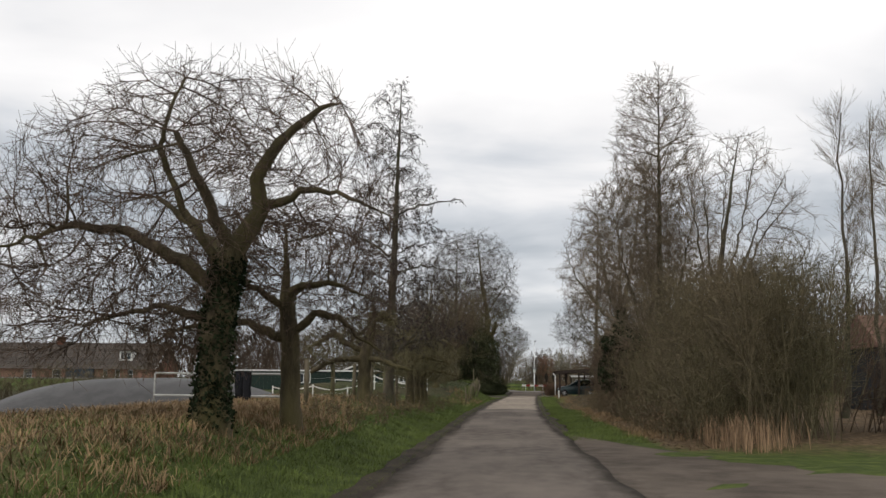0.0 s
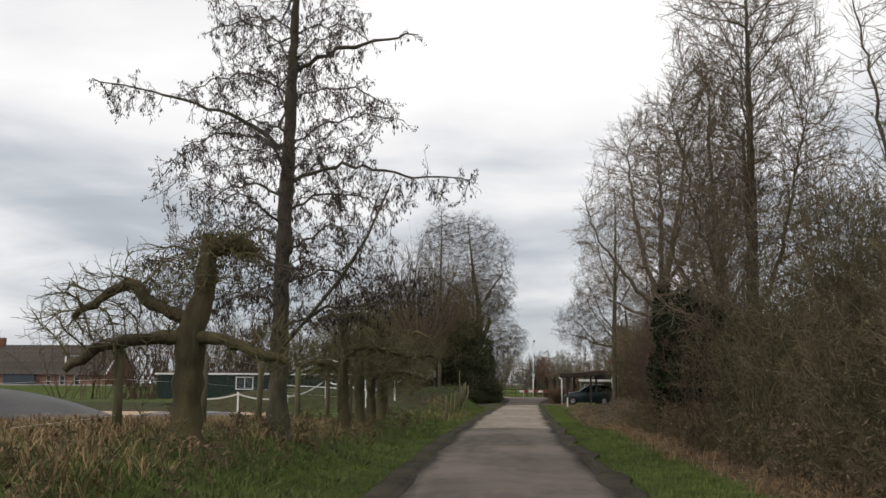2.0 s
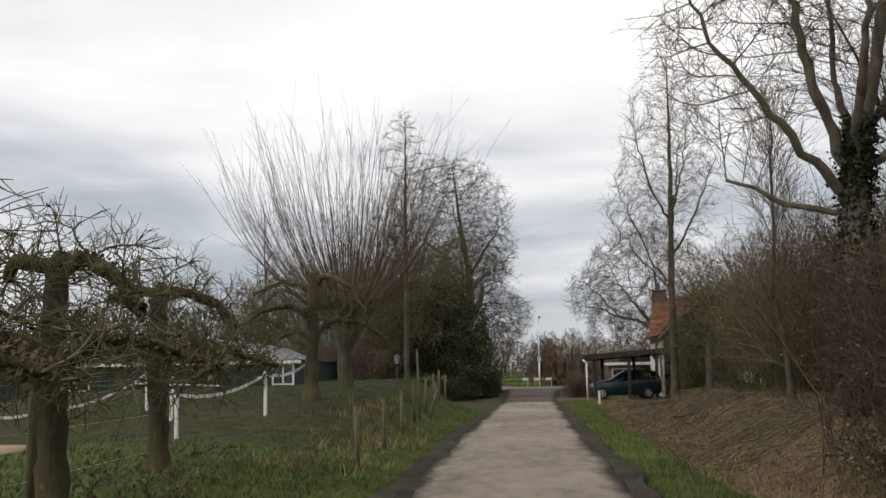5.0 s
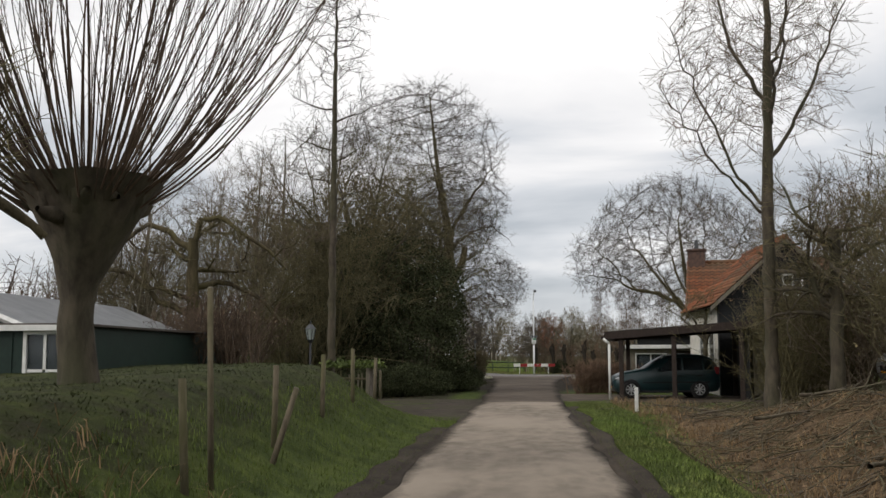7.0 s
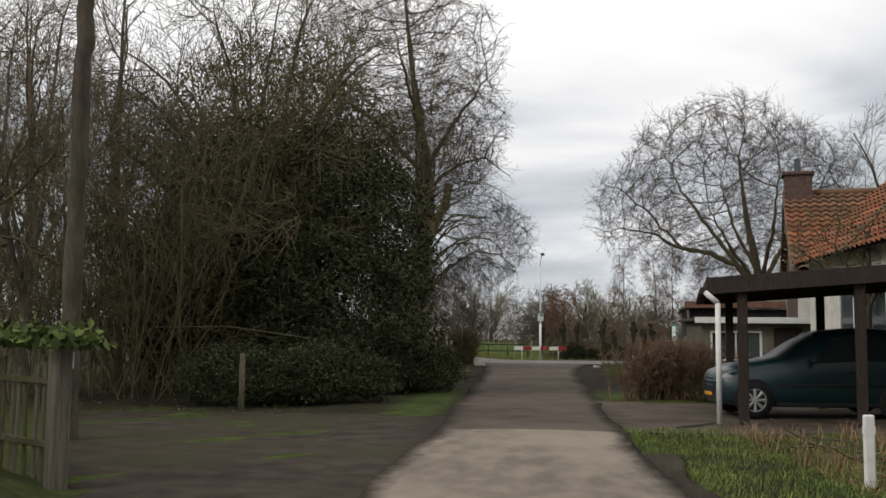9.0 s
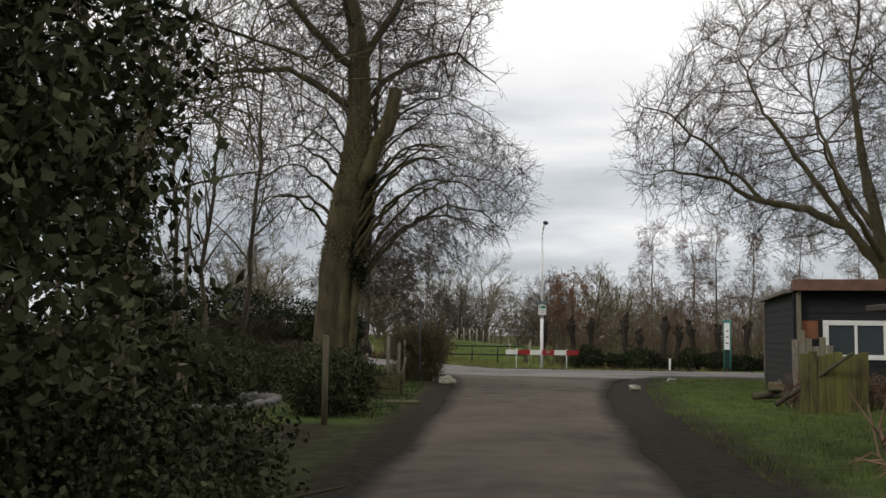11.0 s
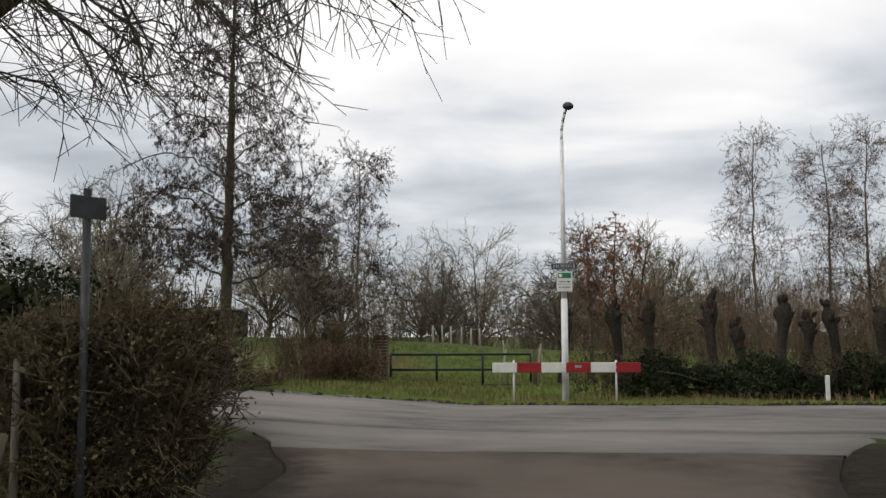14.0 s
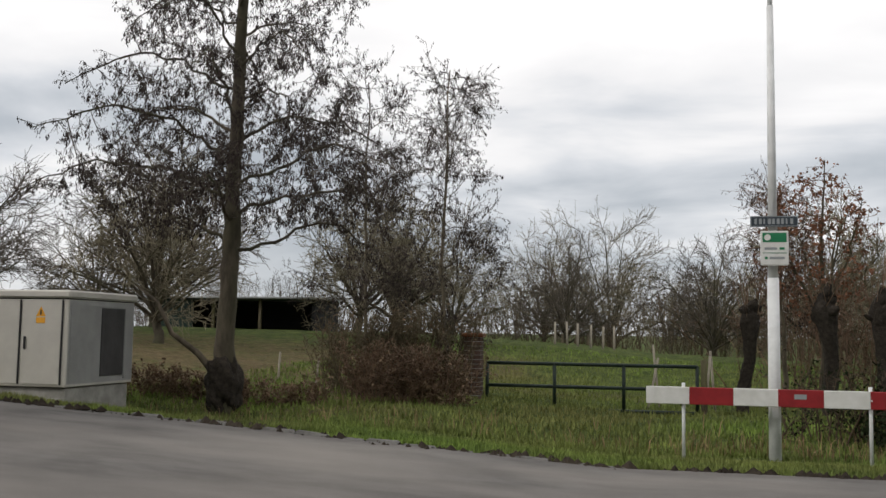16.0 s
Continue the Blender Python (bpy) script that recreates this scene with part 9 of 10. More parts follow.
def stable():
    z = 0.55
    ob = thing("stable", -10.7, 69.8, z, "low dark green timber stable with white fascia, pale gabled roof", "stable")
    n = 78
    bm = wall_xz(bmesh.new(), -9.6, 2.9, 0, 1.38, 0, 0.12, [(2.0, 2.75, 0.02, 1.3), (-5.2, -4.2, 0.5, 1.2)])
    part("front_wall", bm, M["green_paint"], ob)
    for k in range(42):
        xx = -9.5 + k * 0.275
        if not (-5.4 < xx < -4.1):
            part("batten", boxed(xx, xx + 0.035, -0.018, -0.001, 0.02, 1.36), M["green_paint"], ob)
    bm = bmesh.new()
    box(bm, -9.6, -9.48, 0.12, 9, 0, 1.38), box(bm, 2.78, 2.9, 0.12, 9, 0, 1.38), box(bm, -9.48, 2.78, 8.88, 9, 0, 1.38)
    part("wall", bm, M["green_paint"], ob)
    part("fascia", boxed(-9.75, 3.0, -0.12, -0.09, 1.30, 1.40, 0.004), M["white_paint"], ob, "white fascia board")
    part("flat_roof", boxed(-9.75, 3.0, -0.088, 9.1, 1.385, 1.43, 0.004), M["roof_dark"], ob)
    bm = bmesh.new()
    v = [bm.verts.new(p) for p in ((-1.75, 0.3, 1.432), (1.75, 0.3, 1.432), (0, 0.3, 2.12), (-1.75, 0.42, 1.432), (1.75, 0.42, 1.432), (0, 0.42, 2.12))]
    for f in ((0, 1, 2), (5, 4, 3)):
        bm.faces.new([v[i] for i in f])
    for a, b in ((0, 1), (1, 2), (2, 0)):
        bm.faces.new((v[b], v[a], v[a + 3], v[b + 3]))
    part("gable", bm, M["green_paint"], ob)
    part("gable_vent", boxed(-0.12, 0.12, 0.27, 0.298, 1.75, 1.95, 0.01), M["black_paint"], ob)
    for s in (-1, 1):
        bm = bmesh.new()
        q = [bm.verts.new(p) for p in ((s * 2.0, 0.1, 1.36), (0, 0.1, 2.15), (0, 9.0, 2.15), (s * 2.0, 9.0, 1.36))]
        bm.faces.new(q)
        bmesh.ops.solidify(bm, geom=bm.faces[:], thickness=0.05)
        part("roof_slope", bm, M["roof_grey"], ob, "pale corrugated sheet")
        bm = bmesh.new()
        rod(bm, (s * 2.02, 0.07, 1.34), (0, 0.07, 2.16), 0.06, 0.06, 4)
        part("verge_board", bm, M["white_paint"], ob, "white verge board")
    d = part("door", boxed(2.06, 2.69, 0.03, 0.07, 0.06, 1.24, 0.004), M["glass"], ob)
    bm = bmesh.new()
    for a in ((2.0, 2.06, -0.02, 0.1, 0.02, 1.3), (2.69, 2.75, -0.02, 0.1, 0.02, 1.3), (2.06, 2.69, -0.02, 0.1, 1.24, 1.3), (2.35, 2.40, 0.0, 0.09, 0.06, 1.24), (2.06, 2.69, 0.0, 0.09, 0.6, 0.65)):
        box(bm, *a)
    part("frame", bm, M["white_paint"], d, "white door frame")
    window_xz(ob, -5.2, -4.2, 0.5, 1.2, 0.02, 2, 1)
    r = bmesh.new()
    rod(r, (-2.2, -1.3, 0.75), (0.6, -1.2, 0.62), 0.03, 0.03, 6)
    rod(r, (0.6, -1.2, 0.62), (1.1, -1.2, 0.4), 0.03, 0.03, 6)
    part("hitching_rail", r, M["white_paint"], ob)
    for px in (-2.2, 0.6):
        part("rail_post", rodded((px, -1.25, -0.2), (px, -1.25, 0.72 if px < 0 else 0.6), 0.03, 0.03, 6), M["white_paint"], ob)


stable()


def white_frame():
    z = zl(-5.6, 23.9)
    ob = thing("rail_frame", -4.75, 23.9, z, "white painted metal rail frame standing in the grass", "rail")
    for zz in (0.72, 0.2):
        part("rail", rodded((-3.6, 0.4, zz), (0, 0, zz), 0.026, 0.026, 8), M["dull_white"], ob, smooth=True)
    for f in (0.0, 0.06, 0.5, 1.0):
        part("upright", rodded((-3.6 * f, 0.4 * f, -0.15), (-3.6 * f, 0.4 * f, 0.72), 0.022, 0.022, 8), M["dull_white"], ob, smooth=True)
    c = thing("hung_cloth", -6.1, 24.03, z + 0.1, "black cloth hung over the white rail", "cloth")
    bm = bmesh.new()
    rng = random.Random(4)
    for x0, x1, z0 in ((-0.19, -0.005, 0.05), (0.005, 0.19, -0.03), ):
        box(bm, x0, x1, -0.05, -0.005, z0, 0.64)
    box(bm, -0.19, 0.19, -0.05, 0.05, 0.6, 0.67)
    bmesh.ops.subdivide_edges(bm, edges=bm.edges[:], cuts=3, use_grid_fill=True)
    for v in bm.verts:
        v.co += Vector((0.012 * math.sin(v.co.z * 14), 0.02 * math.sin(v.co.x * 30 + v.co.z * 6), 0))
    part("fold", bm, M["cloth_black"], c, smooth=True)


white_frame()


def heap(name, x, y, sx, sy, h, material, label, category, turn=0):
    n = 28
    u = np.linspace(-1, 1, n)
    X, Y = np.meshgrid(u, u)
    Z = h * np.clip(1 - np.abs(X) ** 3, 0, 1) * np.clip(1 - np.abs(Y) ** 2.2, 0, 1) + 0.03 * h * rough(X * 6, Y * 6, 1.0)
    V = np.stack([X * sx, Y * sy, Z - 0.05], -1).reshape(-1, 3)
    i = (np.arange(n - 1)[:, None] * n + np.arange(n - 1)[None]).ravel()
    ob = raw_part(name, V, np.stack([i, i + 1, i + 1 + n, i + n], -1), M[material])
    ob.matrix_basis = pose(x, y, zl(x, y), 0, 0, turn)
    return tagged(ob, label, category)


heap("silage_mound", -12.2, 34.0, 5.6, 3.2, 1.28, "tarp_grey", "long heap under grey sheeting beyond the verge", "heap", 8)
heap("silage_mound", -9.2, 43.5, 2.8, 1.2, 0.55, "plastic_black", "low heap under black plastic sheeting", "heap", -6)


def picket_gate():
    x0, y0, x1, y1 = -3.98, 77.7, -5.2, 78.7
    ob = thing("picket_fence", x0, y0, zl(x0, y0), "weathered grey picket fence with mossy posts and a leafy creeper", "fence", turn=math.degrees(math.atan2(y1 - y0, x1 - x0)))
    L = math.hypot(x1 - x0, y1 - y0)
    part("post", boxed(-0.07, 0.07, -0.07, 0.07, -0.2, 1.1, 0.01), M["grey_wood"], ob)
    part("post_cap", boxed(-0.06, 0.06, -0.085, -0.071, 0.95, 1.08, 0.004), M["white_paint"], ob, "small white plate")
    part("post", boxed(L - 0.06, L + 0.06, -0.06, 0.06, -0.2, 1.25, 0.01), M["stake"], ob)
    for zz in (0.32, 0.82):
        part("rail", boxed(0.07, L - 0.07, -0.015, 0.015, zz, zz + 0.05, 0.004), M["stake"], ob)
    rng = random.Random(2)
    for k in range(9):
        xx, h, w = 0.16 + k * (L - 0.3) / 8 + rng.uniform(-0.03, 0.03), rng.uniform(0.8, 1.06), rng.uniform(0.018, 0.034)
        sl = boxed(xx - w, xx + w, -0.04, -0.018, 0.02, h, 0.004)
        tilt = rng.uniform(-0.07, 0.07)
        for v in sl.verts:
            v.co.x += tilt * v.co.z
        part("slat", sl, M["grey_wood" if k % 3 else "stake"], ob)
    rg = np.random.default_rng(9)
    c = np.stack([rg.uniform(-0.4, L, 900), rg.normal(0, 0.12, 900), 1.12 + np.abs(rg.normal(0, 0.08, 900))], -1)
    tagged(raw_part("creeper", *leaf_cards(rg, c, 0.05), M["grass_blade"], ob, "yellow-green creeper on top"), kind="stuff")


picket_gate()


def lantern(x, y):
    ob = thing("garden_lantern", x, y, zl(x, y), "old-style garden lantern on a dark slender post", "lamp")
    part("post", rodded((0, 0, -0.2), (0, 0, 1.62), 0.035, 0.028, 10), M["black_paint"], ob, smooth=True)
    part("collar", rodded((0, 0, 1.62), (0, 0, 1.70), 0.05, 0.09, 6), M["black_paint"], ob)
    bm = rodded((0, 0, 1.70), (0, 0, 1.98), 0.08, 0.135, 6)
    part("glass_cage", bm, M["milky_glass"], ob, "milky glass panes")
    for k in range(6):
        a = 2 * math.pi * k / 6
        part("cage_bar", rodded((0.082 * math.cos(a), 0.082 * math.sin(a), 1.70), (0.138 * math.cos(a), 0.138 * math.sin(a), 1.98), 0.009, 0.009, 5), M["black_paint"], ob)
    part("roof", rodded((0, 0, 1.98), (0, 0, 2.1), 0.16, 0.05, 6), M["galv_dark"], ob)
    part("finial", rodded((0, 0, 2.1), (0, 0, 2.2), 0.025, 0.008, 8), M["black_paint"], ob)


lantern(-5.8, 79.3)


# ---- far buildings ----
def farmhouse():
    ob = thing("farmhouse", -49.0, 128.0, 0.0, "long brick farmhouse with a dark tiled roof and white verges", "house")
    L, D, ez, rz = 30.0, 8.5, 2.7, 5.9
    holes = [(-3.6, -2.9, 1.0, 2.3), (-5.4, -4.7, 1.0, 2.3), (-7.0, -6.4, 1.0, 2.3), (-14, -12.8, 0.9, 2.3), (-18, -16.8, 0.9, 2.3), (-23, -21.8, 0.9, 2.3)]
    part("front_wall", wall_xz(bmesh.new(), -L, 0, -0.3, ez, 0, 0.3, holes), M["brick_pink"], ob)
    for h in holes:
        window_xz(ob, *h, 0.1, 1, 2, bar=0.08)
    bm = bmesh.new()
    v = [bm.verts.new(p) for p in ((0, 0.302, -0.3), (0, D, -0.3), (0, D, ez), (0, D / 2, rz), (0, 0.302, ez), (-0.3, 0.302, -0.3), (-0.3, D, -0.3), (-0.3, D, ez), (-0.3, D / 2, rz), (-0.3, 0.302, ez))]
    bm.faces.new(v[:5]), bm.faces.new(v[5:][::-1])
    for a in range(5):
        b = (a + 1) % 5
        bm.faces.new((v[b], v[a], v[a + 5], v[b + 5]))
    part("gable_wall", bm, M["brick"], ob)
    part("gable_window", boxed(0.002, 0.05, 3.7, 4.7, 3.3, 4.3), M["glass"], ob)
    part("back_walls", boxed(-L, -0.302, D - 0.3, D, -0.3, ez), M["brick"], ob)
    for y0, y1 in ((-0.5, D / 2), (D + 0.5, D / 2)):
        s = (rz - ez) / (D / 2)
        V, F = tiled_slope((0.35, y0, ez - 0.5 * s), (-L - 0.35, y0, ez - 0.5 * s), (0.35, y1, rz + 0.05), (-L - 0.35, y1, rz + 0.05), 12, 60)
        tagged(raw_part("roof_slope", V, F, M["roof_dark"], ob), kind="stuff")
        part("verge_board", rodded((0.38, y0, ez - 0.5 * s), (0.38, y1, rz), 0.11, 0.11, 4), M["white_paint"], ob, "white verge board")
    part("dormer", boxed(-5.3, -3.5, 1.0, 3.4, 3.5, 4.75), M["white_paint"], ob)
    w = part("dormer_window", boxed(-5.05, -3.75, 0.95, 0.995, 3.7, 4.5), M["glass"], ob)
    for xx in (-4.65, -4.2):
        part("glazing_bar", boxed(xx - 0.03, xx + 0.03, 0.92, 0.949, 3.7, 4.5), M["white_paint"], w)
    part("dormer_roof", boxed(-5.5, -3.3, 0.7, 3.6, 4.752, 4.86), M["roof_dark"], ob)
    part("annex", boxed(-12.0, -8.2, -0.4, -0.004, -0.2, 2.5), M["sign_blue"], ob, "dark blue-grey boarded front")
    part("chimney", boxed(-15.5, -14.6, D / 2 - 0.4, D / 2 + 0.4, rz - 0.3, rz + 0.9), M["brick"], ob)


farmhouse()


def field_barn(x, y):
    z = zl(x, y)
    ob = thing("field_shelter", x, y, z, "low open-fronted dark shelter with a white sheet roof on the dyke", "barn")
    part("back_wall", boxed(-3.8, 3.8, 3.0, 3.15, -0.2, 1.35), M["black_wood"], ob)
    part("end_wall", boxed(-3.8, -3.65, 0.0, 2.998, -0.2, 1.35), M["green_paint"], ob)
    part("end_wall", boxed(3.65, 3.8, 0.0, 2.998, -0.2, 1.35), M["black_wood"], ob)
    part("front_panel", boxed(-3.648, -1.9, 0.0, 0.1, -0.2, 1.3), M["green_paint"], ob)
    for px in (-1.0, 1.2):
        part("post", boxed(px, px + 0.12, 0.0, 0.12, -0.2, 1.35), M["stake"], ob)
    part("roof", boxed(-4.1, 4.1, -0.4, 3.4, 1.36, 1.44, 0.01), M["roof_grey"], ob, "white corrugated sheets")
    part("door_post", boxed(-4.0, -3.85, -0.1, 0.0, -0.2, 1.3), M["white_paint"], ob)


field_barn(-19.0, 158.0)


def far_shed(x, y, w, d, h, roof, wall, label):
    ob = thing("far_shed", x, y, zl(x, y), label, "shed")
    part("wall", boxed(-w / 2, w / 2, 0, d, -0.2, h), M[wall], ob)
    bm = bmesh.new()
    v = [bm.verts.new(p) for p in ((-w / 2 - 0.2, -0.2, h + 0.003), (w / 2 + 0.2, -0.2, h + 0.003), (w / 2 + 0.2, d + 0.2, h + 0.003), (-w / 2 - 0.2, d + 0.2, h + 0.003), (-w / 2 - 0.2, d / 2, h + d * 0.28), (w / 2 + 0.2, d / 2, h + d * 0.28))]
    for f in ((0, 1, 5, 4), (2, 3, 4, 5), (0, 4, 3), (1, 2, 5), (3, 2, 1, 0)):
        bm.faces.new([v[i] for i in f])
    part("roof", bm, M[roof], ob)
    part("door", boxed(-0.6, 0.6, -0.04, -0.002, 0, min(h - 0.1, 2.0)), M["brown_wood"], ob)


far_shed(19.0, 42.0, 9.0, 5.0, 2.6, "rust", "black_wood", "low dark shed with a red-brown roof behind the hedge")


# ---- grass, reeds and fallen leaves ----
def blades(name, xs, ys, height, width, material, label, seed, lean=0.35, category="grass"):
    """One object of many bent blades rooted at the given places."""
    rng = np.random.default_rng(seed)
    n = len(xs)
    S = np.stack([xs, ys, land(xs, ys) - 0.01], -1)
    h = height * rng.uniform(0.5, 1.25, n)
    a = rng.uniform(0, 2 * np.pi, n)
    out = np.stack([np.cos(a), np.sin(a), np.zeros(n)], -1)
    side = np.stack([-np.sin(a), np.cos(a), np.zeros(n)], -1) * (width * rng.uniform(0.6, 1.3, n))[:, None]
    ln = (lean * rng.uniform(0.2, 1.5, n) * h)[:, None]
    mid = S + out * ln * 0.35 + np.array([0, 0, 1.0]) * (h * 0.6)[:, None]
    tip = S + out * ln + np.array([0, 0, 1.0]) * (h * (1 - 0.25 * lean))[:, None]
    if height < 0.15:
        V = np.stack([S - side, S + side, tip], 1).reshape(-1, 3)
        ob = raw_part(name, V, np.arange(3 * n).reshape(-1, 3), M[material], None, label, smooth=False)
        return tagged(ob, category=category, kind="stuff")
    V = np.stack([S - side, S + side, mid + side * 0.7, mid - side * 0.7, tip], 1).reshape(-1, 3)
    i = np.arange(n) * 5
    F = np.concatenate([np.stack([i, i + 1, i + 2], -1), np.stack([i, i + 2, i + 3], -1), np.stack([i + 3, i + 2, i + 4], -1)])
    ob = raw_part(name, V, F, M[material], None, label, smooth=False)
    return tagged(ob, category=category, kind="stuff")


def strip(rng, n, y0, y1, d0, d1, side, clump=0.0, power=1.0):
    """Places beside the lane, between d0 and d1 from its edge, gathered into clumps."""
    y = rng.uniform(y0, y1, n)
    d = d0 + (d1 - d0) * rng.uniform(0, 1, n) ** power
    if clump:
        m = max(int(n / 22), 1)
        cy, cd = rng.uniform(y0, y1, m), d0 + (d1 - d0) * rng.uniform(0, 1, m) ** power
        k = rng.integers(0, m, n)
        y, d = cy[k] + rng.normal(0, clump, n), cd[k] + rng.normal(0, clump, n)
        d = np.maximum(d, d0)
    edge = lane_middle(y) + side * lane_half(np.minimum(y, 121))
    return edge + side * d, y


rng = np.random.default_rng(77)
x, y = strip(rng, 75000, 4, 76, 0.02, 2.1, -1, 0, 1.3)
blades("verge_grass", x, y, 0.085, 0.006, "grass_blade", "short green verge grass along the lane", 1)
x, y = strip(rng, 52000, 24, 84, 0.02, 1.8, 1, 0, 1.3)
blades("verge_grass", x, y, 0.085, 0.006, "grass_blade", "short green verge grass along the lane", 2)
x, y = strip(rng, 16000, 3, 22, 1.5, 6.0, -1, 0.25)
blades("tall_dry_grass", x, y, 0.20, 0.006, "grass_dry", "matted straw-coloured grass under the old trees", 14, 1.5)
x, y = strip(rng, 15000, 16, 40, 1.8, 6.5, -1, 0.22)
blades("tall_dry_grass", x, y, 0.24, 0.006, "grass_dry", "tall straw-coloured grass on the bank", 3, 1.3)
x, y = strip(rng, 900, 50, 62, 0.6, 2.2, -1, 0.2)
blades("tall_dry_grass", x, y, 0.25, 0.006, "grass_dry", "straw-coloured rough grass at the fence foot", 4, 1.2)
x, y = strip(rng, 56000, 4, 52, 0.8, 6.0, -1, 0.3)
blades("rough_grass", x, y, 0.14, 0.007, "grass_blade", "rough olive-green grass on the bank", 13, 1.2)
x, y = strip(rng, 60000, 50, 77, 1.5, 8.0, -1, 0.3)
blades("lawn_grass", x, y, 0.045, 0.006, "grass_dark", "rough green grass of the raised lawn", 5, 1.2)
x, y = strip(rng, 620, 21.5, 26.0, 2.8, 4.2, 1, 0.4)
blades("reed_clumps", x, y, 0.65, 0.008, "reed", "pale dry reeds at the hedge foot", 6, 0.35, "reeds")
x, y = strip(rng, 5000, 24, 80, 1.5, 2.8, 1, 0.12)
blades("tall_dry_grass", x, y, 0.2, 0.006, "grass_dry", "dry grass along the ditch", 7, 0.7)
x, y = strip(rng, 15000, 48, 80, 1.5, 6.5, 1, 0.28)
blades("bank_dry_grass", x, y, 0.15, 0.005, "grass_dry", "flattened straw-coloured grass and stalks on the ditch bank", 15, 1.8)
x, y = strip(rng, 750, 77, 84, 1.4, 3.4, 1, 0.22)
blades("tall_dry_grass", x, y, 0.28, 0.006, "grass_dry", "straw tufts beside the drive", 17, 0.9)
# brighter blade colour laid over the right-hand verge grass
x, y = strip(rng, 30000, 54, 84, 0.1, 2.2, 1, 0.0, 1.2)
blades("verge_grass", x, y, 0.07, 0.007, "grass_bright", "bright short grass of the right-hand verge", 16, 0.8)
x, y = strip(rng, 32000, 94, 121, 1.0, 5.5, 1, 0.25)
blades("corner_grass", x, y, 0.08, 0.006, "grass_blade", "green grass of the junction corner", 8)
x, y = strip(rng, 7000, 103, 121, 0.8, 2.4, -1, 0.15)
blades("corner_grass", x, y, 0.11, 0.008, "grass_dark", "green grass before the corner hedge", 9)
x, y = rng.uniform(-16, 12, 80000), 128.65 + np.abs(rng.normal(0, 1.2, 80000))
blades("road_bank_grass", x, y, 0.075, 0.010, "grass_bright", "green grass along the far road edge", 10)
x, y = np.concatenate([rng.uniform(-0.6, 9, 900), rng.uniform(-9, -0.6, 260)]), 131.0 + np.abs(rng.normal(0, 0.8, 1160))
blades("tall_dry_grass", x, y, 0.30, 0.006, "grass_dry", "dry grass tufts round the lamp post and barrier", 11, 0.6)
x, y = rng.uniform(-10, 5, 62000), 131.0 + 20 * rng.uniform(0, 1, 62000) ** 1.7
blades("meadow_grass", x, y, 0.11, 0.014, "grass_bright", "green meadow grass behind the gate", 12)



def clods(n, seed):
    """Torn turf and earth lumps along the far edge of the crossing road."""
    r = np.random.default_rng(seed)
    x = r.uniform(-16, 12, n)
    y = 128.55 + 0.10 * np.sin(x * 2.1) + r.normal(0, 0.07, n)
    c = np.stack([x, y, land(x, y) + 0.015], -1)[:, None]
    unit_lump = np.array([(1, 0, 0), (0, 1, 0), (-1, 0, 0), (0, -1, 0), (0, 0, 0.8), (0, 0, -0.8)], float)
    V = c + unit_lump[None] * r.uniform(0.02, 0.085, (n, 1, 1)) * r.uniform(0.6, 1.4, (n, 6, 1))
    f = np.array([(0, 1, 4), (1, 2, 4), (2, 3, 4), (3, 0, 4), (1, 0, 5), (2, 1, 5), (3, 2, 5), (0, 3, 5)])
    F = (np.arange(n)[:, None, None] * 6 + f[None]).reshape(-1, 3)
    return tagged(raw_part("earth_clods", V.reshape(-1, 3), F, M["mud"], None, "dark clods of earth along the far road edge", smooth=False), category="earth", kind="stuff")


clods(1100, 14)


def fallen(n, seed, y0, y1, d0, d1, side, label):
    r = np.random.default_rng(seed)
    x, y = strip(r, n, y0, y1, d0, d1, side)
    c = np.stack([x, y, land(x, y) + 0.02], -1)
    V, F = leaf_cards(r, c, 0.024, 0.75, 0.65)
    tagged(raw_part("leaf_litter", V, F, M["dead_leaf"], None, label), category="leaves", kind="stuff")


fallen(12000, 21, 47, 80, 1.4, 7.5, 1, "brown fallen leaves covering the ditch bank")


def brush_litter(n, seed, y0, y1, d0, d1, side, material, label):
    r = np.random.default_rng(seed)
    x, y = strip(r, n, y0, y1, d0, d1, side, 0.55)
    a = r.uniform(0, 2 * np.pi, n)
    A = grow(r, np.stack([x, y, np.zeros(n)], -1), np.stack([np.cos(a), np.sin(a), np.zeros(n)], -1), r.uniform(0.15, 0.85, n), 5, 0.16, 0.0)
    A[..., 2] = land(A[..., 0], A[..., 1]) + 0.02 + np.abs(A[..., 2]) * 0.5 + r.uniform(0, 0.10, (n, 1)) * np.linspace(0, 1, 5)[None]
    tagged(raw_part("brushwood_litter", *tubes(A, r.uniform(0.005, 0.016, (n, 1)) * np.linspace(1, 0.5, 5)[None], 4), M[material], None, label), category="twigs", kind="stuff")


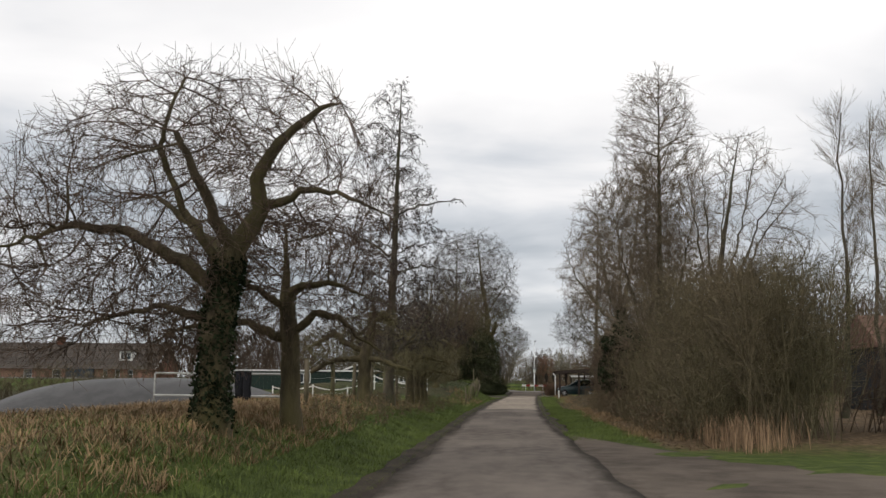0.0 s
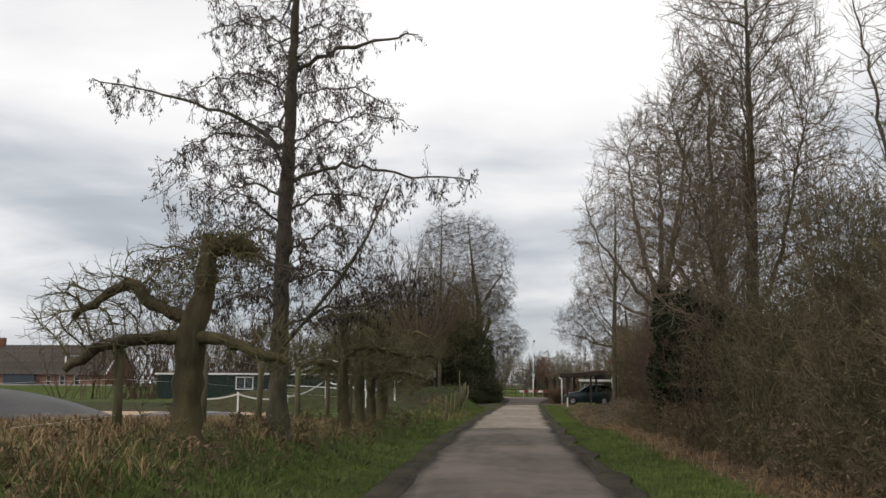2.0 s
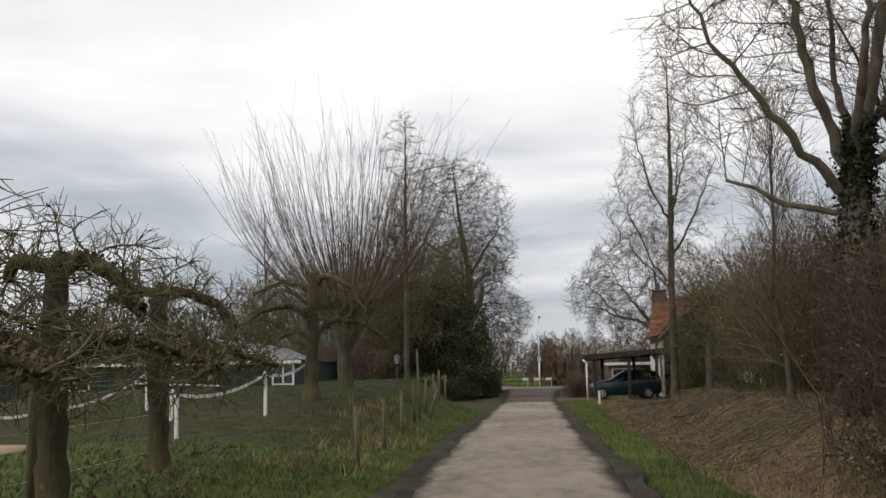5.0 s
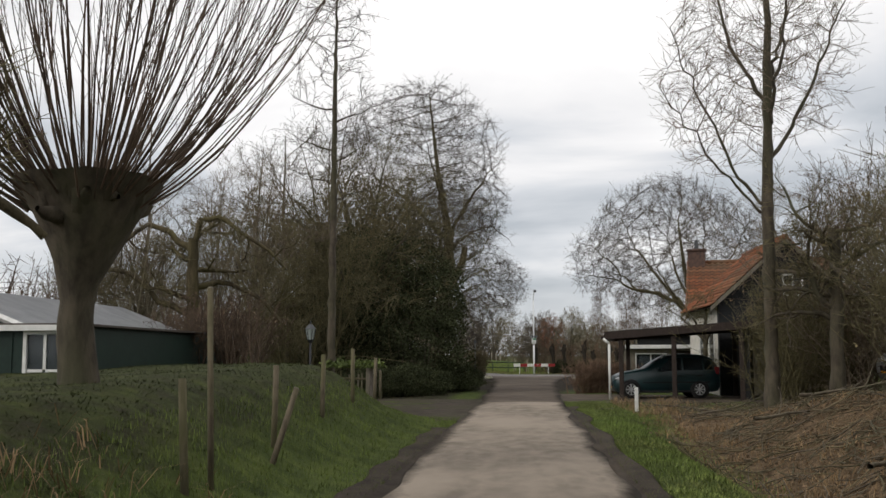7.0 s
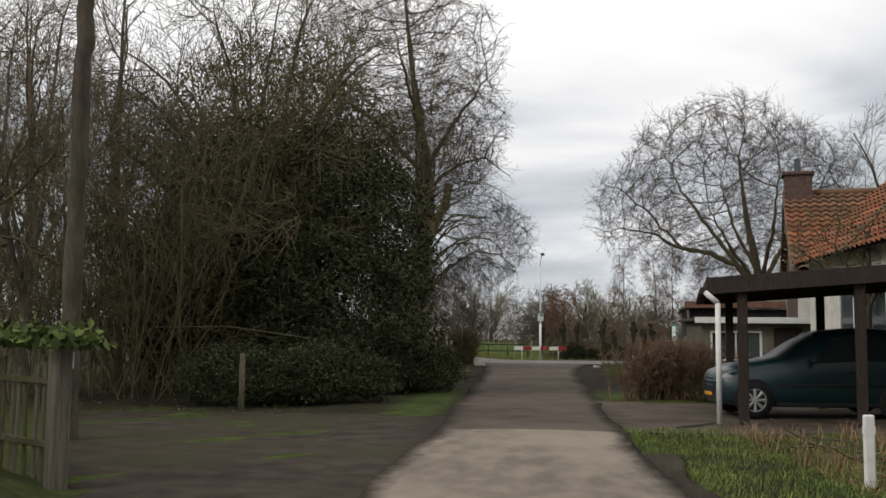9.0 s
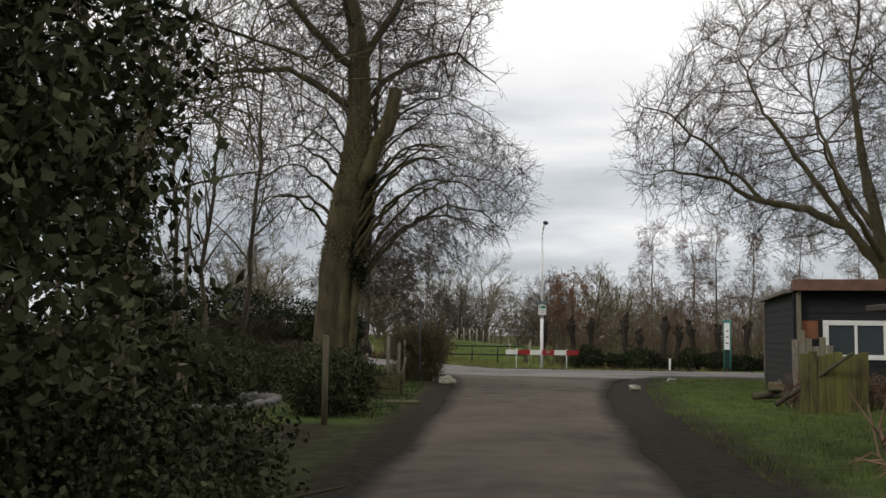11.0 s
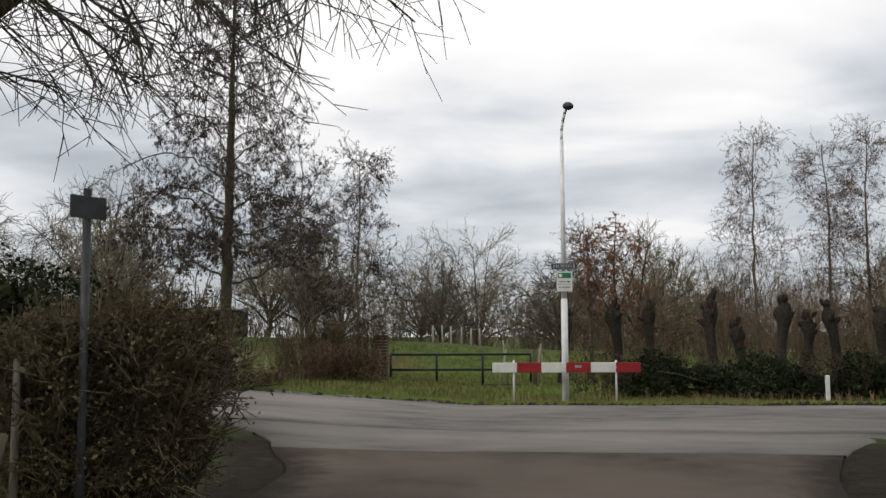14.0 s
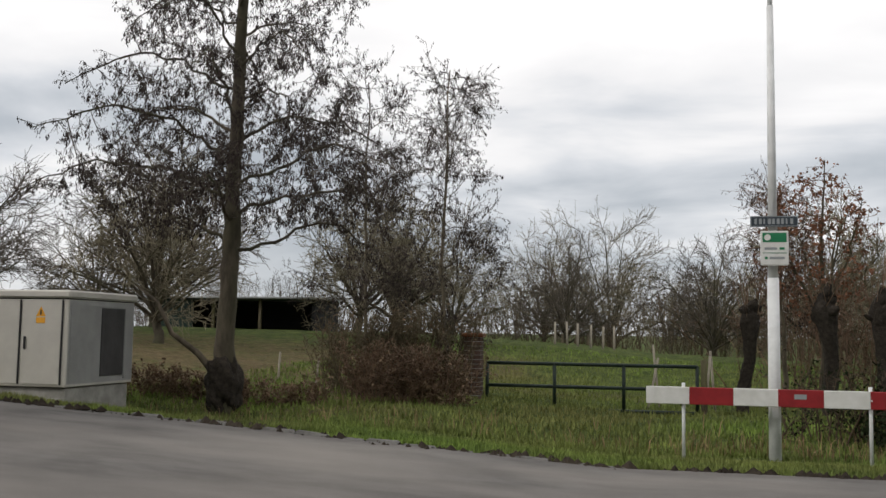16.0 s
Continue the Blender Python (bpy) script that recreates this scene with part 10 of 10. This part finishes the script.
brush_litter(1500, 31, 56, 82, 1.9, 7.0, 1, "bark_pale", "pale dead sticks strewn over the ditch bank")
brush_litter(1300, 32, 50, 82, 1.7, 7.0, 1, "twig_hedge", "brown brushwood lying on the ditch bank")


def dead_branch(x, y, turn, L, seed):
    r = np.random.default_rng(seed)
    ob = thing("fallen_branch", x, y, zl(x, y), "pale bare branch lying on the leafy bank", "branch", "fallen branches", turn=turn)
    A = grow(r, np.array([[-L / 2, 0, 0.03]]), np.array([[1.0, 0, 0.06]]), np.array([L]), 9, 0.07, 0.02)
    RA = np.linspace(0.035, 0.010, 9)[None]
    raw_part("stem", *tubes(A, RA, 7), M["bark_pale"], ob)
    B, RB = branch(r, A, RA, per=9, span=(0.25, 1.0), angle=45, length=L * 0.3, k=5, wiggle=0.12, rise=0.0, thin=0.6, least=0.006)
    tagged(raw_part("brushwood", *tubes(B, RB, 4), M["bark_pale"], ob), kind="stuff")


for n, (px, py, turn, L) in enumerate(((4.4, 77.2, 30, 2.0), (3.7, 78.6, 160, 1.5), (5.0, 75.0, 75, 1.8), (4.6, 71.5, 20, 1.9), (5.6, 68.5, 120, 1.6), (4.2, 66.0, 50, 1.7), (6.0, 73.0, 10, 2.2))):
    dead_branch(px, py, turn, L, 400 + n)
fallen(5000, 22, 22, 47, 1.8, 4.5, 1, "brown fallen leaves under the hedge")
fallen(2500, 23, 85, 120, 2.0, 9.0, -1, "dead leaves on the dark yard floor")


# low growth on the left bank
thicket("field_hedge", [(-26, 42), (-20, 41), (-15, 40)], 1.6, 1.7, 260, 269, "dark tangled hedge beside the paddock", "twig_hedge", leaves=3000, leaf="withered", fine=4, stem_r=0.012)
thicket("bank_bramble", [(-3.4, 20), (-3.5, 34), (-3.6, 48)], 1.3, 0.42, 150, 231, "low brown brambles and dead stalks on the bank", "twig_olive", leaves=1500, fine=3, category="bush", stem_r=0.006)
thicket("yard_bramble", [(-7.0, 75.5), (-9.0, 80)], 2.0, 1.6, 200, 233, "brown scrub behind the lantern", "twig_brown", leaves=1500, fine=3, category="bush")
